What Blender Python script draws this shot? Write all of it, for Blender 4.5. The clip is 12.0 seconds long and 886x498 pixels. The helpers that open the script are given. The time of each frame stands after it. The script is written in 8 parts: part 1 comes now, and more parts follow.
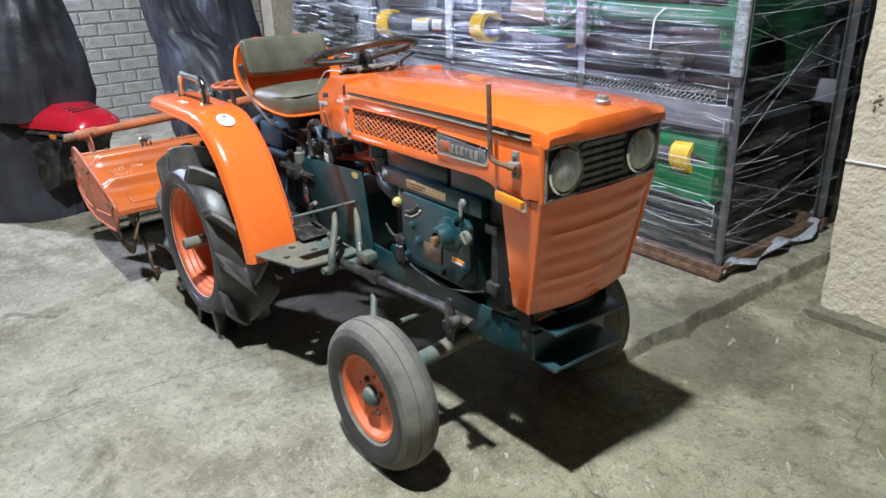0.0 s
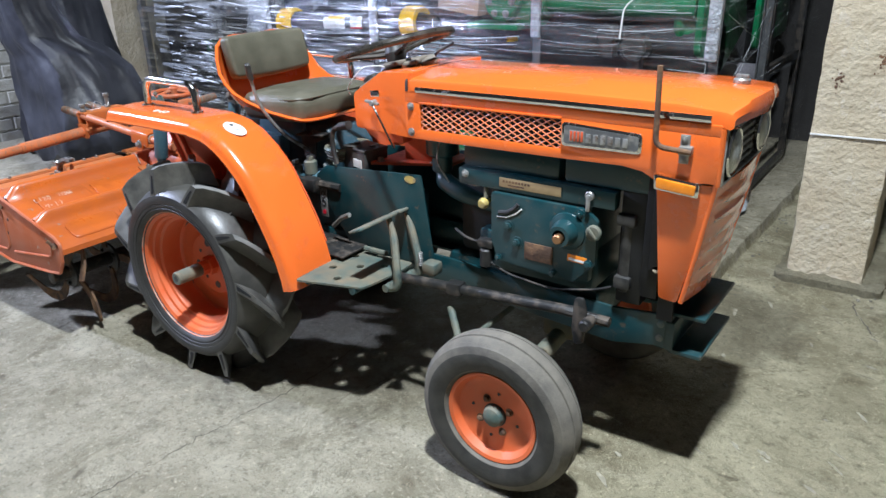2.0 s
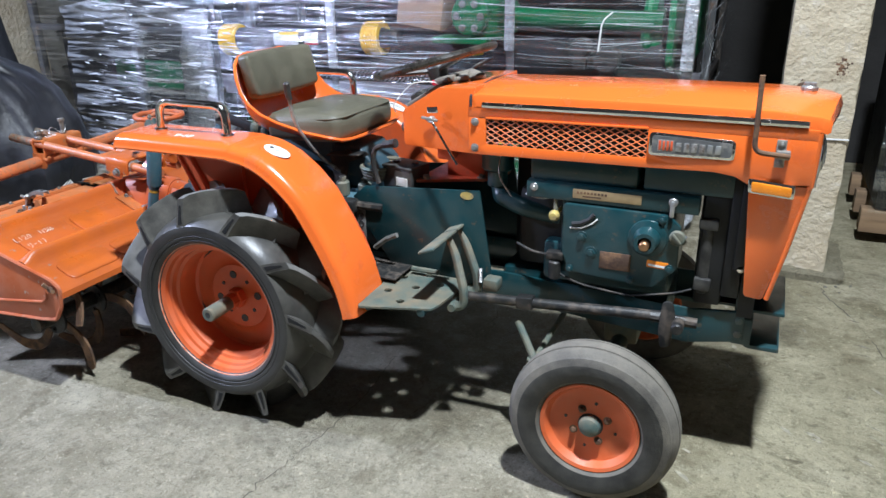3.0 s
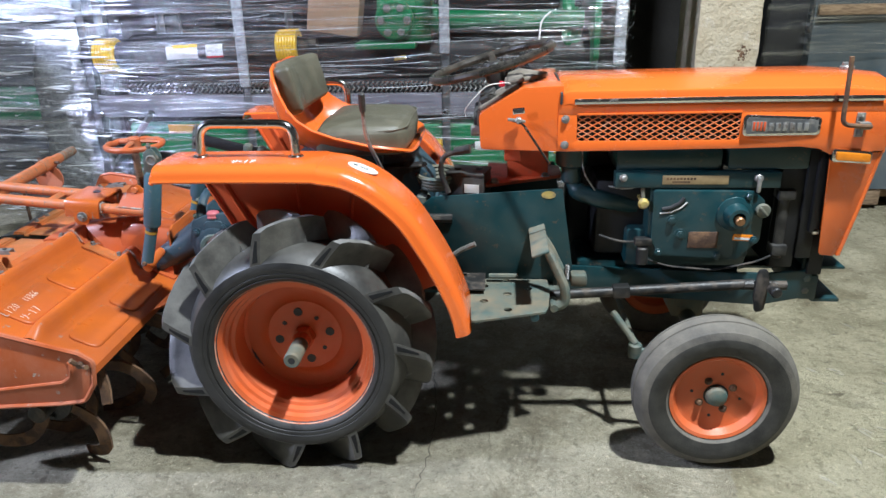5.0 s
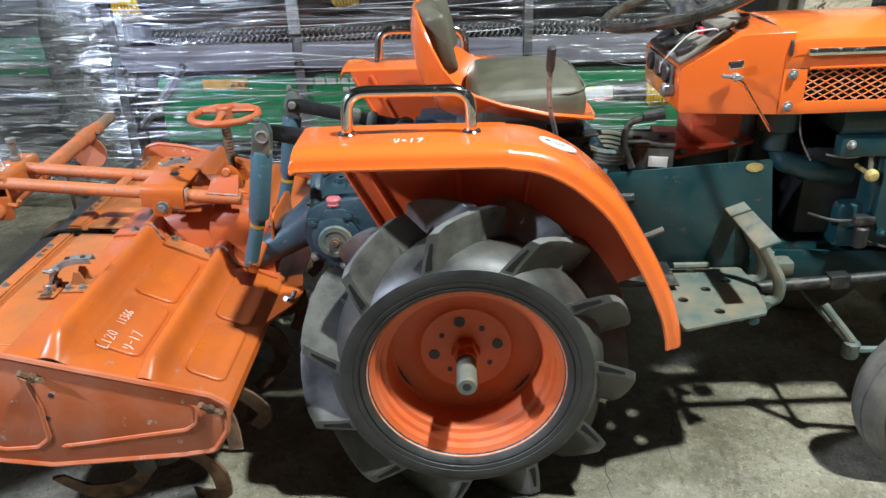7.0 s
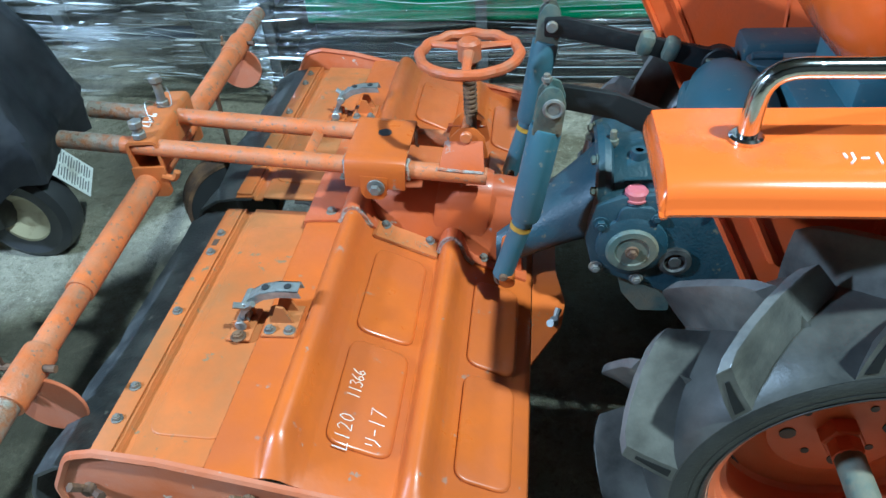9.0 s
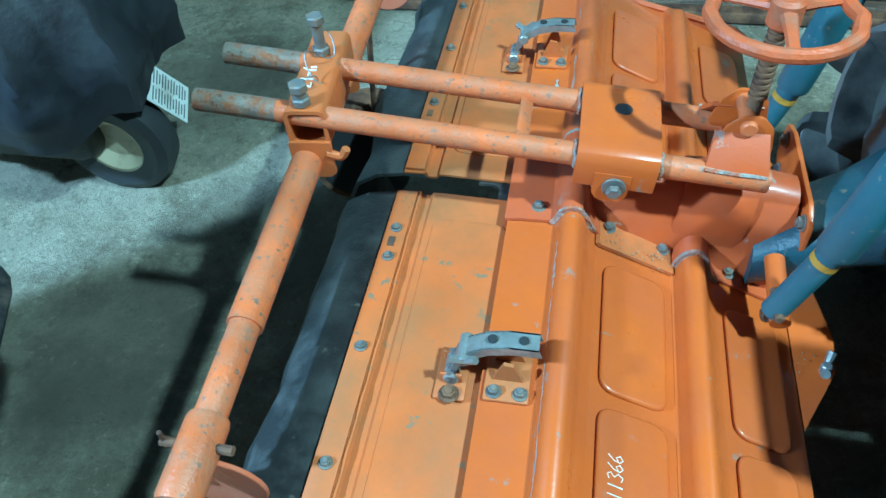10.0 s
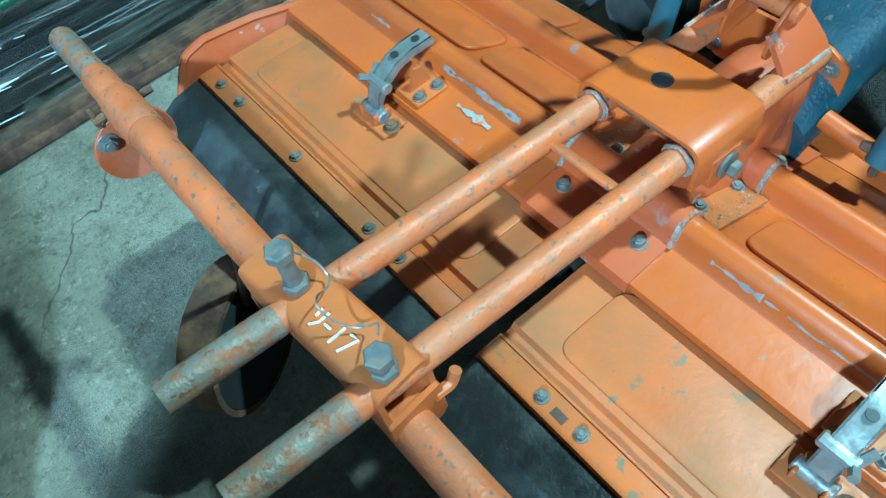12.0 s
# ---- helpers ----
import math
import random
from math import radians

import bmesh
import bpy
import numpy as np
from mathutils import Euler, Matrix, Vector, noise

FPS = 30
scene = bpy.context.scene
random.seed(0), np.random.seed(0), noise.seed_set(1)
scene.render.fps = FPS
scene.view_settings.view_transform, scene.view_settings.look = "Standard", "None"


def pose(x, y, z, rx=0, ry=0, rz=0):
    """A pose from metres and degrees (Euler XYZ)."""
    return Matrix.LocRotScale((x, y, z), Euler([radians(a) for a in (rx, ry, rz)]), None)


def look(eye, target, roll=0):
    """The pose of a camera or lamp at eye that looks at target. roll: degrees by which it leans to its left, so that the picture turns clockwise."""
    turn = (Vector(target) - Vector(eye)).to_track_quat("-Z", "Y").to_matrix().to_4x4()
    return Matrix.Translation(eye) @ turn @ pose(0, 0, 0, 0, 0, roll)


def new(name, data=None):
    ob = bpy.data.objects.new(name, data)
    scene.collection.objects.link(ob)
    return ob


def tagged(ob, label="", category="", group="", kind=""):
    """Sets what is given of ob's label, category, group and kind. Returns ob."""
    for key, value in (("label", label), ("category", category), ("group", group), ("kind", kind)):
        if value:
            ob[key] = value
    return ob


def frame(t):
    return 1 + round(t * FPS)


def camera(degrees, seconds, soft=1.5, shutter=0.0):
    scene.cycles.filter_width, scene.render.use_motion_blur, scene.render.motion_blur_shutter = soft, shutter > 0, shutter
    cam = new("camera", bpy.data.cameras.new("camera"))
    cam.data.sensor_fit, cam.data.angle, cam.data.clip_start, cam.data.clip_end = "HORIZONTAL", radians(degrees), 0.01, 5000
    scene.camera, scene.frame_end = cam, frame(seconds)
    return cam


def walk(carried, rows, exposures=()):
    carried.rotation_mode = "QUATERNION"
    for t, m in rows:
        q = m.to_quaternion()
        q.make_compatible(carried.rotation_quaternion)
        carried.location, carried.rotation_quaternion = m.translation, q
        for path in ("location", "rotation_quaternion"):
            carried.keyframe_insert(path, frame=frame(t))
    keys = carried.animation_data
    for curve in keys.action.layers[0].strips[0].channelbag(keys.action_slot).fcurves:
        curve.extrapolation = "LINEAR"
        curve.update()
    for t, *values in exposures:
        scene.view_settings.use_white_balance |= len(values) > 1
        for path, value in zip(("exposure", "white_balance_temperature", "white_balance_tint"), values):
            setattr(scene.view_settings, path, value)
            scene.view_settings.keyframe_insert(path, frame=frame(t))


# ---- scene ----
cam = camera(62.6, 12.0)
PATH = [
    (0, (2.711, -1.346, 1.41), (1.244, -0.219, 0.648), -1.7),
    (0.5, (2.525, -1.382, 1.386), (1.147, -0.161, 0.605), -1.4),
    (1, (2.36, -1.535, 1.392), (1.07, -0.226, 0.603), -1.1),
    (1.5, (2.19, -1.752, 1.395), (1.031, -0.317, 0.622), -0.4),
    (2, (1.995, -1.817, 1.365), (0.925, -0.308, 0.604), -1.2),
    (2.5, (1.726, -1.886, 1.368), (0.803, -0.277, 0.621), -1.0),
    (3, (1.483, -2.069, 1.371), (0.72, -0.371, 0.639), -0.7),
    (3.2, (1.382, -2.138, 1.378), (0.667, -0.419, 0.647), -0.8),
    (4.8, (0.645, -2.205, 1.361), (0.47, -0.351, 0.631), -1.1),
    (5, (0.547, -2.232, 1.362), (0.406, -0.372, 0.638), -1.2),
    (5.5, (0.396, -2.196, 1.351), (0.3, -0.339, 0.615), -1.5),
    (6, (0.267, -2.059, 1.353), (0.198, -0.213, 0.587), -1.9),
    (6.5, (0.162, -1.959, 1.351), (0.115, -0.131, 0.541), -2.1),
    (7, (-0.012, -1.832, 1.342), (-0.055, -0.035, 0.466), -1.8),
    (7.5, (-0.188, -1.706, 1.359), (-0.294, 0.047, 0.401), -1.9),
    (7.7, (-0.228, -1.652, 1.353), (-0.372, 0.082, 0.366), -2.1),
    (9.3, (-0.584, -1.071, 1.364), (-0.833, 0.409, 0.043), -4.9),
    (9.5, (-0.658, -1.015, 1.354), (-0.885, 0.423, -0.017), -3.9),
    (10, (-0.836, -0.843, 1.327), (-1.155, 0.456, -0.16), -4.9),
    (10.5, (-0.993, -0.697, 1.294), (-1.275, 0.524, -0.265), -8.6),
    (11, (-1.202, -0.613, 1.267), (-1.08, 0.553, -0.354), -8.1),
    (11.5, (-1.296, -0.505, 1.277), (-0.878, 0.553, -0.368), -9.1),
    (12, (-1.28, -0.342, 1.277), (-0.728, 0.638, -0.377), -13.1),
]
TINTS = [(0.0, 0.25, 5250, 12), (3.0, 0.24, 5150, 13), (5.5, 0.18, 5350, 10), (7.5, 0.23, 5450, 3), (9.5, 0.18, 4070, -19), (10.5, 0.27, 3700, -33), (12.0, 0.23, 3850, -33)]
walk(cam, [(t, look(eye, target, roll)) for t, eye, target, roll in PATH], TINTS)

# ---- world and lamps ----
world = bpy.data.worlds.new("world")
scene.world = world
world.use_nodes = True
world.node_tree.nodes["Background"].inputs[0].default_value = (0.55, 0.62, 0.7, 1)
world.node_tree.nodes["Background"].inputs[1].default_value = 0.02


def lamp(name, place, target, size, watts, colour, spread):
    data = bpy.data.lights.new(name, "AREA")
    data.shape, data.size, data.energy, data.color, data.spread = "DISK", size, watts, colour, radians(spread)
    ob = new(name, data)
    ob.matrix_world = look(place, target)
    return ob


# place, target, size, watts, colour, spread: shaded workshop lamps
LAMPS = [
    ((1.80, -1.41, 5.27), (1.80, -1.41, 0), 0.24, 370.0, (1.0, 0.955, 0.82), 150),
    ((-3.5, -1.62, 2.9), (-2.0, 0.0, 0.8), 0.2, 125.0, (0.90, 0.89, 1.0), 150),
]
for place, target, size, watts, colour, spread in LAMPS:
    lamp("ceiling_lamp_light", place, target, size, watts, colour, spread)

# ---- building tools ----
ROOT = {}


def thing(name, place, label, category, group="", kind=""):
    """An empty at the base of a thing; its parts hang under it."""
    ob = new(name)
    ob.empty_display_size = 0.05
    ob.location = place
    ROOT[ob.name] = Vector(place)
    return tagged(ob, label, category, group, kind)


def finish(bm, name, angle=32):
    bmesh.ops.remove_doubles(bm, verts=bm.verts, dist=1e-6)
    bmesh.ops.recalc_face_normals(bm, faces=bm.faces)
    limit = radians(angle)
    for f in bm.faces:
        f.smooth = True
    for e in bm.edges:
        if len(e.link_faces) == 2 and e.calc_face_angle(0) > limit:
            e.smooth = False
    me = bpy.data.meshes.new(name)
    bm.to_mesh(me)
    bm.free()
    return me


def part(name, bm, material, parent, label=""):
    """Links a bmesh, drawn in world metres, as one mesh under a thing or a part."""
    base = ROOT[parent.name]
    bmesh.ops.translate(bm, verts=bm.verts, vec=-base)
    me = finish(bm, name)
    me.materials.append(material)
    ob = new(name, me)
    ob.parent = parent
    ROOT[ob.name] = base
    return tagged(ob, label)


def solo(name, bm, material, label, category, group="", kind="", place=None):
    """A thing of one mesh."""
    if place is None:
        lo = [min(v.co[i] for v in bm.verts) for i in range(3)]
        hi = [max(v.co[i] for v in bm.verts) for i in range(3)]
        place = Vector(((lo[0] + hi[0]) / 2, (lo[1] + hi[1]) / 2, lo[2]))
    bmesh.ops.translate(bm, verts=bm.verts, vec=-Vector(place))
    me = finish(bm, name)
    me.materials.append(material)
    ob = new(name, me)
    ob.location = place
    ROOT[ob.name] = Vector(place)
    return tagged(ob, label, category, group, kind)


def join(bm, other):
    me = bpy.data.meshes.new("tmp")
    other.to_mesh(me)
    other.free()
    bm.from_mesh(me)
    bpy.data.meshes.remove(me)
    return bm


def soften(bm, width, segments=2, angle=25):
    edges = [e for e in bm.edges if len(e.link_faces) == 2 and e.calc_face_angle(0) > radians(angle)]
    if edges and width > 0:
        bmesh.ops.bevel(bm, geom=edges, offset=width, segments=segments, affect="EDGES", profile=0.5, clamp_overlap=True)
    return bm


def box(c, s, bevel=0.0, turn=None, segments=2):
    """A box with its middle at c, of size s, turned by degrees about x, y, z."""
    bm = bmesh.new()
    bmesh.ops.create_cube(bm, size=1)
    bmesh.ops.scale(bm, verts=bm.verts, vec=s)
    soften(bm, bevel, segments)
    m = pose(*c, *(turn or (0, 0, 0)))
    bmesh.ops.transform(bm, matrix=m, verts=bm.verts)
    return bm


def prism(poly, axis, a, b, bevel=0.0, segments=2):
    """A polygon extruded along an axis from a to b. In the plane: x -> (y, z), y -> (x, z), z -> (x, y)."""
    bm = bmesh.new()
    put = {"x": lambda p, d: (d, p[0], p[1]), "y": lambda p, d: (p[0], d, p[1]), "z": lambda p, d: (p[0], p[1], d)}[axis]
    lo = [bm.verts.new(put(p, a)) for p in poly]
    hi = [bm.verts.new(put(p, b)) for p in poly]
    n = len(poly)
    bm.faces.new(lo)
    bm.faces.new(hi[::-1])
    for i in range(n):
        bm.faces.new((lo[i], hi[i], hi[(i + 1) % n], lo[(i + 1) % n]))
    bmesh.ops.recalc_face_normals(bm, faces=bm.faces)
    return soften(bm, bevel, segments)


def rounded(poly, r, n=4):
    """A polygon with its corners rounded by r (one number or one for each corner)."""
    out = []
    k = len(poly)
    for i, p in enumerate(poly):
        ri = r[i] if isinstance(r, (list, tuple)) else r
        p, a, b = Vector(p), Vector(poly[i - 1]), Vector(poly[(i + 1) % k])
        if ri <= 0:
            out.append(tuple(p))
            continue
        u, v = (a - p).normalized(), (b - p).normalized()
        half = u.angle(v) / 2
        cut = min(ri / max(math.tan(half), 1e-3), (a - p).length * 0.49, (b - p).length * 0.49)
        p0, p1 = p + u * cut, p + v * cut
        for j in range(n + 1):
            s = j / n
            out.append(tuple((1 - s) ** 2 * p0 + 2 * s * (1 - s) * p + s * s * p1))
    return out


def sheet(line, t, axis, a, b):
    """A bent sheet of thickness t: the line of its upper side, extruded along an axis."""
    pts = [Vector(p) for p in line]
    low = []
    for i, p in enumerate(pts):
        d = (pts[min(i + 1, len(pts) - 1)] - pts[max(i - 1, 0)]).normalized()
        low.append(tuple(p + Vector((d.y, -d.x)) * t))
    return prism([tuple(p) for p in pts] + low[::-1], axis, a, b)


def loft(rings, closed=True, caps=True):
    bm = bmesh.new()
    rows = [[bm.verts.new(p) for p in ring] for ring in rings]
    for a, b in zip(rows, rows[1:]):
        n = len(a)
        for i in range(n if closed else n - 1):
            j = (i + 1) % n
            bm.faces.new((a[i], a[j], b[j], b[i]))
    if caps and closed:
        bm.faces.new(rows[0][::-1])
        bm.faces.new(rows[-1])
    bmesh.ops.recalc_face_normals(bm, faces=bm.faces)
    return bm


def tube(points, r, n=10, closed=False, flat=1.0):
    """A round bar along points; r is one radius or one for each point."""
    pts = [Vector(p) for p in points]
    k = len(pts)
    rings, up = [], None
    for i, p in enumerate(pts):
        a = pts[(i - 1) % k] if closed else pts[max(i - 1, 0)]
        b = pts[(i + 1) % k] if closed else pts[min(i + 1, k - 1)]
        d = (b - a).normalized()
        if up is None:
            up = Vector((0, 0, 1)) if abs(d.z) < 0.9 else Vector((1, 0, 0))
        side = d.cross(up).normalized()
        up = side.cross(d).normalized()
        ri = float(np.interp(i / max(1, k - 1), np.linspace(0, 1, len(r)), r)) if isinstance(r, (list, tuple)) else r
        rings.append([p + side * (math.cos(t) * ri) + up * (math.sin(t) * ri * flat) for t in (2 * math.pi * j / n for j in range(n))])
    if closed:
        rings.append(rings[0])
        bm = loft(rings, caps=False)
        bmesh.ops.remove_doubles(bm, verts=bm.verts, dist=1e-6)
        return bm
    return loft(rings)


def bend(points, r, n=5):
    """A 3D line with its inner corners rounded."""
    pts = [Vector(p) for p in points]
    out = [pts[0]]
    for a, p, b in zip(pts, pts[1:], pts[2:]):
        u, v = (a - p), (b - p)
        cut = min(r, u.length * 0.45, v.length * 0.45)
        p0, p1 = p + u.normalized() * cut, p + v.normalized() * cut
        out += [(1 - s) ** 2 * p0 + 2 * s * (1 - s) * p + s * s * p1 for s in (j / n for j in range(n + 1))]
    return out + [pts[-1]]


def lathe(profile, centre, axis="y", n=32, closed=False):
    """A profile of (radius, height) turned about an axis through centre."""
    rings = []
    cx, cy, cz = centre
    for j in range(n):
        t = 2 * math.pi * j / n
        c, s = math.cos(t), math.sin(t)
        if axis == "y":
            rings.append([(cx + r * c, cy + h, cz + r * s) for r, h in profile])
        elif axis == "z":
            rings.append([(cx + r * c, cy + r * s, cz + h) for r, h in profile])
        else:
            rings.append([(cx + h, cy + r * c, cz + r * s) for r, h in profile])
    rings.append(rings[0])
    bm = loft(rings, closed=closed, caps=False)
    bmesh.ops.remove_doubles(bm, verts=bm.verts, dist=1e-6)
    bmesh.ops.recalc_face_normals(bm, faces=bm.faces)
    return bm


def disc(r, a, b, centre, axis="y", n=24, bevel=0.0):
    """A solid round with its ends at a and b along the axis."""
    e = bevel
    prof = [(0, a), (r - e, a), (r, a + math.copysign(e, b - a)), (r, b - math.copysign(e, b - a)), (r - e, b), (0, b)]
    return lathe(prof, centre, axis, n)


def bolt(place, axis="z", r=0.009, h=0.007, out=1, washer=True):
    """A hexagon bolt head that stands out along an axis."""
    x, y, z = place
    bm = bmesh.new()
    for rr, a, b, n in ((r * 1.45, 0, 0.002, 14), (r, 0.002, h + 0.002, 6), (r * 0.6, h + 0.002, h + 0.004, 8)) if washer else ((r, 0, h, 6),):
        join(bm, disc(rr, out * a, out * b, (x, y, z), axis, n, 0.0005))
    return bm


def mirror_y(bm):
    bmesh.ops.scale(bm, verts=bm.verts, vec=(1, -1, 1))
    bmesh.ops.reverse_faces(bm, faces=bm.faces)
    return bm


def turned(bm, centre, rx=0, ry=0, rz=0):
    m = Matrix.Translation(centre) @ pose(0, 0, 0, rx, ry, rz) @ Matrix.Translation(-Vector(centre))
    bmesh.ops.transform(bm, matrix=m, verts=bm.verts)
    return bm


def both(*bms):
    out = bmesh.new()
    for b in bms:
        join(out, b)
    return out


def scrawl(strokes, place, right, up, size, r):
    """Hand-drawn strokes, given in a unit box, laid on a plane as thin flat lines."""
    bm = bmesh.new()
    place, right, up = Vector(place), Vector(right).normalized(), Vector(up).normalized()
    for s in strokes:
        pts = [place + right * (x * size) + up * (y * size) for x, y in s]
        join(bm, tube(pts, r, 5))
    return bm


GLYPHS = {
    "L": [[(0.1, 1), (0.05, 0), (0.55, 0.05)]],
    "1": [[(0.3, 1), (0.25, 0)]],
    "2": [[(0.05, 0.8), (0.25, 1), (0.5, 0.8), (0.35, 0.4), (0.05, 0), (0.55, 0.05)]],
    "0": [[(0.3, 1), (0.08, 0.6), (0.1, 0.2), (0.3, 0), (0.52, 0.35), (0.48, 0.8), (0.3, 1)]],
    "3": [[(0.08, 0.9), (0.35, 1), (0.48, 0.8), (0.25, 0.55), (0.5, 0.3), (0.3, 0), (0.05, 0.1)]],
    "6": [[(0.45, 1), (0.15, 0.6), (0.08, 0.2), (0.28, 0), (0.5, 0.2), (0.35, 0.45), (0.12, 0.3)]],
    "7": [[(0.05, 0.95), (0.55, 1), (0.2, 0)]],
    "-": [[(0.1, 0.5), (0.5, 0.52)]],
    "u": [[(0.1, 0.95), (0.12, 0.5)], [(0.5, 1), (0.48, 0.4), (0.2, 0)]],
    " ": [],
}


def written(text, place, right, up, size, r, step=0.72):
    strokes = []
    for i, ch in enumerate(text):
        strokes += [[(x + i * step, y) for x, y in s] for s in GLYPHS[ch]]
    return scrawl(strokes, place, right, up, size, r)

# ---- materials ----
def surface(name, colour, rough=0.5, metal=0.0, vary=0.12, scale=6.0, dirt=None, dirt_amount=0.0, dirt_scale=14.0, dirt_edge=0.08,
            bump=0.02, bump_scale=180.0, coat=0.0, stretch=(1, 1, 1), second=None, second_amount=0.0, second_scale=30.0, spec=0.5):
    """A painted, rubber, metal or cloth surface: a base colour that varies, patches of dirt or wear with an edge, fine relief."""
    m = bpy.data.materials.new(name)
    m.use_nodes = True
    t = m.node_tree
    n, k = t.nodes, t.links
    b = n["Principled BSDF"]
    b.inputs["Metallic"].default_value = metal
    b.inputs["Coat Weight"].default_value = coat
    b.inputs["Coat Roughness"].default_value = 0.12
    b.inputs["Specular IOR Level"].default_value = spec
    tc, mp = n.new("ShaderNodeTexCoord"), n.new("ShaderNodeMapping")
    mp.inputs["Scale"].default_value = stretch
    k.new(tc.outputs["Object"], mp.inputs[0])

    def noise_tex(sc, detail=5, ro=0.55):
        q = n.new("ShaderNodeTexNoise")
        q.inputs["Scale"].default_value, q.inputs["Detail"].default_value, q.inputs["Roughness"].default_value = sc, detail, ro
        k.new(mp.outputs[0], q.inputs["Vector"])
        return q.outputs["Fac"]

    def mix(fac, a, c):
        q = n.new("ShaderNodeMix")
        q.data_type = "RGBA"
        for sock, v in ((q.inputs[0], fac), (q.inputs[6], a), (q.inputs[7], c)):
            if hasattr(v, "is_output"):
                k.new(v, sock)
            else:
                sock.default_value = v if not isinstance(v, tuple) else (*v[:3], 1)
        return q.outputs[2]

    def span(v, a, c, lo=0.0, hi=1.0):
        q = n.new("ShaderNodeMapRange")
        k.new(v, q.inputs[0])
        for i, val in zip((1, 2, 3, 4), (a, c, lo, hi)):
            q.inputs[i].default_value = val
        return q.outputs[0]

    dark = tuple(max(0, c * (1 - vary)) for c in colour)
    light = tuple(min(1, c * (1 + vary)) for c in colour)
    col = mix(span(noise_tex(scale), 0.3, 0.7), dark, light)
    rgh = None
    if second:
        f = span(noise_tex(second_scale, 7, 0.65), 0.62 - second_amount * 0.3, 0.66 - second_amount * 0.3)
        col = mix(f, col, second)
    if dirt:
        e = 0.68 - dirt_amount * 0.36
        f = span(noise_tex(dirt_scale, 8, 0.62), e - dirt_edge, e + dirt_edge)
        col = mix(f, col, dirt)
        rgh = span(f, 0, 1, rough, min(1, rough + 0.3))
    else:
        rgh = span(noise_tex(scale * 2.3, 4), 0.3, 0.7, max(0, rough - 0.06), min(1, rough + 0.08))
    k.new(col, b.inputs["Base Color"])
    k.new(rgh, b.inputs["Roughness"])
    if bump:
        q = n.new("ShaderNodeBump")
        q.inputs["Strength"].default_value = 1.0
        q.inputs["Distance"].default_value = bump * 0.02
        k.new(noise_tex(bump_scale, 4), q.inputs["Height"])
        k.new(q.outputs[0], b.inputs["Normal"])
    return m


ORANGE = (0.78, 0.152, 0.018)
TEAL = (0.018, 0.075, 0.085)
M_ORANGE = surface("orange_paint", ORANGE, 0.20, vary=0.05, scale=3, dirt=(0.62, 0.12, 0.025), dirt_amount=0.12, dirt_scale=9, bump=0.004, bump_scale=30, coat=0.7)
M_GRILLE = surface("dull_grille_metal", (0.20, 0.195, 0.18), 0.36, 0.25, vary=0.2, scale=20, dirt=(0.11, 0.105, 0.095), dirt_amount=0.35, dirt_scale=25, bump=0.02)
M_ORANGE_IN = surface("orange_paint_inside", (0.70, 0.105, 0.016), 0.36, vary=0.15, scale=8, dirt=(0.40, 0.10, 0.04), dirt_amount=0.25, dirt_scale=8, dirt_edge=0.2, bump=0.02)
M_RIM = surface("rim_paint", (0.68, 0.118, 0.018), 0.36, vary=0.18, scale=9, dirt=(0.48, 0.14, 0.06), dirt_amount=0.40, dirt_scale=9, dirt_edge=0.22, bump=0.02)
M_HOLE = surface("recess_shade", (0.004, 0.004, 0.004), 0.8, vary=0.1, bump=0.0)
M_KNOB = surface("aged_yellow_plastic", (0.46, 0.36, 0.10), 0.45, vary=0.15, scale=30, dirt=(0.25, 0.20, 0.10), dirt_amount=0.35, dirt_scale=40, bump=0.01)
M_CRUMB = surface("concrete_crumbs", (0.22, 0.205, 0.16), 0.95, vary=0.3, scale=40, bump=0.2)
M_RIMEDGE = surface("worn_rim_edge", (0.60, 0.36, 0.26), 0.5, vary=0.2, scale=30, dirt=(0.60, 0.14, 0.04), dirt_amount=0.4, dirt_scale=30, bump=0.02)
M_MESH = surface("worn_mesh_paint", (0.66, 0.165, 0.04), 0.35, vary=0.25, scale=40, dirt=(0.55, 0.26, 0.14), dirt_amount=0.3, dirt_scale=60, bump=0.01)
M_TILLER = surface("weathered_orange_paint", (0.53, 0.124, 0.011), 0.24, vary=0.12, scale=5, dirt=(0.40, 0.098, 0.024), dirt_amount=0.40, dirt_scale=7, dirt_edge=0.25, bump=0.02, bump_scale=60, second=(0.28, 0.25, 0.20), second_amount=-0.07, second_scale=26, coat=0.3)
M_TILLER_DUST = surface("dusty_orange_paint", (0.54, 0.145, 0.030), 0.34, vary=0.16, scale=6, dirt=(0.27, 0.125, 0.04), dirt_amount=0.42, dirt_scale=8, dirt_edge=0.22, bump=0.012, second=(0.22, 0.165, 0.095), second_amount=0.0, second_scale=40)
M_SIDEPLATE = surface("scuffed_red_orange_paint", (0.482, 0.107, 0.024), 0.42, vary=0.14, scale=6, dirt=(0.447, 0.206, 0.129), dirt_amount=0.30, dirt_scale=6, dirt_edge=0.2, bump=0.03, second=(0.44, 0.38, 0.32), second_amount=-0.06, second_scale=30)
M_TUBE = surface("worn_orange_tube", (0.54, 0.150, 0.040), 0.38, vary=0.2, scale=14, dirt=(0.36, 0.17, 0.085), dirt_amount=0.28, dirt_scale=30, dirt_edge=0.2, bump=0.05, second=(0.15, 0.125, 0.095), second_amount=0.12, second_scale=95)
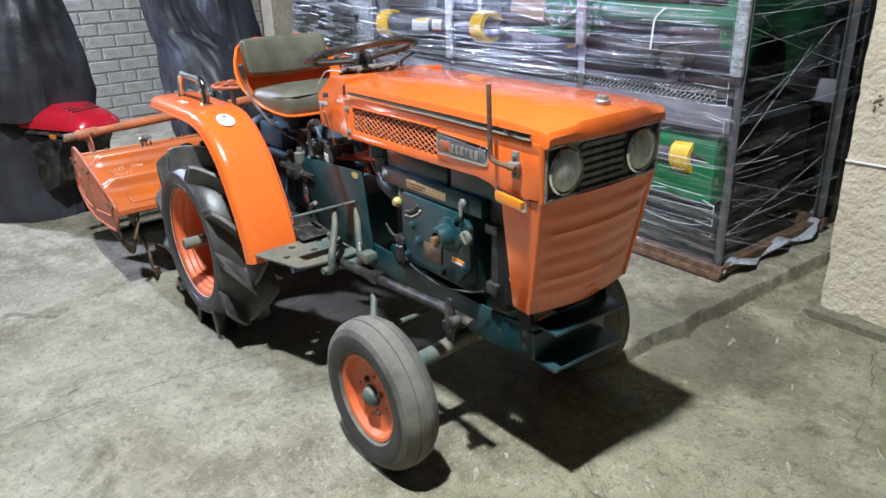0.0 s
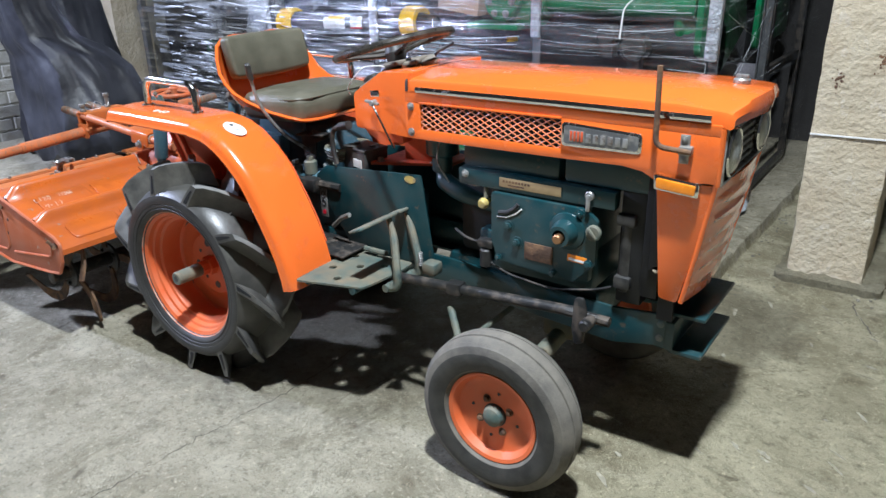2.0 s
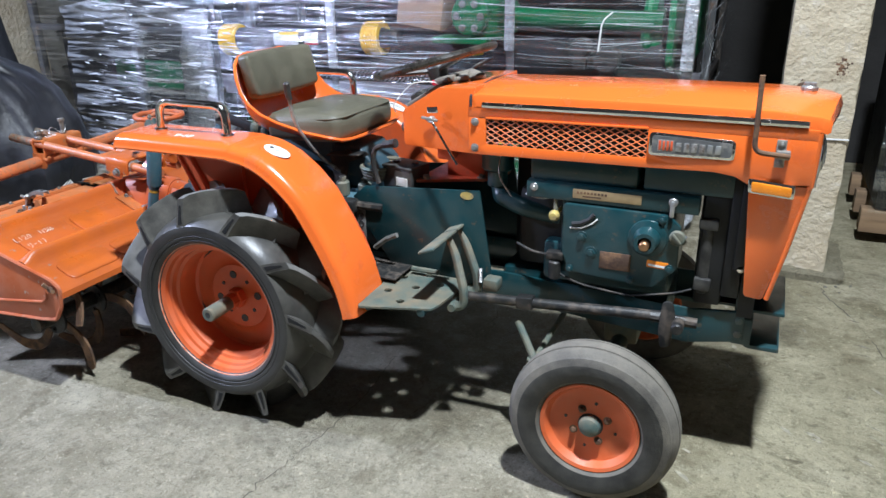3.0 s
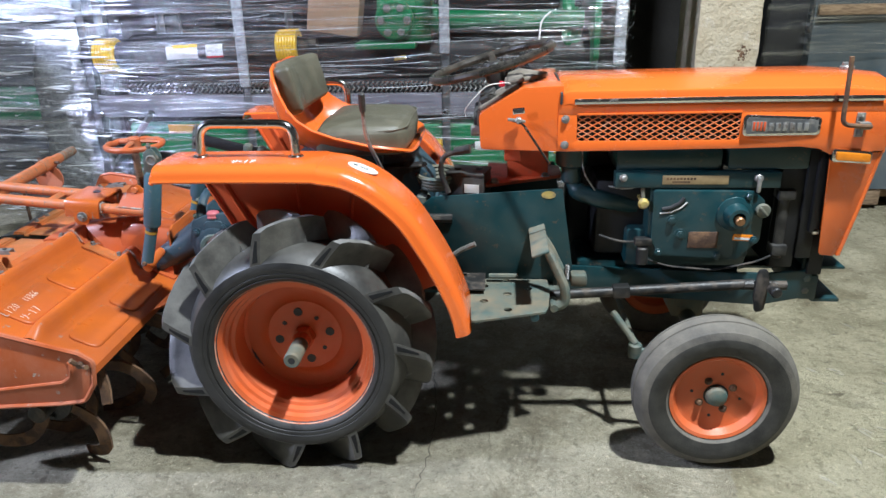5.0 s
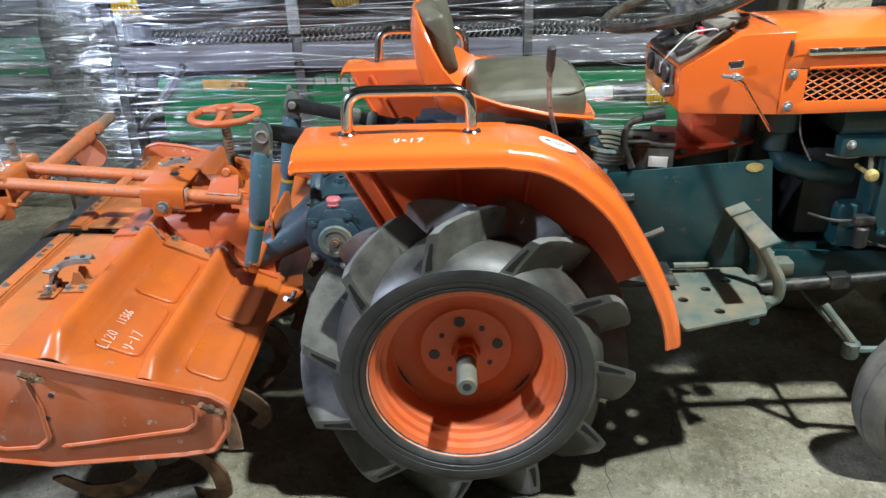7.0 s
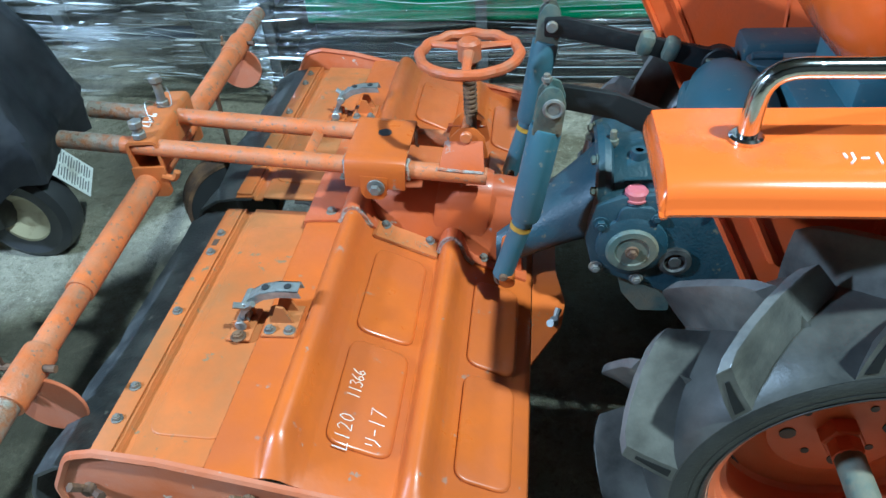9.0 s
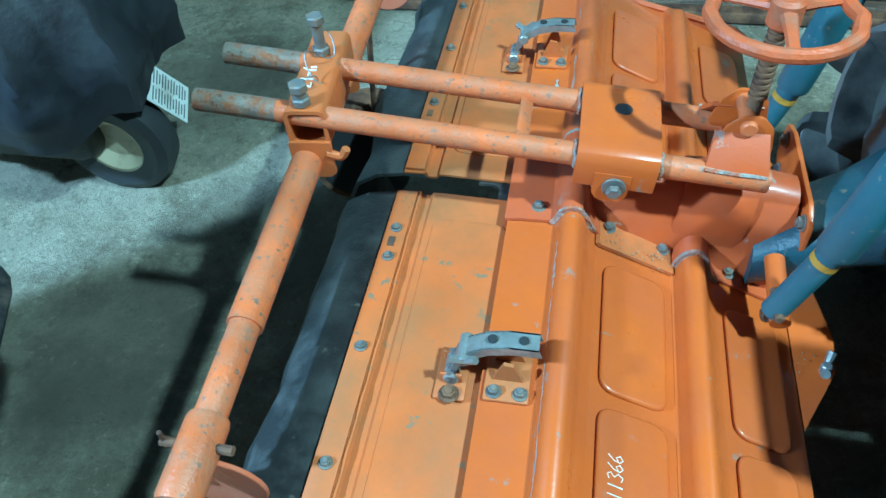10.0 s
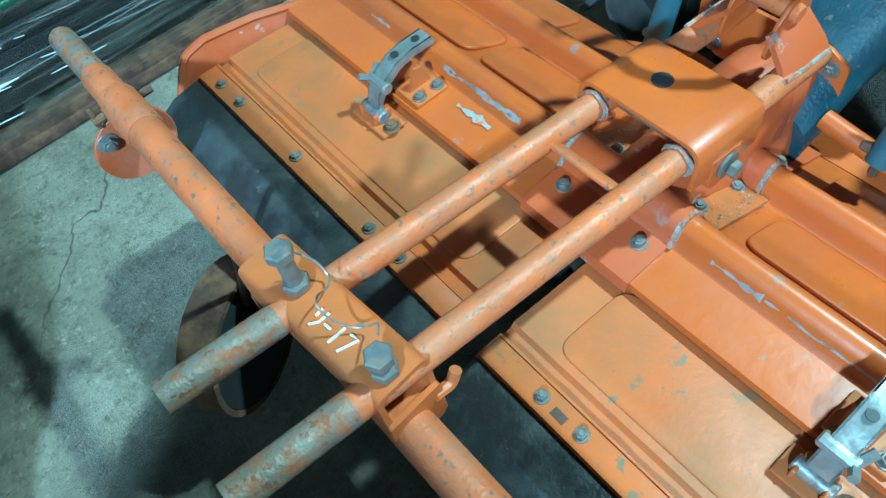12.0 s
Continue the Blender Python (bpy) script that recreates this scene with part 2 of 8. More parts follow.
M_CASE = surface("dull_red_case_paint", (0.48, 0.095, 0.016), 0.36, vary=0.15, scale=8, dirt=(0.38, 0.10, 0.04), dirt_amount=0.3, dirt_scale=9, dirt_edge=0.2, bump=0.012, second=(0.36, 0.33, 0.28), second_amount=-0.01, second_scale=22, coat=0.3)
M_HANDWHEEL = surface("cast_orange_paint", (0.476, 0.111, 0.030), 0.42, vary=0.15, scale=14, dirt=(0.306, 0.136, 0.068), dirt_amount=0.3, dirt_scale=22, dirt_edge=0.15, bump=0.06)
M_BARETUBE = surface("speckled_bare_tube", (0.26, 0.225, 0.18), 0.5, 0.3, vary=0.25, scale=25, dirt=(0.36, 0.15, 0.06), dirt_amount=0.36, dirt_scale=55, dirt_edge=0.12, bump=0.08, second=(0.10, 0.075, 0.06), second_amount=0.22, second_scale=110)
M_CHIP = surface("bare_chipped_metal", (0.36, 0.34, 0.305), 0.5, 0.05, vary=0.25, scale=40, dirt=(0.50, 0.16, 0.05), dirt_amount=0.20, dirt_scale=60, dirt_edge=0.06, bump=0.06)
M_WELD = surface("pale_weld_scale", (0.36, 0.33, 0.29), 0.55, 0.2, vary=0.3, scale=50, dirt=(0.45, 0.15, 0.06), dirt_amount=0.4, dirt_scale=45, bump=0.25, bump_scale=160)
M_TEAL = surface("dark_teal_paint", (0.0085, 0.040, 0.047), 0.30, vary=0.2, scale=7, dirt=(0.026, 0.052, 0.052), dirt_amount=0.3, dirt_scale=12, dirt_edge=0.15, bump=0.02, coat=0.15, second=(0.065, 0.06, 0.047), second_amount=0.04, second_scale=40)
M_BLUE = surface("dusty_blue_paint", (0.042, 0.108, 0.145), 0.36, vary=0.2, scale=9, dirt=(0.085, 0.145, 0.165), dirt_amount=0.42, dirt_scale=12, dirt_edge=0.3, bump=0.015, second=(0.24, 0.22, 0.18), second_amount=-0.02, second_scale=60)
M_STEP = surface("dusty_teal_steel", (0.070, 0.110, 0.100), 0.5, vary=0.2, scale=12, dirt=(0.20, 0.165, 0.105), dirt_amount=0.45, dirt_scale=11, dirt_edge=0.15, bump=0.04, second=(0.045, 0.075, 0.075), second_amount=0.2, second_scale=30)
M_RUBBER_OLD = surface("worn_tyre_rubber", (0.055, 0.052, 0.048), 0.7, vary=0.35, scale=14, dirt=(0.22, 0.20, 0.16), dirt_amount=0.46, dirt_scale=9, dirt_edge=0.25, bump=0.06, bump_scale=200)
M_BOLT = surface("dull_bolt_zinc", (0.205, 0.20, 0.185), 0.45, 0.35, vary=0.25, scale=60, dirt=(0.22, 0.18, 0.13), dirt_amount=0.4, dirt_scale=60, bump=0.02)
M_SIDEOLD = surface("old_sidewall_rubber", (0.020, 0.020, 0.019), 0.5, vary=0.25, scale=14, dirt=(0.065, 0.062, 0.052), dirt_amount=0.36, dirt_scale=18, dirt_edge=0.2, bump=0.05, bump_scale=160)
M_SIDEWALL = surface("tyre_sidewall_rubber", (0.018, 0.018, 0.019), 0.40, vary=0.25, scale=14, dirt=(0.055, 0.053, 0.046), dirt_amount=0.34, dirt_scale=7, dirt_edge=0.25, bump=0.05, bump_scale=160)
M_FLAP = surface("black_rubber_mat", (0.026, 0.027, 0.028), 0.36, vary=0.2, scale=9, dirt=(0.075, 0.076, 0.074), dirt_amount=0.30, dirt_scale=16, dirt_edge=0.14, bump=0.05, second=(0.12, 0.115, 0.10), second_amount=-0.04, second_scale=50)
M_CHROME = surface("chrome", (0.74, 0.74, 0.73), 0.11, 1.0, vary=0.06, scale=20, dirt=(0.42, 0.40, 0.36), dirt_amount=0.12, dirt_scale=40, bump=0.004)
M_STEEL = surface("bare_steel", (0.40, 0.40, 0.39), 0.38, 0.65, vary=0.2, scale=25, dirt=(0.17, 0.13, 0.10), dirt_amount=0.3, dirt_scale=40, bump=0.02)
M_ZINC = surface("galvanised_steel", (0.32, 0.325, 0.31), 0.36, 0.5, vary=0.25, scale=40, dirt=(0.24, 0.225, 0.19), dirt_amount=0.38, dirt_scale=30, bump=0.02)
M_RUST = surface("rusty_steel", (0.10, 0.06, 0.04), 0.75, 0.3, vary=0.35, scale=20, dirt=(0.22, 0.13, 0.07), dirt_amount=0.45, dirt_scale=25, bump=0.08)
M_DARKMETAL = surface("dark_oily_metal", (0.035, 0.035, 0.034), 0.45, 0.5, vary=0.3, scale=18, dirt=(0.12, 0.10, 0.08), dirt_amount=0.35, dirt_scale=20, bump=0.05)
M_VINYL = surface("olive_vinyl", (0.095, 0.09, 0.062), 0.36, vary=0.1, scale=8, dirt=(0.14, 0.13, 0.09), dirt_amount=0.3, dirt_scale=12, dirt_edge=0.2, bump=0.03, bump_scale=420)
M_BLACKPLASTIC = surface("black_plastic", (0.018, 0.018, 0.018), 0.42, vary=0.2, scale=12, dirt=(0.09, 0.085, 0.075), dirt_amount=0.25, dirt_scale=20, dirt_edge=0.2, bump=0.02)
M_WHEELGRIP = surface("brown_black_grip", (0.022, 0.020, 0.017), 0.26, vary=0.3, scale=14, dirt=(0.075, 0.062, 0.045), dirt_amount=0.3, dirt_scale=22, dirt_edge=0.15, bump=0.02, coat=0.2)
M_DUSTYDASH = surface("dusty_dash_plastic", (0.10, 0.088, 0.07), 0.7, vary=0.25, scale=14, dirt=(0.24, 0.21, 0.165), dirt_amount=0.5, dirt_scale=16, dirt_edge=0.2, bump=0.05)
M_GREEN = surface("green_paint", (0.012, 0.17, 0.055), 0.33, vary=0.15, scale=5, dirt=(0.03, 0.12, 0.05), dirt_amount=0.2, bump=0.01, coat=0.2)
M_BLACKPAINT = surface("black_machine_paint", (0.0055, 0.0058, 0.0065), 0.55, vary=0.2, scale=7, dirt=(0.014, 0.014, 0.0145), dirt_amount=0.2, bump=0.02)
M_GREYSTEEL = surface("grey_steel_frame", (0.13, 0.135, 0.14), 0.45, 0.4, vary=0.2, scale=12, dirt=(0.22, 0.14, 0.09), dirt_amount=0.12, dirt_scale=16, bump=0.03)
M_YELLOW = surface("yellow_plastic", (0.86, 0.56, 0.01), 0.32, vary=0.08, scale=9, dirt=(0.66, 0.42, 0.03), dirt_amount=0.15, bump=0.01)
M_RED = surface("red_plastic", (0.55, 0.012, 0.03), 0.28, vary=0.08, scale=7, dirt=(0.35, 0.02, 0.03), dirt_amount=0.15, bump=0.005, coat=0.3)
M_CASING = surface("dark_blue_casting", (0.018, 0.048, 0.069), 0.34, vary=0.25, scale=9, dirt=(0.047, 0.072, 0.085), dirt_amount=0.42, dirt_scale=13, dirt_edge=0.25, bump=0.05, second=(0.17, 0.14, 0.09), second_amount=0.03, second_scale=50)
M_RAIL = surface("pale_grey_rail_paint", (0.20, 0.195, 0.225), 0.45, vary=0.15, scale=6, dirt=(0.15, 0.14, 0.15), dirt_amount=0.3, dirt_scale=8, dirt_edge=0.2, bump=0.02)
M_LABEL = surface("dull_amber_label", (0.46, 0.27, 0.03), 0.5, vary=0.1, scale=20, bump=0.0)
# White ribbons that paint the glints of the thick film.
M_GLINT = surface("white_film_glint", (0.90, 0.92, 0.95), 0.12, vary=0.05, scale=30, bump=0.05, bump_scale=90, coat=0.8)
M_GOLD = surface("tarnished_gold_plate", (0.42, 0.31, 0.17), 0.35, 0.5, vary=0.15, scale=30, bump=0.01)
M_PINKCAP = surface("faded_pink_plastic", (0.50, 0.13, 0.16), 0.4, vary=0.2, scale=30, dirt=(0.45, 0.12, 0.12), dirt_amount=0.4, dirt_scale=40, bump=0.02)
M_REDPAINT = surface("dull_red_paint", (0.62, 0.10, 0.03), 0.42, vary=0.15, scale=9, dirt=(0.36, 0.12, 0.06), dirt_amount=0.35, bump=0.02)
M_WHITE = surface("white_label", (0.72, 0.72, 0.68), 0.5, vary=0.06, scale=20, dirt=(0.5, 0.48, 0.42), dirt_amount=0.2, bump=0.0)
M_CHALK = surface("white_chalk_paint", (0.78, 0.76, 0.70), 0.85, vary=0.1, scale=60, bump=0.05)
M_CREAM = surface("cream_plate", (0.58, 0.52, 0.36), 0.35, vary=0.06, scale=20, dirt=(0.40, 0.33, 0.22), dirt_amount=0.25, bump=0.0)
# Black of print, and of the shade in holes and slots drawn as patches.
M_BLACK = surface("black_print_and_shade", (0.03, 0.03, 0.032), 0.5, vary=0.1, bump=0.0)
M_BADGEGREY = surface("badge_grey", (0.17, 0.175, 0.18), 0.35, 0.5, vary=0.15, scale=40, dirt=(0.32, 0.31, 0.28), dirt_amount=0.25, dirt_scale=50, bump=0.01)
M_BRASS = surface("worn_copper_end", (0.42, 0.24, 0.12), 0.4, 0.9, vary=0.2, scale=40, bump=0.02)
M_SCRAPE = surface("pale_scraped_concrete", (0.33, 0.305, 0.225), 0.9, vary=0.2, scale=60, dirt=(0.22, 0.20, 0.145), dirt_amount=0.45, dirt_scale=50, dirt_edge=0.1, bump=0.1)
M_CRACK = surface("dark_crack_dirt", (0.11, 0.097, 0.072), 0.95, vary=0.3, scale=40, bump=0.1)
M_WOOD = surface("raw_timber", (0.30, 0.20, 0.11), 0.75, vary=0.3, scale=6, dirt=(0.16, 0.11, 0.07), dirt_amount=0.35, dirt_scale=10, dirt_edge=0.2, bump=0.08, bump_scale=60, stretch=(0.15, 1.5, 1.5))
M_CARD = surface("brown_cardboard", (0.42, 0.28, 0.17), 0.8, vary=0.12, scale=6, bump=0.03)
M_TARP = surface("black_tarpaulin", (0.0145, 0.015, 0.0195), 0.38, vary=0.3, scale=4, dirt=(0.046, 0.047, 0.057), dirt_amount=0.35, dirt_scale=4, dirt_edge=0.2, bump=0.10, bump_scale=30)
M_PLASTER = surface("rough_plaster", (0.54, 0.48, 0.345), 0.9, vary=0.14, scale=3, dirt=(0.40, 0.32, 0.20), dirt_amount=0.30, dirt_scale=5, dirt_edge=0.3, bump=0.6, bump_scale=38, second=(0.60, 0.55, 0.43), second_amount=0.12, second_scale=14)
M_BRICK = surface("whitewashed_brick", (0.46, 0.45, 0.40), 0.85, vary=0.18, scale=5, dirt=(0.30, 0.28, 0.23), dirt_amount=0.35, dirt_scale=7, dirt_edge=0.18, bump=0.35, bump_scale=45)
M_MORTAR = surface("grey_mortar", (0.38, 0.37, 0.33), 0.95, vary=0.2, scale=8, bump=0.3, bump_scale=80)
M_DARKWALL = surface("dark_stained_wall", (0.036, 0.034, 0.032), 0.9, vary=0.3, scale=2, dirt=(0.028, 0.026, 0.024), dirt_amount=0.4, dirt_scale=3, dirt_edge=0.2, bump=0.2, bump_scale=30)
M_CEIL = surface("stained_ceiling", (0.15, 0.15, 0.14), 0.9, vary=0.2, scale=2, dirt=(0.2, 0.19, 0.17), dirt_amount=0.3, dirt_scale=3, dirt_edge=0.2, bump=0.1)


def floor_material(name, cast):
    """Concrete, stained and scraped; cast shifts its base colours."""
    m = bpy.data.materials.new(name)
    m.use_nodes = True
    n, k = m.node_tree.nodes, m.node_tree.links
    b = n["Principled BSDF"]
    tc = n.new("ShaderNodeTexCoord")

    def noise_tex(sc, detail=6, ro=0.6, dist=0.0):
        q = n.new("ShaderNodeTexNoise")
        for key, v in (("Scale", sc), ("Detail", detail), ("Roughness", ro), ("Distortion", dist)):
            q.inputs[key].default_value = v
        k.new(tc.outputs["Object"], q.inputs["Vector"])
        return q.outputs["Fac"]

    def ramp(v, a, c, lo=0.0, hi=1.0):
        q = n.new("ShaderNodeMapRange")
        k.new(v, q.inputs[0])
        for i, val in zip((1, 2, 3, 4), (a, c, lo, hi)):
            q.inputs[i].default_value = val
        return q.outputs[0]

    def mix(f, a, c):
        q = n.new("ShaderNodeMix")
        q.data_type = "RGBA"
        k.new(f, q.inputs[0])
        for sock, v in ((q.inputs[6], a), (q.inputs[7], c)):
            if isinstance(v, tuple):
                sock.default_value = (*(a0 * b0 for a0, b0 in zip(v, cast)), 1)
            else:
                k.new(v, sock)
        return q.outputs[2]

    def cracks(sc, width, warp):
        v = n.new("ShaderNodeTexVoronoi")
        v.feature = "DISTANCE_TO_EDGE"
        v.inputs["Scale"].default_value = sc
        shift = n.new("ShaderNodeVectorMath")
        shift.operation = "MULTIPLY_ADD"
        q = n.new("ShaderNodeTexNoise")
        q.inputs["Scale"].default_value, q.inputs["Detail"].default_value = 3.0, 9
        k.new(tc.outputs["Object"], q.inputs["Vector"])
        k.new(q.outputs["Color"], shift.inputs[0])
        shift.inputs[1].default_value = (warp, warp, 0)
        k.new(tc.outputs["Object"], shift.inputs[2])
        k.new(shift.outputs[0], v.inputs["Vector"])
        return ramp(v.outputs["Distance"], 0.0, width, 1.0, 0.0)

    def times(a, c):
        q = n.new("ShaderNodeMath")
        q.operation = "MULTIPLY"
        k.new(a, q.inputs[0])
        k.new(c, q.inputs[1])
        return q.outputs[0]

    col = mix(ramp(noise_tex(0.9, 6, 0.62, 0.5), 0.34, 0.66), (0.17, 0.155, 0.115), (0.31, 0.295, 0.245))
    col = mix(ramp(noise_tex(5, 10, 0.74, 0.3), 0.44, 0.63, 0, 0.9), col, (0.38, 0.365, 0.31))
    col = mix(ramp(noise_tex(2.3, 10, 0.78, 0.6), 0.52, 0.65, 0, 0.88), col, (0.12, 0.107, 0.075))
    col = mix(ramp(noise_tex(17, 8, 0.75), 0.54, 0.65, 0, 0.7), col, (0.135, 0.122, 0.09))
    col = mix(ramp(noise_tex(12, 5, 0.6, 1.6), 0.67, 0.71, 0, 0.6), col, (0.52, 0.50, 0.42))
    col = mix(ramp(noise_tex(3.1, 4, 0.5, 2.0), 0.70, 0.73, 0, 0.6), col, (0.07, 0.062, 0.046))
    col = mix(ramp(noise_tex(90, 4, 0.7), 0.55, 0.75, 0, 0.45), col, (0.11, 0.098, 0.072))
    col = mix(ramp(noise_tex(140, 3), 0.68, 0.74, 0, 0.6), col, (0.55, 0.53, 0.46))
    # pits, grit and broken skin of the slab
    col = mix(ramp(noise_tex(38, 10, 0.82), 0.54, 0.60, 0, 0.65), col, (0.105, 0.094, 0.07))
    col = mix(ramp(noise_tex(52, 10, 0.85, 0.4), 0.56, 0.61, 0, 0.75), col, (0.50, 0.48, 0.41))
    col = mix(ramp(noise_tex(230, 3, 0.6), 0.63, 0.69, 0, 0.8), col, (0.06, 0.053, 0.04))
    # short pale scrapes, all much the same way
    turn = n.new("ShaderNodeMapping")
    turn.inputs["Rotation"].default_value, turn.inputs["Scale"].default_value = (0, 0, radians(28)), (5.0, 34.0, 1.0)
    k.new(tc.outputs["Object"], turn.inputs[0])
    q = n.new("ShaderNodeTexNoise")
    q.inputs["Scale"].default_value, q.inputs["Detail"].default_value = 1.0, 3
    k.new(turn.outputs[0], q.inputs["Vector"])
    col = mix(times(ramp(q.outputs["Fac"], 0.72, 0.76, 0, 0.55), ramp(noise_tex(1.1, 3), 0.48, 0.6)), col, (0.56, 0.53, 0.44))
    line = times(cracks(0.30, 0.0008, 0.30), ramp(noise_tex(1.7, 3), 0.47, 0.58))
    col = mix(line, col, (0.075, 0.065, 0.05))
    # dark patches with ragged edges
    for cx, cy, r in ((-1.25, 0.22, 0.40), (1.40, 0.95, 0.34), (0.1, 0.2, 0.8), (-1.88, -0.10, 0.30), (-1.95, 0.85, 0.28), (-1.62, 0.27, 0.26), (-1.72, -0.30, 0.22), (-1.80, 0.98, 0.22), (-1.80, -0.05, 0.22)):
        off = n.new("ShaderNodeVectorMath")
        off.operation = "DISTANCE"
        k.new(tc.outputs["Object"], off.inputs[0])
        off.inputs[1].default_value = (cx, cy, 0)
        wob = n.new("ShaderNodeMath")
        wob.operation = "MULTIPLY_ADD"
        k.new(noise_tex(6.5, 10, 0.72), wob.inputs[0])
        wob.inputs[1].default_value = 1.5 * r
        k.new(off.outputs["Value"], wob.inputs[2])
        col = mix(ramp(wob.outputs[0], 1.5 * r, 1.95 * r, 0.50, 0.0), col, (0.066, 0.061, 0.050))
    k.new(col, b.inputs["Base Color"])
    k.new(ramp(noise_tex(4, 6), 0.3, 0.7, 0.5, 0.88), b.inputs["Roughness"])
    b.inputs["Specular IOR Level"].default_value = 0.4
    q1, q2 = n.new("ShaderNodeBump"), n.new("ShaderNodeBump")
    q1.inputs["Distance"].default_value, q2.inputs["Distance"].default_value = 0.026, 0.013
    k.new(noise_tex(13, 12, 0.78), q1.inputs["Height"])
    k.new(noise_tex(120, 8, 0.75), q2.inputs["Height"])
    k.new(q1.outputs[0], q2.inputs["Normal"])
    k.new(q2.outputs[0], b.inputs["Normal"])
    return m


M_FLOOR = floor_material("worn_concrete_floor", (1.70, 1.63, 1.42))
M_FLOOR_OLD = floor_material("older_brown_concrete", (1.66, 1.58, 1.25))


# Opaque lens; the reflections of clear glass are put into its grey.
M_GLASS = surface("lens_glass_reflection", (0.45, 0.46, 0.43), 0.16, vary=0.35, scale=40, dirt=(0.5, 0.5, 0.46), dirt_amount=0.35, dirt_scale=35, dirt_edge=0.2, bump=0.05, bump_scale=260, coat=0.8, stretch=(1, 2.4, 0.5))
M_AMBER = surface("amber_lens", (0.66, 0.21, 0.008), 0.2, vary=0.1, scale=40, bump=0.01, coat=0.5)
M_REFLECTOR = surface("dull_reflector", (0.55, 0.56, 0.54), 0.28, 0.9, vary=0.15, scale=30, dirt=(0.25, 0.24, 0.2), dirt_amount=0.25, dirt_scale=30, bump=0.02)


def film_material(name, haze, gloss, scale, lean):
    """Stretch film: clear, with glossy pulled streaks; milky haze adds painted shine to them."""
    m = bpy.data.materials.new(name)
    m.use_nodes = True
    n, k = m.node_tree.nodes, m.node_tree.links
    n.remove(n["Principled BSDF"])
    out = n["Material Output"]
    tc, mp, mp2 = n.new("ShaderNodeTexCoord"), n.new("ShaderNodeMapping"), n.new("ShaderNodeMapping")
    mp.inputs["Scale"].default_value, mp.inputs["Rotation"].default_value = scale, (radians(-lean), radians(lean), 0)
    mp2.inputs["Scale"].default_value, mp2.inputs["Rotation"].default_value = (scale[0] * 1.6, scale[1], scale[2] * 0.8), (radians(lean * 1.6), radians(-lean * 2), 0)
    k.new(tc.outputs["Object"], mp.inputs[0])
    k.new(tc.outputs["Object"], mp2.inputs[0])

    def noise_tex(src, sc, detail=5):
        q = n.new("ShaderNodeTexNoise")
        q.inputs["Scale"].default_value, q.inputs["Detail"].default_value, q.inputs["Distortion"].default_value = sc, detail, 0.3
        k.new(src.outputs[0], q.inputs["Vector"])
        return q.outputs["Fac"]

    def ramp(v, a, c, lo, hi):
        q = n.new("ShaderNodeMapRange")
        k.new(v, q.inputs[0])
        for i, val in zip((1, 2, 3, 4), (a, c, lo, hi)):
            q.inputs[i].default_value = val
        return q.outputs[0]

    f1, f2 = noise_tex(mp, 1.0, 6), noise_tex(mp2, 1.3, 6)
    add = n.new("ShaderNodeMath")
    add.operation = "MAXIMUM"
    k.new(f1, add.inputs[0])
    k.new(f2, add.inputs[1])
    bump = n.new("ShaderNodeBump")
    bump.inputs["Distance"].default_value = 0.02
    k.new(add.outputs[0], bump.inputs["Height"])
    clear, shine, milk = n.new("ShaderNodeBsdfTransparent"), n.new("ShaderNodeBsdfAnisotropic"), n.new("ShaderNodeBsdfDiffuse")
    shine.inputs["Roughness"].default_value = 0.15
    shine.inputs["Color"].default_value = (0.95, 0.97, 1, 1)
    milk.inputs["Color"].default_value = (0.75, 0.78, 0.8, 1)
    k.new(bump.outputs[0], shine.inputs["Normal"])
    a, c = n.new("ShaderNodeMixShader"), n.new("ShaderNodeMixShader")
    k.new(ramp(add.outputs[0], 0.54, 0.70, 0.0, haze), a.inputs[0])
    k.new(clear.outputs[0], a.inputs[1])
    k.new(milk.outputs[0], a.inputs[2])
    k.new(ramp(add.outputs[0], 0.52, 0.72, gloss * 0.17, gloss), c.inputs[0])
    k.new(a.outputs[0], c.inputs[1])
    k.new(shine.outputs[0], c.inputs[2])
    k.new(c.outputs[0], out.inputs["Surface"])
    return m


M_FILM = film_material("stretch_film", 0.08, 0.52, (1.1, 1.0, 34.0), 4)
M_FILM_THICK = film_material("thick_stretch_film", 0.8, 0.75, (1.6, 1.0, 30.0), 3)
M_FILM_END = film_material("stretch_film_end", 0.07, 0.30, (1.0, 1.2, 22.0), 20)
# Film strands, whitened to draw the streak highlights of the film.
M_STRAND = surface("twisted_film_strand_shine", (0.66, 0.68, 0.70), 0.15, vary=0.15, scale=30, bump=0.1, bump_scale=90, coat=0.5)
M_BUBBLE = surface("bubble_wrap", (0.44, 0.46, 0.48), 0.2, vary=0.35, scale=60, bump=0.5, bump_scale=95, coat=0.4)
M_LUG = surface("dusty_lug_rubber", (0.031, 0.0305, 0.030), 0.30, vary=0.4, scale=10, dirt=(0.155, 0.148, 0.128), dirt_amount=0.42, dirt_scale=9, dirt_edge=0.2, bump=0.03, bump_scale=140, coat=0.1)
# Crests paler than the flanks: wear, plus the light on top put in.
M_CREST = surface("worn_lit_lug_crest", (0.095, 0.096, 0.094), 0.45, vary=0.3, scale=14, dirt=(0.19, 0.185, 0.165), dirt_amount=0.42, dirt_scale=14, dirt_edge=0.2, bump=0.05, bump_scale=140)
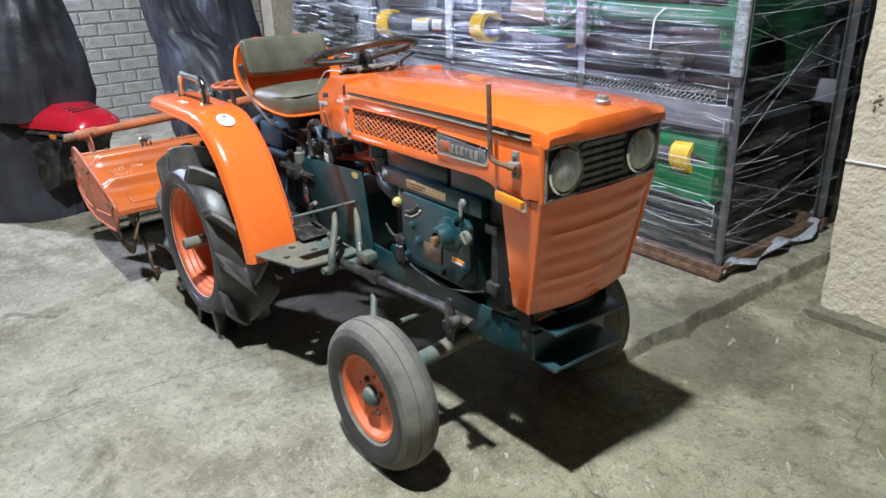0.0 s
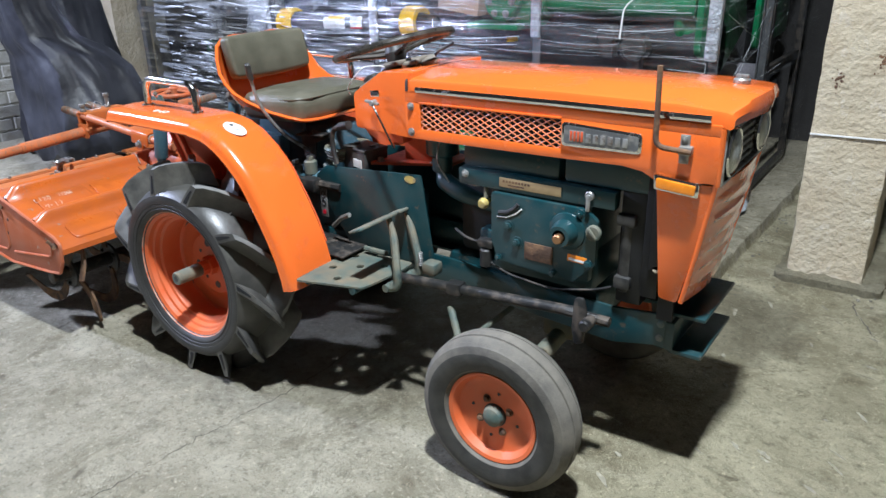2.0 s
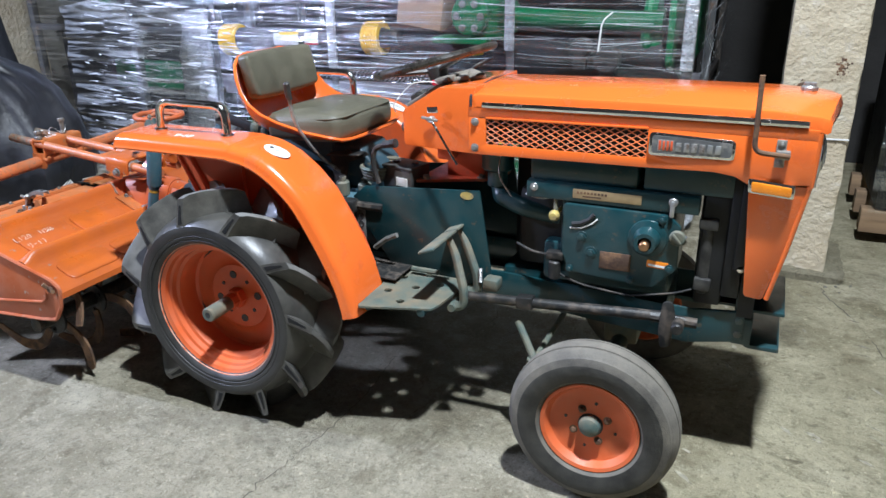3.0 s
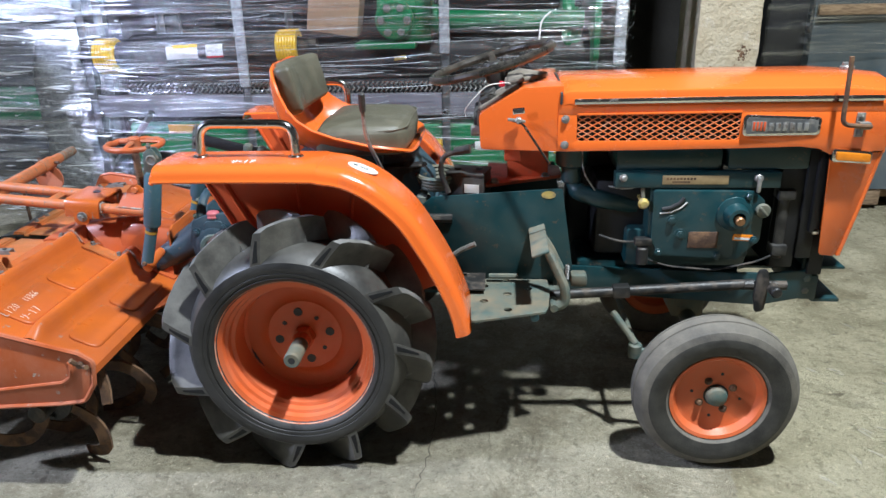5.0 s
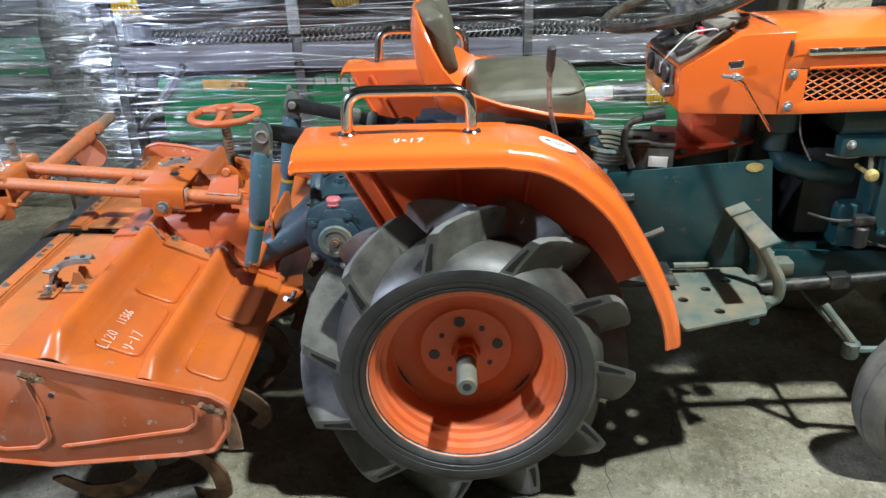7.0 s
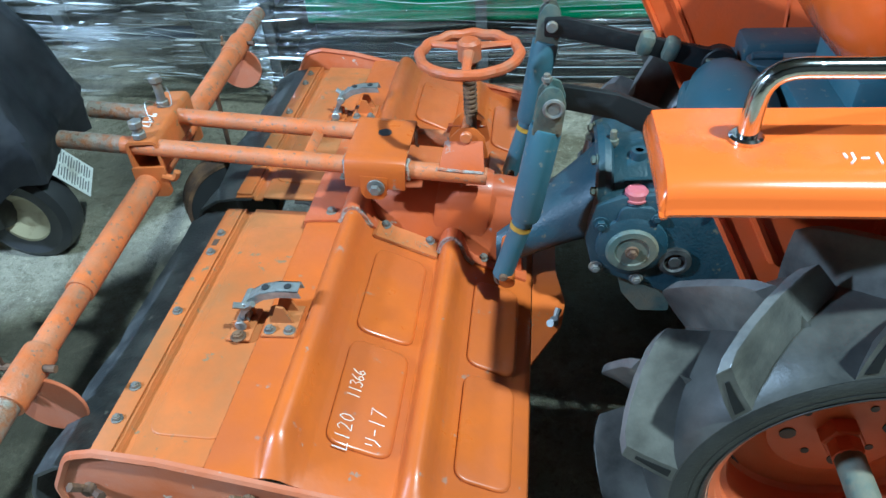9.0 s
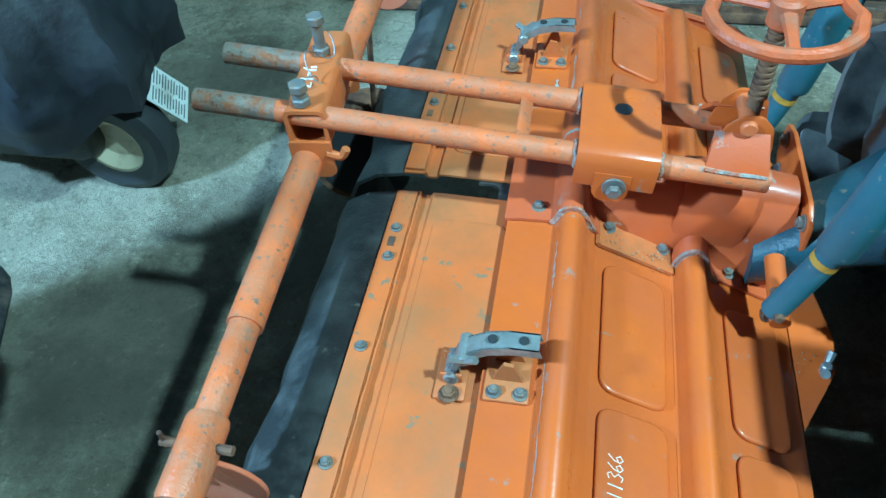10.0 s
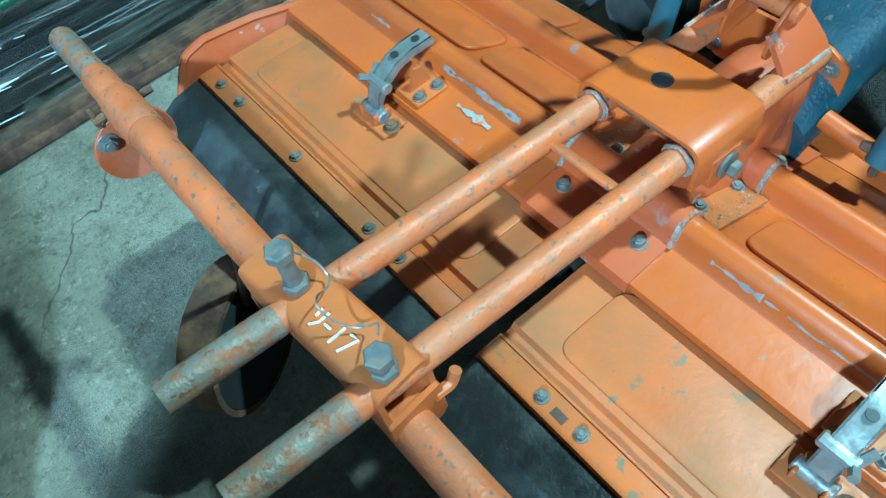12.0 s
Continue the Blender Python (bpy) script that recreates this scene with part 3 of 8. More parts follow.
M_TREAD = surface("grey_tread_rubber", (0.021, 0.0208, 0.0205), 0.28, vary=0.3, scale=9, dirt=(0.095, 0.091, 0.078), dirt_amount=0.40, dirt_scale=8, dirt_edge=0.22, bump=0.02, bump_scale=140)
M_CAKED = surface("caked_dry_soil", (0.24, 0.20, 0.13), 0.95, vary=0.3, scale=40, dirt=(0.40, 0.36, 0.27), dirt_amount=0.4, dirt_scale=60, dirt_edge=0.1, bump=0.5, bump_scale=120)
M_TIMBER = surface("rough_pale_timber", (0.30, 0.21, 0.12), 0.8, vary=0.25, scale=8, dirt=(0.18, 0.12, 0.07), dirt_amount=0.35, dirt_scale=20, bump=0.2, bump_scale=60, stretch=(1, 6, 6))
M_GREYBLUE = surface("grey_blue_paint", (0.075, 0.10, 0.115), 0.45, vary=0.2, scale=5, dirt=(0.13, 0.14, 0.13), dirt_amount=0.35, dirt_scale=6, dirt_edge=0.2, bump=0.02)

# ---- the room ----
X0, X1, Y0, Y1, TOP = -4.1, 5.0, -4.6, 3.9, 5.6


def smooth(a, b, v):
    s = min(1, max(0, (v - a) / (b - a)))
    return s * s * (3 - 2 * s)


def floor_height(x, y):
    """A slab whose broken edge rises out of the older floor beside it."""
    edge = 1.255 + 0.035 * (y - 0.6) + 0.018 * noise.noise((0, y * 6, 0)) + 0.008 * noise.noise((3, y * 24, 0))
    drop = 0.062 * smooth(0.25, 0.8, y)
    return 0.5 * drop - drop * smooth(edge, edge + 0.012 + 0.012 * noise.noise((7, y * 9, 0)), x) + 0.004 * noise.noise((x * 1.3, y * 1.3, 2))


def build_floor():
    xs = list(np.concatenate([np.arange(X0, 1.1, 0.1), np.arange(1.1, 1.5, 0.008), np.arange(1.5, X1 + 0.1, 0.1)]))
    ys = list(np.concatenate([np.arange(Y0, -2.2, 0.1), np.arange(-2.2, 2.6, 0.02), np.arange(2.6, Y1 + 0.1, 0.1)]))
    verts = [(x, y, floor_height(x, y)) for y in ys for x in xs]
    w = len(xs)
    faces = [(j * w + i, j * w + i + 1, (j + 1) * w + i + 1, (j + 1) * w + i) for j in range(len(ys) - 1) for i in range(w - 1)]
    me = bpy.data.meshes.new("floor")
    me.from_pydata(verts, [], faces)
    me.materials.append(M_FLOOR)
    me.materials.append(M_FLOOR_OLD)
    for p in me.polygons:
        p.use_smooth = abs(p.normal.z) > 0.9
        x, y, _ = p.center
        joint = 1.262 + 0.035 * (y - 0.6) + 0.018 * noise.noise((0, y * 6, 0)) + 0.008 * noise.noise((3, y * 24, 0))
        p.material_index = 1 if x > joint else 0
    return tagged(new("floor", me), "worn stained grey concrete floor with a broken slab edge", "floor", kind="structure")


build_floor()


def wall(name, lo, hi, material, label):
    c = [(a + b) / 2 for a, b in zip(lo, hi)]
    return solo(name, box(c, [b - a for a, b in zip(lo, hi)]), material, label, "wall", kind="structure")


wall("wall_west", (X0 - 0.2, Y0 - 0.2, -0.1), (X0, Y1 + 0.2, TOP), M_MORTAR, "whitewashed brick wall with grey mortar joints")
wall("wall_north", (X0, Y1, -0.1), (X1, Y1 + 0.2, TOP), M_DARKWALL, "unseen dark stained wall closing the hall behind the crates")
# South and east walls and ceiling: unseen, dark to cut bounced light.
wall("wall_south", (X0, Y0 - 0.2, -0.1), (X1, Y0, TOP), M_DARKWALL, "unseen dark stained wall closing the hall")
wall("wall_east", (X1, Y0 - 0.2, -0.1), (X1 + 0.2, Y1 + 0.2, TOP), M_DARKWALL, "unseen dark stained wall closing the hall")
solo("ceiling", box(((X0 + X1) / 2, (Y0 + Y1) / 2, TOP + 0.1), (X1 - X0 + 0.6, Y1 - Y0 + 0.6, 0.2)), M_CEIL, "unseen stained grey ceiling closing the hall", "ceiling", kind="structure")


def rough_block(lo, hi, step, amount, seed, worn=0.0):
    """A block of weathered masonry: its faces are uneven and its corners broken."""
    bm = bmesh.new()
    bmesh.ops.create_cube(bm, size=1)
    size = [b - a for a, b in zip(lo, hi)]
    for axis in range(3):
        cuts = max(1, int(size[axis] / step))
        for i in range(1, cuts):
            co, no = [0, 0, 0], [0, 0, 0]
            co[axis], no[axis] = -0.5 + i / cuts, 1
            bmesh.ops.bisect_plane(bm, geom=bm.verts[:] + bm.edges[:] + bm.faces[:], plane_co=co, plane_no=no)
    bm.normal_update()
    for v in bm.verts:
        n = v.normal.copy()
        p = Vector([lo[i] + (v.co[i] + 0.5) * size[i] for i in range(3)])
        corner = sum(abs(abs(c) - 0.5) < 1e-4 for c in v.co[:2]) >= 2
        d = noise.noise((p + Vector((seed, 0, 0))) * 3) * amount * 0.6 + noise.noise((p + Vector((seed, 9, 0))) * 22) * amount * 0.9
        if corner:
            d = -abs(d) * 2.2 - worn * (0.5 + noise.noise(p * 8))
        v.co = p + n * d
    return bm


pillar = solo("pillar", rough_block((1.522, 1.52, -0.06), (1.828, 1.92, 1.8), 0.03, 0.0035, 3, 0.008), M_PLASTER, "rough plastered masonry pillar with chipped corners and rust stains", "pillar", kind="structure")
part("upper_shaft", box((1.675, 1.72, (1.795 + TOP) / 2), (0.30, 0.394, TOP - 1.795), 0.006), M_PLASTER, pillar)
part("paint_line", box((1.675, 1.514, 0.625), (0.30, 0.006, 0.007), 0.001, (0, -1, 0)), M_WHITE, pillar, "thin white horizontal line")
solo("pillar_footing", rough_block((1.485, 1.45, -0.07), (1.91, 1.96, 0.004), 0.03, 0.02, 8, 0.03), M_FLOOR_OLD, "crumbled mortar round the foot of the pillar", "footing", kind="structure")


def rubble():
    """Crumbs of broken concrete along the slab edge and the pillar's foot."""
    rnd = random.Random(11)
    bm = bmesh.new()
    for i in range(230):
        if i < 150:
            y = rnd.uniform(0.45, 2.4)
            x = 1.285 + 0.035 * (y - 0.6) + abs(rnd.gauss(0, 0.035))
        else:
            x, y = rnd.uniform(1.44, 1.95), 1.50 - abs(rnd.gauss(0, 0.06))
        r = 0.002 + 0.008 * rnd.random() ** 4
        stone = bmesh.new()
        bmesh.ops.create_icosphere(stone, subdivisions=1, radius=r)
        for v in stone.verts:
            v.co *= rnd.uniform(0.6, 1.3)
            v.co.z *= 0.7
        bmesh.ops.translate(stone, verts=stone.verts, vec=(x, y, floor_height(x, y) + r * 0.3))
        join(bm, stone)
    return bm


solo("rubble", rubble(), M_CRUMB, "loose crumbs of concrete along the slab edge", "rubble", kind="stuff")


def crack(points, seed, wide):
    """A jagged dark crack that lies in the floor, from a few points of its run."""
    rnd = random.Random(seed)
    line = []
    for (xa, ya), (xb, yb) in zip(points, points[1:]):
        steps = max(3, int(math.hypot(xb - xa, yb - ya) / 0.018))
        for k in range(steps):
            f = k / steps
            line.append((xa + (xb - xa) * f + rnd.gauss(0, 0.004), ya + (yb - ya) * f + rnd.gauss(0, 0.004)))
    bm = bmesh.new()
    rows = []
    for i, (x, y) in enumerate(line):
        xa, ya = line[max(i - 1, 0)]
        xb, yb = line[min(i + 1, len(line) - 1)]
        d = math.hypot(xb - xa, yb - ya) or 1
        nx, ny = -(yb - ya) / d, (xb - xa) / d
        w = wide * max(0.12, 0.5 + noise.noise((x * 9, y * 9, seed)) + rnd.uniform(-0.25, 0.25))
        rows.append([(x + nx * w * e, y + ny * w * e, floor_height(x, y) + 0.0012) for e in (-1, 1)])
    return loft(rows, closed=False, caps=False)


solo("floor_crack", crack([(0.285, -1.5), (0.288, -0.987), (0.311, -0.751), (0.352, -0.451), (0.365, -0.244), (0.33, 0.06)], 3, 0.0022), M_CRACK, "long jagged crack in the concrete floor", "crack", kind="structure")
solo("floor_crack", crack([(1.815, 1.40), (1.836, 1.299), (1.935, 1.071), (1.976, 0.931), (2.02, 0.75)], 6, 0.003), M_CRACK, "short crack running from the pillar", "crack", kind="structure")


def scrapes():
    """Short pale scrapes in the older concrete."""
    rnd = random.Random(21)
    bm = bmesh.new()
    for _ in range(150):
        x, y = rnd.uniform(1.3, 2.9), rnd.uniform(-1.4, 1.3)
        if noise.noise((x * 1.4, y * 1.4, 3)) < -0.12:
            continue
        a, ln, w = radians(-38) + rnd.gauss(0, 0.35), rnd.uniform(0.02, 0.085), rnd.uniform(0.004, 0.011)
        rows = []
        for k in range(8):
            f = k / 7
            h = w * math.sin(math.pi * min(1, f * 0.95 + 0.03)) * rnd.uniform(0.35, 1.2)
            px, py = x + math.cos(a) * ln * f + rnd.gauss(0, 0.001), y + math.sin(a) * ln * f + 0.25 * w * math.sin(f * 5)
            row = []
            for e in (-1, 1):
                qx, qy = px - math.sin(a) * h * e * rnd.uniform(0.5, 1.2), py + math.cos(a) * h * e * rnd.uniform(0.5, 1.2)
                row.append((qx, qy, floor_height(qx, qy) + 0.001))
            rows.append(row)
        join(bm, loft(rows, closed=False, caps=False))
    return bm


solo("scrape_mark", scrapes(), M_SCRAPE, "short pale scrapes in the brown concrete", "scrapes", kind="stuff")

# ---- the tractor ----
tractor = thing("tractor", (0.6, 0, 0), "small vintage orange tractor with dark teal engine on concrete", "tractor")

# bonnet
HOOD = [(-0.206, 1.001), (-0.205, 1.026), (-0.202, 1.033), (-0.194, 1.0375), (-0.125, 1.044), (-0.113, 1.050), (0, 1.055)]


def hood_ring(x, wide, up, drop=0.0):
    half = [(y * wide, z + up - drop * abs(y) / 0.2) for y, z in HOOD]
    ring = half + [(-y, z) for y, z in half[-2::-1]]
    return [(x, y, z) for y, z in ring]


def build_hood():
    rings = [hood_ring(0.735, 0.93, -0.006), hood_ring(0.75, 0.94, 0.0), hood_ring(1.2, 0.985, 0.006), hood_ring(1.5, 1.02, 0.006), hood_ring(1.6, 1.03, 0.002, 0.004)]
    rings.append([(1.615 + 0.03 * (1 - abs(y) / 0.21), y * 0.995, z - 0.004) for _, y, z in rings[-1]])
    rings.append([(1.622 + 0.03 * (1 - abs(y) / 0.21), y * 0.98, 1.0 + (z - 1.0) * 0.55) for _, y, z in rings[-2]])
    rings.append([(1.618 + 0.03 * (1 - abs(y) / 0.21), y * 0.97, 1.0 + (z - 1.0) * 0.05) for _, y, z in rings[-3]])
    bm = loft(rings, closed=False, caps=False)
    bmesh.ops.recalc_face_normals(bm, faces=bm.faces)
    bmesh.ops.solidify(bm, geom=bm.faces[:], thickness=0.004)
    return bm


hood = part("hood", build_hood(), M_ORANGE, tractor, "glossy orange pressed-steel bonnet")
for s in (-1, 1):
    line = [(0.765, 0.197, 1.006), (1.2, 0.206, 1.012), (1.575, 0.2145, 1.014)]
    strip = tube([(x, y * s, z) for x, y, z in line], 0.006, 8, flat=1.4)
    part("trim_strip", strip, M_CHROME, hood, "chrome trim strip")
# Black band in place of the shaded gap behind the bonnet.
part("hood_gap_shade", loft([hood_ring(0.7265, 0.95, -0.002), hood_ring(0.7325, 0.95, -0.002)]), M_BLACK, hood, "black band drawn as the shaded gap between bonnet and dashboard")
part("filler_cap", both(disc(0.02, 1.055, 1.07, (1.572, 0.02, 0), "z", 20, 0.004), box((1.572, 0.02, 1.073), (0.03, 0.012, 0.012), 0.003)), M_STEEL, hood, "steel filler cap")

# side panels with the mesh opening
for s in (-1, 1):
    def side(poly, t=0.006, off=0.0, bev=0.0015):
        bm = bmesh.new()
        # panels follow the widening bonnet
        p = prism([(x, z) for x, z in poly], "y", 0, t, bev)
        for v in p.verts:
            v.co.y = s * (0.186 + (v.co.x - 0.74) * 0.027 + off + v.co.y)
        if s < 0:
            bmesh.ops.reverse_faces(p, faces=p.faces)
        return join(bm, p)

    frame_top = rounded([(0.722, 1.002), (0.722, 0.97), (1.215, 0.978), (1.60, 0.978), (1.60, 1.004)], [0.006, 0, 0, 0, 0.004])
    frame_low = rounded([(0.722, 0.866), (0.76, 0.866), (1.20, 0.876), (1.38, 0.882), (1.43, 0.876), (1.462, 0.86), (1.60, 0.872), (1.60, 0.978), (1.215, 0.978), (1.215, 0.901), (0.775, 0.896), (0.775, 0.97), (0.722, 0.97)], [0.006, 0, 0, 0.01, 0.03, 0, 0, 0, 0, 0.006, 0.006, 0, 0])
    panel = part("side_panel", both(side(frame_top), side(frame_low), side([(0.775, 0.968), (1.215, 0.975), (1.215, 0.981), (0.775, 0.974)], 0.010)), M_ORANGE, tractor, "orange side panel with an open mesh window")
    # expanded metal: two sets of slanting strips in one plane
    bm = bmesh.new()
    rise, cell = 0.0158, 0.0285
    for i in range(-8, 24):
        for d in (1, -1):
            x0, slope = 0.775 + i * cell, d * rise / cell
            ends = []
            for fx in np.linspace(0.776, 1.214, 220):
                zz = 0.90 + (fx - x0) * slope
                if 0.895 + (fx - 0.775) * 0.0114 <= zz <= 0.970 + (fx - 0.775) * 0.016:
                    ends.append((fx, zz))
            if len(ends) < 3:
                continue
            (ax, az), (bx, bz_) = ends[0], ends[-1]
            ya, yb_ = (s * (0.186 + (q - 0.74) * 0.027 + 0.003) for q in (ax, bx))
            join(bm, tube([(ax, ya, az), (bx, yb_, bz_)], 0.0017, 6))
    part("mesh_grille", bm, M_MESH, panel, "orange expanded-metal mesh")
    for x, z in ((0.742, 0.885), (0.742, 0.958)):
        y = s * 0.1925
        part("panel_bolt", bolt((x, y, z), "y", 0.008, 0.005, s), M_STEEL, panel)
    # name badge, its lettering as plain shapes
    yb = lambda x: s * (0.186 + (x - 0.74) * 0.027 + 0.006)
    badge_poly = rounded([(1.220, 0.972), (1.220, 0.912), (1.425, 0.915), (1.425, 0.964)], 0.012)
    badge = part("name_badge", prism(badge_poly, "y", yb(1.32) - s * 0.002, yb(1.32) + s * 0.006, 0.002), M_CHROME, panel, "chrome-rimmed grey name badge")
    inner = rounded([(1.228, 0.965), (1.228, 0.919), (1.417, 0.922), (1.417, 0.957)], 0.008)
    part("badge_field", prism(inner, "y", yb(1.32) + s * 0.0055, yb(1.32) + s * 0.0075), M_BADGEGREY, badge)
    part("badge_emblem", box((1.262, yb(1.262) + s * 0.008, 0.940), (0.040, 0.003, 0.03), 0.001), M_STEEL, badge, "pale emblem field")
    for k in range(4):
        part("badge_stroke", box((1.2475 + 0.0095 * k, yb(1.262) + s * 0.0098, 0.940), (0.0058, 0.002, 0.024), 0.0008), M_REDPAINT, badge, "red emblem stroke")
    for i in range(6):
        x = 1.293 + i * 0.0185
        part("badge_mark", box((x, yb(1.32) + s * 0.0085, 0.9385), (0.0125, 0.003, 0.022), 0.001), M_STEEL, badge)
    # turn signal
    sig = part("turn_signal", prism(rounded([(1.462, 0.879), (1.465, 0.843), (1.568, 0.836), (1.568, 0.871)], 0.006), "y", s * 0.205, s * 0.224, 0.003), M_CHROME, panel, "amber turn signal in a chrome bezel")
    part("lens", prism(rounded([(1.470, 0.873), (1.473, 0.849), (1.561, 0.843), (1.561, 0.865)], 0.005), "y", s * 0.222, s * 0.233, 0.004), M_AMBER, sig, "amber plastic lens")

# front: headlamp frame, grille and chin
front = part("grille_frame", both(
    box((1.602, 0, 0.994), (0.02, 0.405, 0.008), 0.002), box((1.600, 0, 0.868), (0.02, 0.405, 0.008), 0.002),
    box((1.601, -0.2, 0.931), (0.02, 0.008, 0.13), 0.002), box((1.601, 0.2, 0.931), (0.02, 0.008, 0.13), 0.002)), M_STEEL, tractor, "dull metal grille frame")
part("grille_backing", box((1.588, 0, 0.931), (0.012, 0.4, 0.122)), M_GRILLE, front, "dark grille panel")
for i in range(6):
    part("grille_slat", prism(rounded([(1.592, -0.0085), (1.592, 0.0085), (1.603, 0.0045), (1.603, -0.0045)], 0.002), "y", -0.078, 0.078), M_GRILLE, front).location.z += 0.884 + i * 0.0187
for s in (-1, 1):
    c = (1.597, s * 0.136, 0.931)
    lampb = part("headlight", lathe([(0.047, 0.0), (0.056, 0.006), (0.058, 0.014), (0.054, 0.018), (0.052, 0.012)], c, "x", 36), M_CHROME, front, "round headlight with a chrome ring")
    part("reflector", lathe([(0.001, -0.03), (0.02, -0.026), (0.038, -0.012), (0.049, 0.010)], c, "x", 32), M_REFLECTOR, lampb)
    part("glass", lathe([(0.05, 0.012), (0.046, 0.018), (0.036, 0.023), (0.02, 0.027), (0.0, 0.028)], c, "x", 32), M_GLASS, lampb, "grey lens coloured as clear glass with reflections")


def chin():
    bm = bmesh.new()
    rows = []
    for v in range(28):
        f = v / 27
        z = 0.866 - f * 0.315
        row = []
        wave = 0.0
        for band in range(6):
            c = 0.16 + band * 0.135
            wave += 0.0050 * math.exp(-(((f - c) / 0.028) ** 2))
        for u in range(25):
            g = -1 + u / 12
            edge = smooth(0.0, 0.16, 1 - abs(g))
            wide = 0.205 - 0.022 * f
            row.append((1.600 - 0.055 * f + wave * edge + 0.016 * (1 - g * g), g * wide, z - 0.012 * (1 - abs(g)) * f))
        rows.append(row)
    front_face = loft(rows, closed=False, caps=False)
    bmesh.ops.solidify(front_face, geom=front_face.faces[:], thickness=0.004)
    join(bm, front_face)
    for s in (-1, 1):
        side_poly = [(1.465, 0.862), (1.478, 0.70), (1.49, 0.556), (1.535, 0.552), (1.602, 0.866)]
        p = prism(rounded(side_poly, [0.002, 0, 0.012, 0.01, 0.002]), "y", 0, 0.005, 0.001)
        for v in p.verts:
            f = (0.866 - v.co.z) / 0.315
            v.co.y = s * (0.2035 - 0.022 * f + v.co.y)
        if s < 0:
            bmesh.ops.reverse_faces(p, faces=p.faces)
        join(bm, p)
    return bm


for s in (-1, 1):
    part("corner_post", both(tube([(1.5985, s * 0.2045, 0.866), (1.600, s * 0.2065, 0.93), (1.600, s * 0.2075, 0.996)], 0.0085, 10), tube([(1.5985, s * 0.2045, 0.866), (1.572, s * 0.194, 0.70), (1.545, s * 0.1835, 0.555)], 0.0065, 10)), M_ORANGE, tractor, "rounded orange corner of the nose")
part("chin_panel", chin(), M_ORANGE, tractor, "orange lower nose panel with pressed ribs")
# Black blocks, added to keep the bonnet and engine bay as dark as shade.
part("fuel_tank", box((1.06, 0.0, 0.945), (0.66, 0.27, 0.115), 0.02), M_BLACKPAINT, tractor, "black block added to darken the inside of the bonnet")
part("bay_block", both(box((1.40, 0.0, 0.68), (0.07, 0.31, 0.36), 0.008), box((1.37, 0, 0.68), (0.02, 0.26, 0.30), 0.01), box((1.455, 0, 0.70), (0.045, 0.33, 0.33), 0.004)), M_BLACKPAINT, tractor, "black blocks added to darken the front of the engine bay")
part("engine_gap_block", box((1.03, 0.12, 0.66), (0.50, 0.10, 0.40), 0.02), M_BLACKPAINT, tractor, "black block added to stop the view through the engine")
part("nose_frame", both(box((1.5, -0.15, 0.55), (0.04, 0.012, 0.14)), box((1.5, 0.15, 0.55), (0.04, 0.012, 0.14)), box((1.47, 0, 0.74), (0.03, 0.36, 0.24), 0.004)), M_BLACKPAINT, tractor, "dark frame and blanking plate behind the nose")

# marker rod on its bracket
rod = part("marker_bracket", both(box((1.524, -0.2155, 0.943), (0.022, 0.006, 0.066), 0.002), bolt((1.524, -0.2185, 0.966), "y", 0.006, 0.004, -1), bolt((1.524, -0.2185, 0.92), "y", 0.006, 0.004, -1), box((1.53, -0.226, 0.943), (0.03, 0.02, 0.02), 0.003)), M_ZINC, tractor, "galvanised bracket of the marker rod")
part("marker_rod", tube(bend([(1.545, -0.236, 0.942), (1.466, -0.242, 0.948), (1.461, -0.242, 1.125)], 0.022), 0.0062, 10), M_RUST, rod, "thin bent rusty rod")

# dashboard
dash_poly = rounded([(0.505, 0.866), (0.500, 0.968), (0.625, 1.043), (0.735, 1.049), (0.735, 0.866)], [0.012, 0.025, 0.02, 0.002, 0.002])


def dash_shell():
    bm = prism(dash_poly, "y", -0.19, 0.19, 0.020, 4)
    for v in bm.verts:
        v.co.y *= 0.84 + 0.16 * min(1, max(0, (v.co.x - 0.5) / 0.235))
    return bm


dash = part("dashboard", dash_shell(), M_ORANGE, tractor, "orange dashboard housing")
part("instrument_panel", turned(box((0.558, 0, 1.008), (0.13, 0.27, 0.016), 0.006), (0.558, 0, 1.008), 0, -31, 0), M_DUSTYDASH, dash, "dusty dark instrument panel")
for y in (-0.1, -0.02, 0.07):
    part("dial", turned(disc(0.026, 0, 0.018, (0.530, y, 0.996), "z", 20, 0.003), (0.530, y, 0.996), 0, -31, 0), M_BLACKPLASTIC, dash, "black dial")
rear = part("gauge_panel", box((0.4985, 0, 0.942), (0.008, 0.235, 0.050), 0.003), M_DUSTYDASH, dash, "dusty grey panel facing the seat")
for y in (-0.085, -0.02, 0.06):
    part("gauge", lathe([(0.0, -0.012), (0.018, -0.012), (0.021, -0.010), (0.022, 0.0)], (0.496, y, 0.943), "x", 20), M_BLACKPLASTIC, rear, "small black gauge")
part("warning_light", disc(0.009, 1.03, 1.046, (0.565, -0.07, 0), "z", 14, 0.003), M_RED, dash, "red warning lamp")
part("dust_cover", both(*[box((0.605 + 0.02 * i, -0.05 + 0.04 * i, 1.052), (0.05, 0.13, 0.016), 0.007, (0, -12, 20 * i)) for i in range(3)]), M_DUSTYDASH, dash, "crumpled dusty cloth")
part("type_plate", box((0.612, -0.1925, 0.982), (0.034, 0.004, 0.018), 0.002, (0, -6, 0)), M_CHROME, dash, "small chrome plate")
part("plate_print", box((0.612, -0.195, 0.982), (0.026, 0.002, 0.011), 0.0, (0, -6, 0)), M_BLACK, dash)
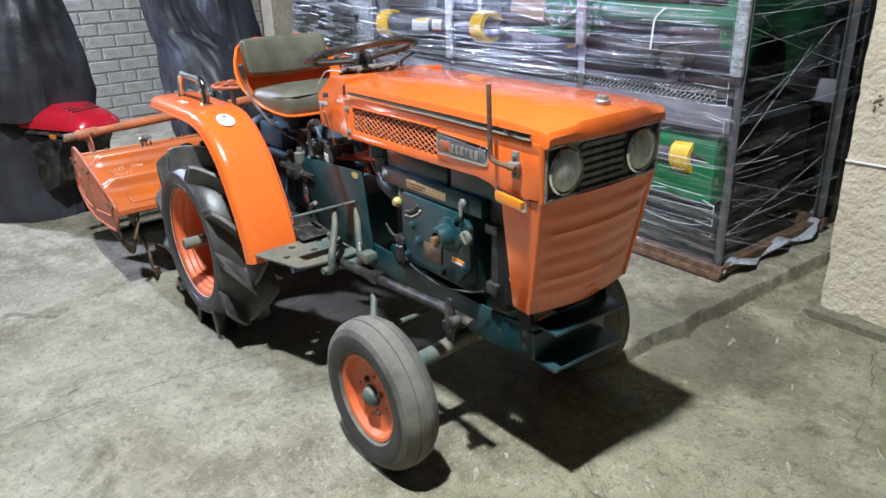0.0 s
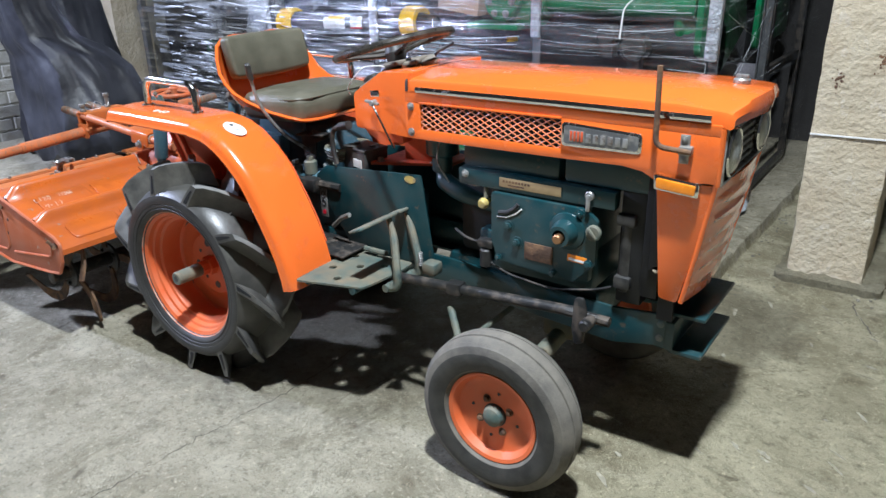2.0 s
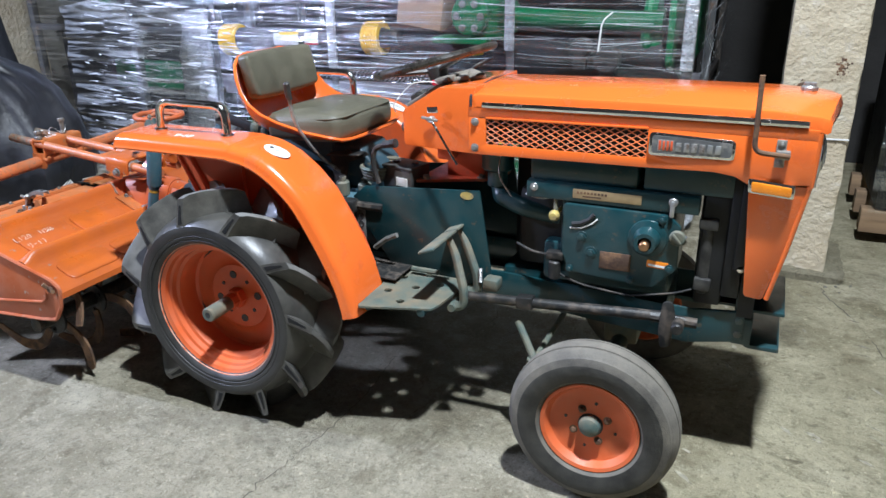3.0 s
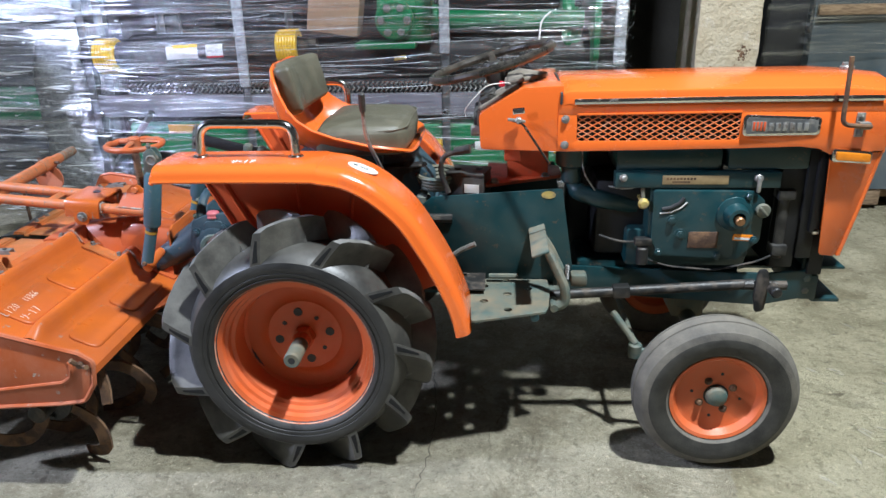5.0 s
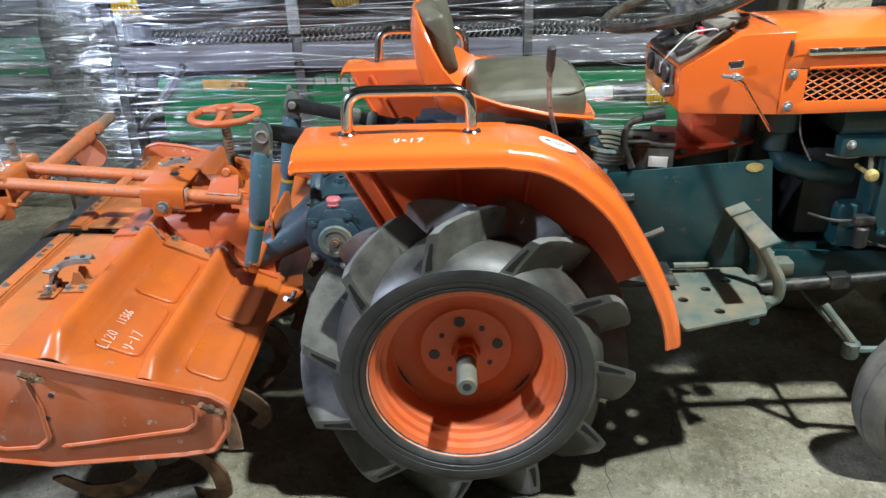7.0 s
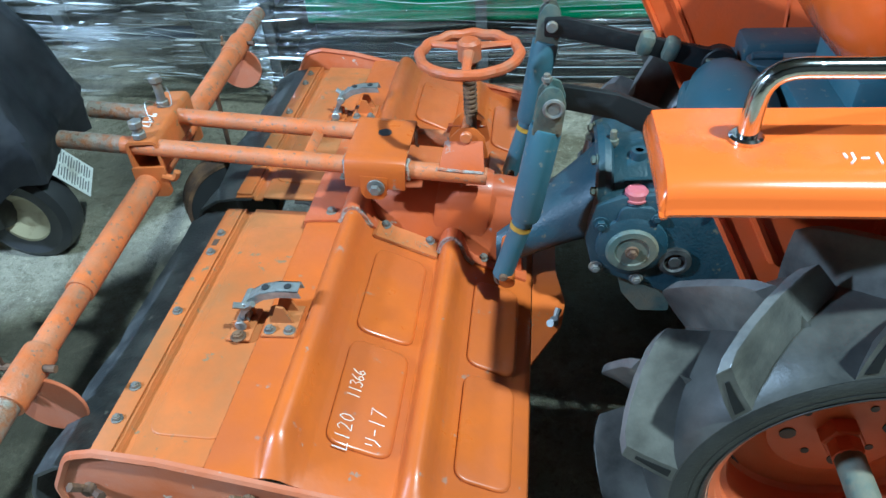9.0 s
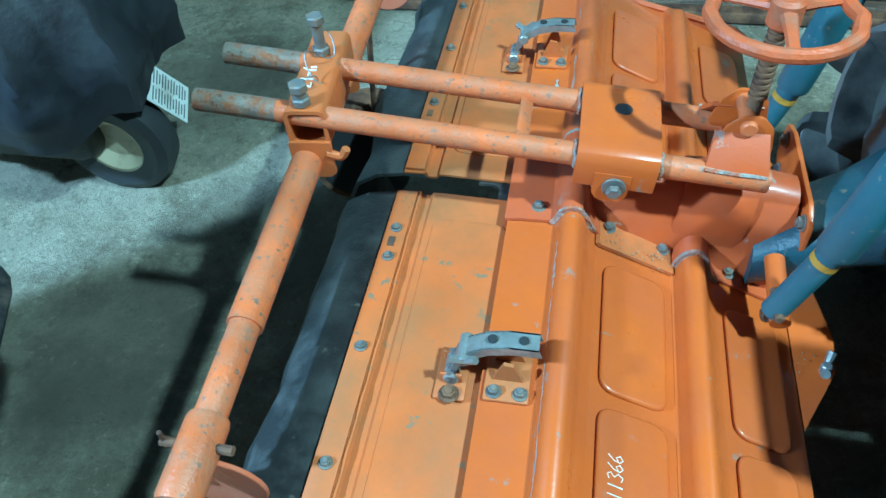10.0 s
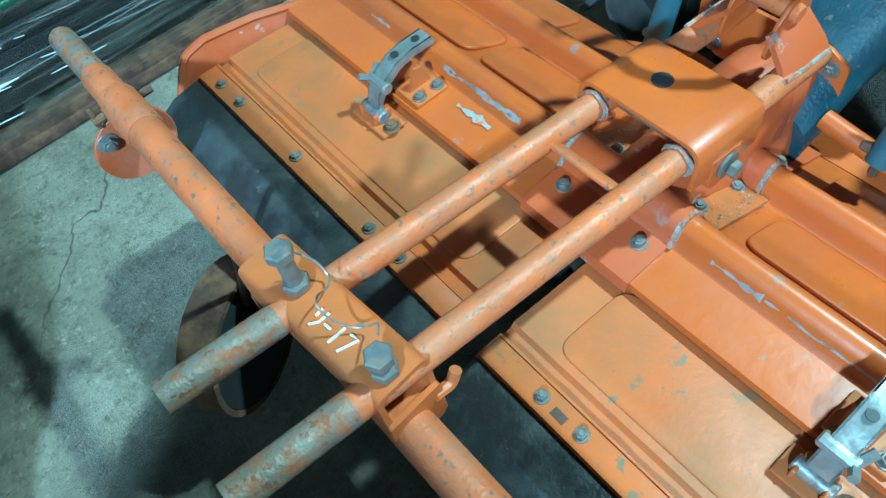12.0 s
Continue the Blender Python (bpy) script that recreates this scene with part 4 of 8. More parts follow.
lever = part("throttle_lever", tube(bend([(0.595, -0.198, 0.955), (0.622, -0.215, 0.952), (0.70, -0.222, 0.838)], 0.012), 0.0036, 8), M_CHROME, dash, "bent chrome throttle lever")
part("lever_pivot", both(disc(0.009, -0.19, -0.213, (0.612, 0, 0.957), "y", 12, 0.002), box((0.606, -0.2, 0.957), (0.05, 0.012, 0.008), 0.003, (0, 8, 0))), M_ZINC, lever)
part("dash_bracket", both(box((0.648, 0.035, 0.80), (0.125, 0.13, 0.13), 0.005), prism(rounded([(0.518, -0.128), (0.755, -0.014), (0.755, 0.10), (0.525, 0.14)], 0.008), "z", 0.740, 0.749, 0.001), box((0.60, -0.06, 0.835), (0.05, 0.05, 0.05), 0.006)), M_REDPAINT, tractor, "dull red bracket under the dashboard")
for x, y in ((0.545, -0.10), (0.70, -0.025)):
    part("bracket_bolt", bolt((x, y, 0.749), "z", 0.011, 0.009), M_BOLT, tractor)
part("key_switch", disc(0.016, 0, -0.03, (0.505, -0.11, 0.91), "x", 14, 0.004), M_ZINC, dash, "silver switch")

# steering wheel
SW, TILT_SW = (0.535, 0.0, 1.093), -15.5
ring = [(SW[0] + 0.183 * math.cos(a), SW[1] + 0.183 * math.sin(a), SW[2]) for a in (2 * math.pi * i / 48 for i in range(48))]
wheel = part("steering_wheel", turned(tube(ring, 0.0125, 10, closed=True), SW, 0, TILT_SW, 0), M_WHEELGRIP, tractor, "large dark brown steering wheel with worn rim")
for a in (90, 210, 330):
    c, s = math.cos(radians(a)), math.sin(radians(a))
    pts = [(SW[0] + r * c, SW[1] + r * s, SW[2] - 0.03 * (1 - r / 0.183)) for r in (0.02, 0.08, 0.14, 0.182)]
    part("spoke", turned(tube(pts, [0.016, 0.013, 0.011, 0.01], 8, flat=0.6), SW, 0, TILT_SW, 0), M_WHEELGRIP, wheel)
part("wheel_hub", turned(lathe([(0.0, 0.0), (0.026, -0.002), (0.034, -0.02), (0.028, -0.055), (0.018, -0.07), (0, -0.07)], SW, "z", 24), SW, 0, TILT_SW, 0), M_BLACKPLASTIC, wheel, "black hub cap")
part("steering_column", turned(disc(0.017, -0.06, -0.2, SW, "z", 16), SW, 0, TILT_SW, 0), M_BLUE, tractor, "blue steering column")
part("loose_wire", tube(bend([(0.462, -0.13, 0.955), (0.458, -0.14, 0.975), (0.481, -0.14, 1.005), (0.522, -0.135, 1.046), (0.585, -0.12, 1.050), (0.60, -0.10, 1.035)], 0.02, 4), 0.0016, 6), M_WHITE, dash, "thin loose pale wire")
part("shift_lever", tube(bend([(0.62, 0.10, 1.02), (0.61, 0.11, 1.06), (0.68, 0.115, 1.095)], 0.02), 0.005, 8), M_DARKMETAL, tractor, "thin dark control lever")

# seat
def seat_pan():
    """A pressed bucket: floor, sides that sweep up into the back."""
    rows = []
    prof = [(0.315, 0.862, 0.19, 0.302, 0.868), (0.27, 0.846, 0.215, 0.268, 0.878), (0.19, 0.838, 0.222, 0.194, 0.888), (0.09, 0.836, 0.225, 0.094, 0.912), (0.01, 0.846, 0.225, 0.03, 0.935), (-0.05, 0.872, 0.222, -0.012, 0.962), (-0.085, 0.92, 0.218, -0.04, 0.995), (-0.105, 0.98, 0.205, -0.062, 1.035), (-0.115, 1.04, 0.185, -0.080, 1.075), (-0.115, 1.08, 0.15, -0.092, 1.095), (-0.108, 1.10, 0.09, -0.10, 1.104)]
    for cx, cz, w, ex, ez in prof:
        row = []
        for u in range(21):
            g = -1 + u / 10
            q = abs(g) ** 4.5
            row.append((cx + (ex - cx) * q, g * w, cz + (ez - cz) * q))
        rows.append(row)
    bm = loft(rows, closed=False, caps=False)
    bmesh.ops.solidify(bm, geom=bm.faces[:], thickness=0.006)
    rim = [r[0] for r in rows] + rows[-1][1:] + [r[-1] for r in rows[-2::-1]] + rows[0][-2:0:-1]
    return both(bm, tube(rim, 0.005, 6, closed=True))


def cushion(w, d, h, place, tilt, puff=0.02, curve=0.0, round_end=0.10):
    bm = box((0, 0, 0), (d, w, h), h * 0.36, None, 4)
    bmesh.ops.subdivide_edges(bm, edges=bm.edges[:], cuts=2, use_grid_fill=True)
    for v in bm.verts:
        u, q = v.co.x / (d / 2), v.co.y / (w / 2)
        if v.co.z > 0:
            v.co.z += puff * (1 - u * u) * (1 - q * q) + 0.002 * noise.noise(v.co * 22) + 0.0015 * noise.noise(v.co * 60)
        v.co.z += curve * q * q
        v.co.y *= 1 - round_end * max(0, u) ** 2
        v.co.x *= 1 - 0.12 * abs(q) ** 4
    bmesh.ops.transform(bm, matrix=Matrix.Translation(place) @ pose(0, 0, 0, 0, tilt, 0), verts=bm.verts)
    return bm


seat = part("seat_pan", seat_pan(), M_ORANGE, tractor, "orange pressed-steel seat shell")
part("seat_cushion", cushion(0.405, 0.285, 0.085, (0.158, 0.0, 0.893), -1, 0.02), M_VINYL, seat, "olive vinyl seat cushion with piping")
part("back_cushion", cushion(0.36, 0.155, 0.05, (-0.075, 0, 1.03), 76, 0.014, 0.040, 0.04), M_VINYL, seat, "olive vinyl back cushion")
part("seat_piping", turned(tube([(0.158 + 0.139 * x * (1 - 0.1 * abs(y) ** 4), 0.198 * y * (1 - 0.1 * max(0, x) ** 2), 0.922) for x, y in rounded([(-1, -1), (1, -1), (1, 1), (-1, 1)], 0.25, 5)], 0.003, 6, closed=True), (0.17, 0, 0.905), 0, -4, 0), M_VINYL, seat)
part("seat_spring_box", both(box((0.10, 0, 0.80), (0.22, 0.2, 0.07), 0.01), box((0.02, 0, 0.74), (0.2, 0.26, 0.09), 0.012)), M_BLUE, tractor, "dusty blue seat support")

# fenders
FEND = [(-0.347, 0.862), (-0.346, 0.876), (-0.337, 0.888), (-0.30, 0.893), (0.05, 0.894), (0.10, 0.890), (0.16, 0.880), (0.22, 0.854), (0.278, 0.812), (0.335, 0.753), (0.385, 0.673), (0.425, 0.60), (0.458, 0.525), (0.478, 0.46), (0.485, 0.421)]


def flowing(points, steps=4):
    """A smooth line through points of a plane."""
    pts = [Vector(p) for p in points]
    out = []
    for i in range(len(pts) - 1):
        a, b, c, d = pts[max(i - 1, 0)], pts[i], pts[i + 1], pts[min(i + 2, len(pts) - 1)]
        for k in range(steps):
            t = k / steps
            out.append(0.5 * (2 * b + (c - a) * t + (2 * a - 5 * b + 4 * c - d) * t * t + (3 * b - a - 3 * c + d) * t ** 3))
    return out + [pts[-1]]


def fender(s):
    """The top sheet, rolled down at its rear end and along its outer edge, with a small bead at the hem."""
    line = flowing(FEND)
    outer = [(-0.285, -0.004), (-0.290, 0.0), (-0.36, 0.002), (-0.425, 0.0015), (-0.440, 0.0), (-0.4505, -0.003), (-0.458, -0.0075), (-0.4635, -0.0135), (-0.467, -0.021), (-0.4675, -0.031), (-0.4695, -0.0345), (-0.4712, -0.038), (-0.4695, -0.0425)]
    inner = [(-0.4655, -0.0415), (-0.4670, -0.0375), (-0.4635, -0.030), (-0.463, -0.0215), (-0.4598, -0.0160), (-0.455, -0.0112), (-0.4485, -0.0075), (-0.439, -0.0048), (-0.425, -0.0035), (-0.36, -0.003), (-0.290, -0.005), (-0.286, -0.008)]
    rows = []
    for i, p in enumerate(line):
        d = (line[min(i + 1, len(line) - 1)] - line[max(i - 1, 0)]).normalized() if p.x > -0.30 else Vector((1, 0))
        k = 0.30 + 0.70 * smooth(0.862, 0.891, p.y) if p.x < -0.29 else 1.0
        rows.append([(p.x - d.y * o, y if s > 0 else -y, p.y + d.x * (o * k if o < -0.009 else o)) for y, o in outer + inner])
    return loft(rows)


for s in (1, -1):
    f = part("fender", fender(s), M_ORANGE, tractor, "glossy orange mudguard over the rear wheel")
    y = lambda v: -s * v
    inner = [(-0.315, 0.888), (0.05, 0.889), (0.10, 0.885), (0.16, 0.875), (0.22, 0.849), (0.278, 0.806), (0.335, 0.747), (0.385, 0.667), (0.425, 0.594), (0.455, 0.52), (0.30, 0.46), (0.0, 0.54), (-0.165, 0.58)]
    side_plate_in = part("fender_side", prism(inner, "y", y(0.279), y(0.284)), M_ORANGE_IN, f, "red-orange inner mudguard plate")
    for x0, z0, x1, z1, r in ((-0.305, 0.87, -0.165, 0.60, 0.010), (-0.255, 0.875, -0.135, 0.64, 0.012), (-0.015, 0.885, 0.0, 0.60, 0.008), (0.16, 0.86, 0.12, 0.56, 0.008)):
        part("pressed_rib", tube([(x0, y(0.284), z0), (x1, y(0.284), z1)], r, 8, flat=0.7), M_ORANGE_IN, side_plate_in)
    rail = bend([(-0.239, y(0.37), 0.893), (-0.234, y(0.37), 0.987), (0.018, y(0.37), 0.985), (0.02, y(0.37), 0.893)], 0.045, 6)
    hr = part("grab_rail", tube(rail, 0.0125, 14), M_CHROME, f, "chrome grab rail")
    for x in (-0.239, 0.02):
        part("rail_foot", disc(0.021, 0.893, 0.903, (x, y(0.37), 0), "z", 20, 0.003), M_CHROME, hr)
    st = lathe([(0.0, 0.0), (0.042, 0.0), (0.042, 0.0018), (0.0, 0.0018)], (0, 0, 0), "z", 28)
    bmesh.ops.scale(st, verts=st.verts, vec=(1.0, 0.72, 1))
    bmesh.ops.transform(st, matrix=pose(0.198, y(0.375), 0.8665, 0, 21, 0), verts=st.verts)
    sticker = part("round_sticker", st, M_WHITE, f, "white oval sticker")
    marks = both(*[box((0.004, 0.012 - 0.006 * i, 0.0021), (0.030 - 0.005 * abs(i - 1), 0.0014, 0.0006)) for i in range(4)], disc(0.007, 0.0018, 0.0024, (-0.022, 0.004, 0), "z", 14))
    bmesh.ops.transform(marks, matrix=pose(0.198, y(0.375), 0.8665, 0, 21, 0), verts=marks.verts)
    part("sticker_print", marks, M_BADGEGREY, sticker)
    if s > 0:
        part("chalk_mark", written("u-17", (-0.14, -0.425, 0.8965), (1, 0, 0), (0, 1, 0), 0.022, 0.0016), M_CHALK, f, "handwritten white mark")

# rear wheels
AX = 0.372


def rear_tyre():
    """Flat sidewall with a raised border, then a rounded crown that carries the lugs."""
    half = [(0.214, 0.080), (0.224, 0.093), (0.231, 0.1005), (0.236, 0.1025), (0.2375, 0.1005), (0.2405, 0.1005), (0.242, 0.1035), (0.250, 0.1046), (0.251, 0.1038), (0.253, 0.1038), (0.254, 0.1052), (0.262, 0.1060), (0.277, 0.1062), (0.282, 0.1035), (0.284, 0.099)]
    prof = [(r, -h) for r, h in half] + [(0.295, 0.0)] + half[::-1]
    return lathe(prof, (0, 0, 0), "y", 72)


def rear_tread():
    half = [(0.276, 0.1040), (0.281, 0.1052), (0.286, 0.1000), (0.294, 0.090), (0.304, 0.070), (0.311, 0.042)]
    return lathe([(r, -h) for r, h in half] + [(0.315, 0.0)] + half[::-1], (0, 0, 0), "y", 72)


LUG = [  # y of base and crest, turn of base and crest, radius of base and crest, half width of crest and base
    (0.1050, 0.1010, -4.0, 2.5, 0.268, 0.366, 0.0115, 0.0165),
    (0.094, 0.088, -1.5, 5.0, 0.278, 0.374, 0.0120, 0.021),
    (0.068, 0.062, 4.0, 10.0, 0.290, 0.379, 0.0125, 0.031),
    (0.036, 0.032, 11.0, 16.0, 0.300, 0.383, 0.0130, 0.036),
    (0.006, 0.006, 18.0, 21.5, 0.305, 0.385, 0.0130, 0.036),
    (-0.016, -0.008, 23.0, 24.0, 0.306, 0.380, 0.0130, 0.032),
    (-0.034, -0.018, 26.0, 26.0, 0.303, 0.345, 0.011, 0.024),
]


def lug_point(side, row, u, w):
    """A place on a lug: u runs from its root to its crest, w along the tread."""
    yb, yt, ab, at_, rb, rt, _, _ = row
    r, a = rb + (rt - rb) * u, radians(ab + (at_ - ab) * u)
    return ((r * math.sin(a) + w * math.cos(a)), side * (yb + (yt - yb) * u), r * math.cos(a) - w * math.sin(a))


def lug(side, turn):
    """One paddle of the tread: it rises out of the sidewall, leans, and runs in to the middle of the tyre."""
    rings = []
    for row in LUG:
        wt, wb = row[6], row[7]
        flank = [(u, wt + (wb - wt) * (1 - u) ** 1.1) for u in (0.0, 0.18, 0.42, 0.72, 0.975)]
        ring = [lug_point(side, row, u, -w) for u, w in flank] + [lug_point(side, row, 1.0, -wt * 0.88), lug_point(side, row, 1.0, wt * 0.88)] + [lug_point(side, row, u, w) for u, w in flank[::-1]]
        rings.append(ring)
    return turned(loft(rings), (0, 0, 0), 0, math.degrees(turn), 0)


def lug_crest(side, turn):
    """The worn flat along the top of a lug, paled for light it catches."""
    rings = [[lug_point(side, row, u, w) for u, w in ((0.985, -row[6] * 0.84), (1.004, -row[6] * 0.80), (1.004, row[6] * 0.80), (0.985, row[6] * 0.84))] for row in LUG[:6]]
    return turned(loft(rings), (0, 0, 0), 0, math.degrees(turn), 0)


def lug_slot(side, turn):
    """A dark patch on the outer end of a lug, for its shaded slot."""
    row = LUG[0]
    front = [lug_point(side, row, u, w) for u, w in ((0.22, -0.0080), (0.22, 0.0075), (0.50, 0.0055), (0.80, 0.0030), (0.80, -0.0030), (0.50, -0.0055))]
    return turned(loft([[(x, y + side * e, z) for x, y, z in front] for e in (-0.002, 0.0012)]), (0, 0, 0), 0, math.degrees(turn), 0)


def rear_rim(s):
    """Drop-centre rim with a deep disc; s is the outer side."""
    prof = [(0.222, -0.088), (0.226, -0.084), (0.222, -0.078), (0.206, -0.074), (0.203, -0.055), (0.196, -0.04), (0.186, -0.03), (0.184, 0.03), (0.196, 0.044), (0.204, 0.074), (0.222, 0.078), (0.226, 0.084), (0.222, 0.088), (0.212, 0.082), (0.198, 0.078), (0.192, 0.05), (0.180, 0.036), (0.178, -0.024), (0.183, -0.040), (0.193, -0.044), (0.196, -0.060), (0.204, -0.064), (0.207, -0.079), (0.215, -0.083)]
    bm = lathe(prof, (0, 0, 0), "y", 56, closed=True)
    dish = [(0.182, 0.028), (0.172, 0.038), (0.14, 0.040), (0.115, 0.036), (0.108, 0.030), (0.06, 0.028), (0.0, 0.028), (0.0, 0.036), (0.06, 0.036), (0.106, 0.038), (0.113, 0.044), (0.14, 0.048), (0.174, 0.046), (0.184, 0.036)]
    join(bm, lathe(dish, (0, 0, 0), "y", 56))
    return bm


for s in (1, -1):
    c = Vector((0, -s * 0.413, AX))

    def at(bm):
        if s < 0:
            mirror_y(bm)
        bmesh.ops.translate(bm, verts=bm.verts, vec=c)
        return bm

    w = part("rear_wheel", at(rear_rim(s)), M_RIM, tractor, "deep-dished red-orange rear wheel rim")
    ty = part("tyre", at(rear_tyre()), M_SIDEWALL, w, "black rubber tractor tyre with paddle lugs")
    part("tread", at(rear_tread()), M_TREAD, ty, "smooth grey rubber between the lugs")
    N = 11
    for i in range(N):
        for side in (-1, 1):
            a = 2 * math.pi * (i + (0.0 if side < 0 else 0.73)) / N - radians(12.2)
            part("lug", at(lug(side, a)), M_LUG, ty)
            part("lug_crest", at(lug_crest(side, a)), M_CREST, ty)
            if side < 0:
                part("lug_slot", at(lug_slot(side, a)), M_HOLE, ty)
    hub = both(disc(0.026, 0.03, -0.028, (0, 0, 0), "y", 8, 0.003), disc(0.034, 0.03, 0.0, (0, 0, 0), "y", 6, 0.003))
    part("hub", at(hub), M_RIM, w)
    stub = both(lathe([(0.010, -0.122), (0.020, -0.122), (0.023, -0.118), (0.023, -0.02), (0.010, -0.02)], (0, 0, 0), "y", 20))
    edge_line = [(0.2238 * math.cos(math.tau * k / 64), -0.0886, 0.2238 * math.sin(math.tau * k / 64)) for k in range(64)]
    part("rim_edge", at(tube(edge_line, 0.0034, 8, closed=True)), M_RIMEDGE, w, "paint worn pale along the rim edge")
    for a in (-38, 208, 128):
        arc = [(0.1715 * math.cos(radians(a + k)), 0.0335 + 0.0012 * math.sin(k), 0.1715 * math.sin(radians(a + k))) for k in range(-11, 12, 2)]
        part("rim_slit", at(tube(arc, [0.0008, 0.0026, 0.003, 0.0022, 0.0008], 6)), M_BLACK, w, "dark slit where disc and barrel meet")
    part("axle_stub", at(stub), M_STEP, w, "worn bluish axle stub")
    part("stub_bore", at(disc(0.0105, -0.114, -0.1212, (0, 0, 0), "y", 16)), M_BLACK, w)
    for i in range(4):
        a = math.pi / 2 * i + 0.18
        part("disc_hole", at(disc(0.013, 0.0265, 0.0285, (0.076 * math.cos(a), 0, 0.076 * math.sin(a)), "y", 16)), M_BLACK, w)
        a += math.pi / 4
        part("small_hole", at(disc(0.0065, 0.0265, 0.0285, (0.068 * math.cos(a), 0, 0.068 * math.sin(a)), "y", 12)), M_BLACK, w)

# front wheels
FX, FZ = 1.168, 0.227


def front_tyre():
    prof = [(0.132, -0.042), (0.142, -0.054), (0.170, -0.061), (0.194, -0.060), (0.210, -0.053), (0.2125, -0.048), (0.2135, -0.047), (0.2235, -0.033)]
    prof += [(0.2260, -0.022), (0.2225, -0.0205), (0.2225, -0.0175), (0.2275, -0.016), (0.2285, 0.0)]
    prof += [(r, -h) for r, h in prof[-2::-1]]
    return lathe(prof, (0, 0, 0), "y", 72)


for s in (1, -1):
    c = Vector((FX, -s * 0.405, FZ))

    def at(bm):
        if s < 0:
            mirror_y(bm)
        bmesh.ops.translate(bm, verts=bm.verts, vec=c)
        return bm

    rim = lathe([(0.138, -0.048), (0.141, -0.045), (0.138, -0.041), (0.128, -0.038), (0.116, -0.02), (0.114, 0.03), (0.130, 0.042), (0.138, 0.048), (0.130, 0.05), (0.110, 0.034), (0.106, -0.006), (0.100, -0.014), (0.060, -0.016), (0.0, -0.016), (0.0, -0.024), (0.060, -0.024), (0.098, -0.022), (0.110, -0.026), (0.122, -0.044), (0.132, -0.047)], (0, 0, 0), "y", 48)
    w = part("front_wheel", at(rim), M_RIM, tractor, "red-orange pressed front wheel")
    ty = part("tyre", at(front_tyre()), M_RUBBER_OLD, w, "worn grey ribbed front tyre")
    part("sidewall_ring", at(lathe([(0.1425, -0.0548), (0.168, -0.0618), (0.190, -0.0612), (0.192, -0.0605), (0.168, -0.0605), (0.1428, -0.0535)], (0, 0, 0), "y", 64)), M_SIDEOLD, ty, "dark smooth sidewall")
    part("hub_recess", at(disc(0.034, -0.0235, -0.0255, (0, 0, 0), "y", 24)), M_BLACK, w)
    part("hub_cap", at(lathe([(0.030, -0.02), (0.030, -0.034), (0.026, -0.044), (0.015, -0.050), (0.0, -0.051)], (0, 0, 0), "y", 24)), M_STEP, w, "dull blue-grey hub cap")
    for i in range(4):
        a = math.pi / 2 * i + 0.5
        part("wheel_nut", at(bolt((0.05 * math.cos(a), -0.024, 0.05 * math.sin(a)), "y", 0.008, 0.008, -1)), M_RUST, w)
        a += 0.9
        part("rim_hole", at(disc(0.0045, -0.0235, -0.0255, (0.068 * math.cos(a), 0, 0.068 * math.sin(a)), "y", 10)), M_BLACK, w)

# front axle and steering
axle = part("front_axle", both(tube([(FX, -0.31, 0.27), (FX, 0, 0.30), (FX, 0.31, 0.27)], 0.026, 14), box((FX, 0, 0.33), (0.1, 0.14, 0.08), 0.008)), M_STEP, tractor, "dusty blue-grey front axle beam")
for s in (-1, 1):
    part("king_pin", disc(0.022, 0.20, 0.335, (FX, s * 0.32, 0), "z", 16, 0.004), M_BLUE, axle)
    part("stub_axle", disc(0.018, s * 0.32, s * 0.40, (FX, 0, FZ), "y", 14), M_DARKMETAL, axle)
    part("steering_arm", both(tube([(FX, s * 0.32, 0.30), (0.965, s * 0.29, 0.285)], 0.011, 8), disc(0.02, 0.265, 0.31, (0.965, s * 0.29, 0), "z", 14, 0.004)), M_STEP, axle, "steering arm with ball joint")
part("tie_rod", tube([(0.965, -0.29, 0.30), (0.965, 0.29, 0.30)], 0.009, 10), M_STEP, axle)
part("drag_rod", tube([(0.965, -0.29, 0.31), (0.90, -0.24, 0.39)], 0.011, 10), M_STEP, axle, "dusty steering link")
part("drag_link", both(tube([(0.70, -0.245, 0.443), (1.30, -0.235, 0.482)], 0.015, 12), box((0.92, -0.24, 0.458), (0.05, 0.036, 0.036), 0.004, (0, -4, 0))), M_DARKMETAL, tractor, "dark steering shaft along the chassis")
part("link_plate", both(prism(rounded([(1.30, 0.535), (1.325, 0.54), (1.335, 0.50), (1.33, 0.41), (1.305, 0.40), (1.295, 0.45)], 0.012), "y", -0.262, -0.252, 0.002), disc(0.016, -0.25, -0.30, (1.345, 0, 0.48), "y", 12, 0.004), tube([(1.27, -0.24, 0.48), (1.39, -0.24, 0.48)], 0.014, 10)), M_DARKMETAL, tractor, "upright steel lever plate")

# chassis
for s in (-1, 1):
    part("chassis_rail", both(prism(rounded([(0.30, 0.50), (0.80, 0.495), (1.36, 0.475), (1.503, 0.49), (1.503, 0.40), (1.36, 0.37), (0.85, 0.405), (0.30, 0.40)], 0.008), "y", s * 0.132, s * 0.142, 0.002), prism([(0.32, 0.412), (1.50, 0.405), (1.50, 0.397), (0.32, 0.404)], "y", s * 0.09, s * 0.132)), M_TEAL, tractor, "dark teal chassis rail")
part("sump", box((1.05, 0, 0.44), (0.5, 0.22, 0.13), 0.02), M_TEAL, tractor, "dark engine sump")
part("cross_member", box((1.50, 0, 0.43), (0.05, 0.28, 0.08), 0.004), M_TEAL, tractor)
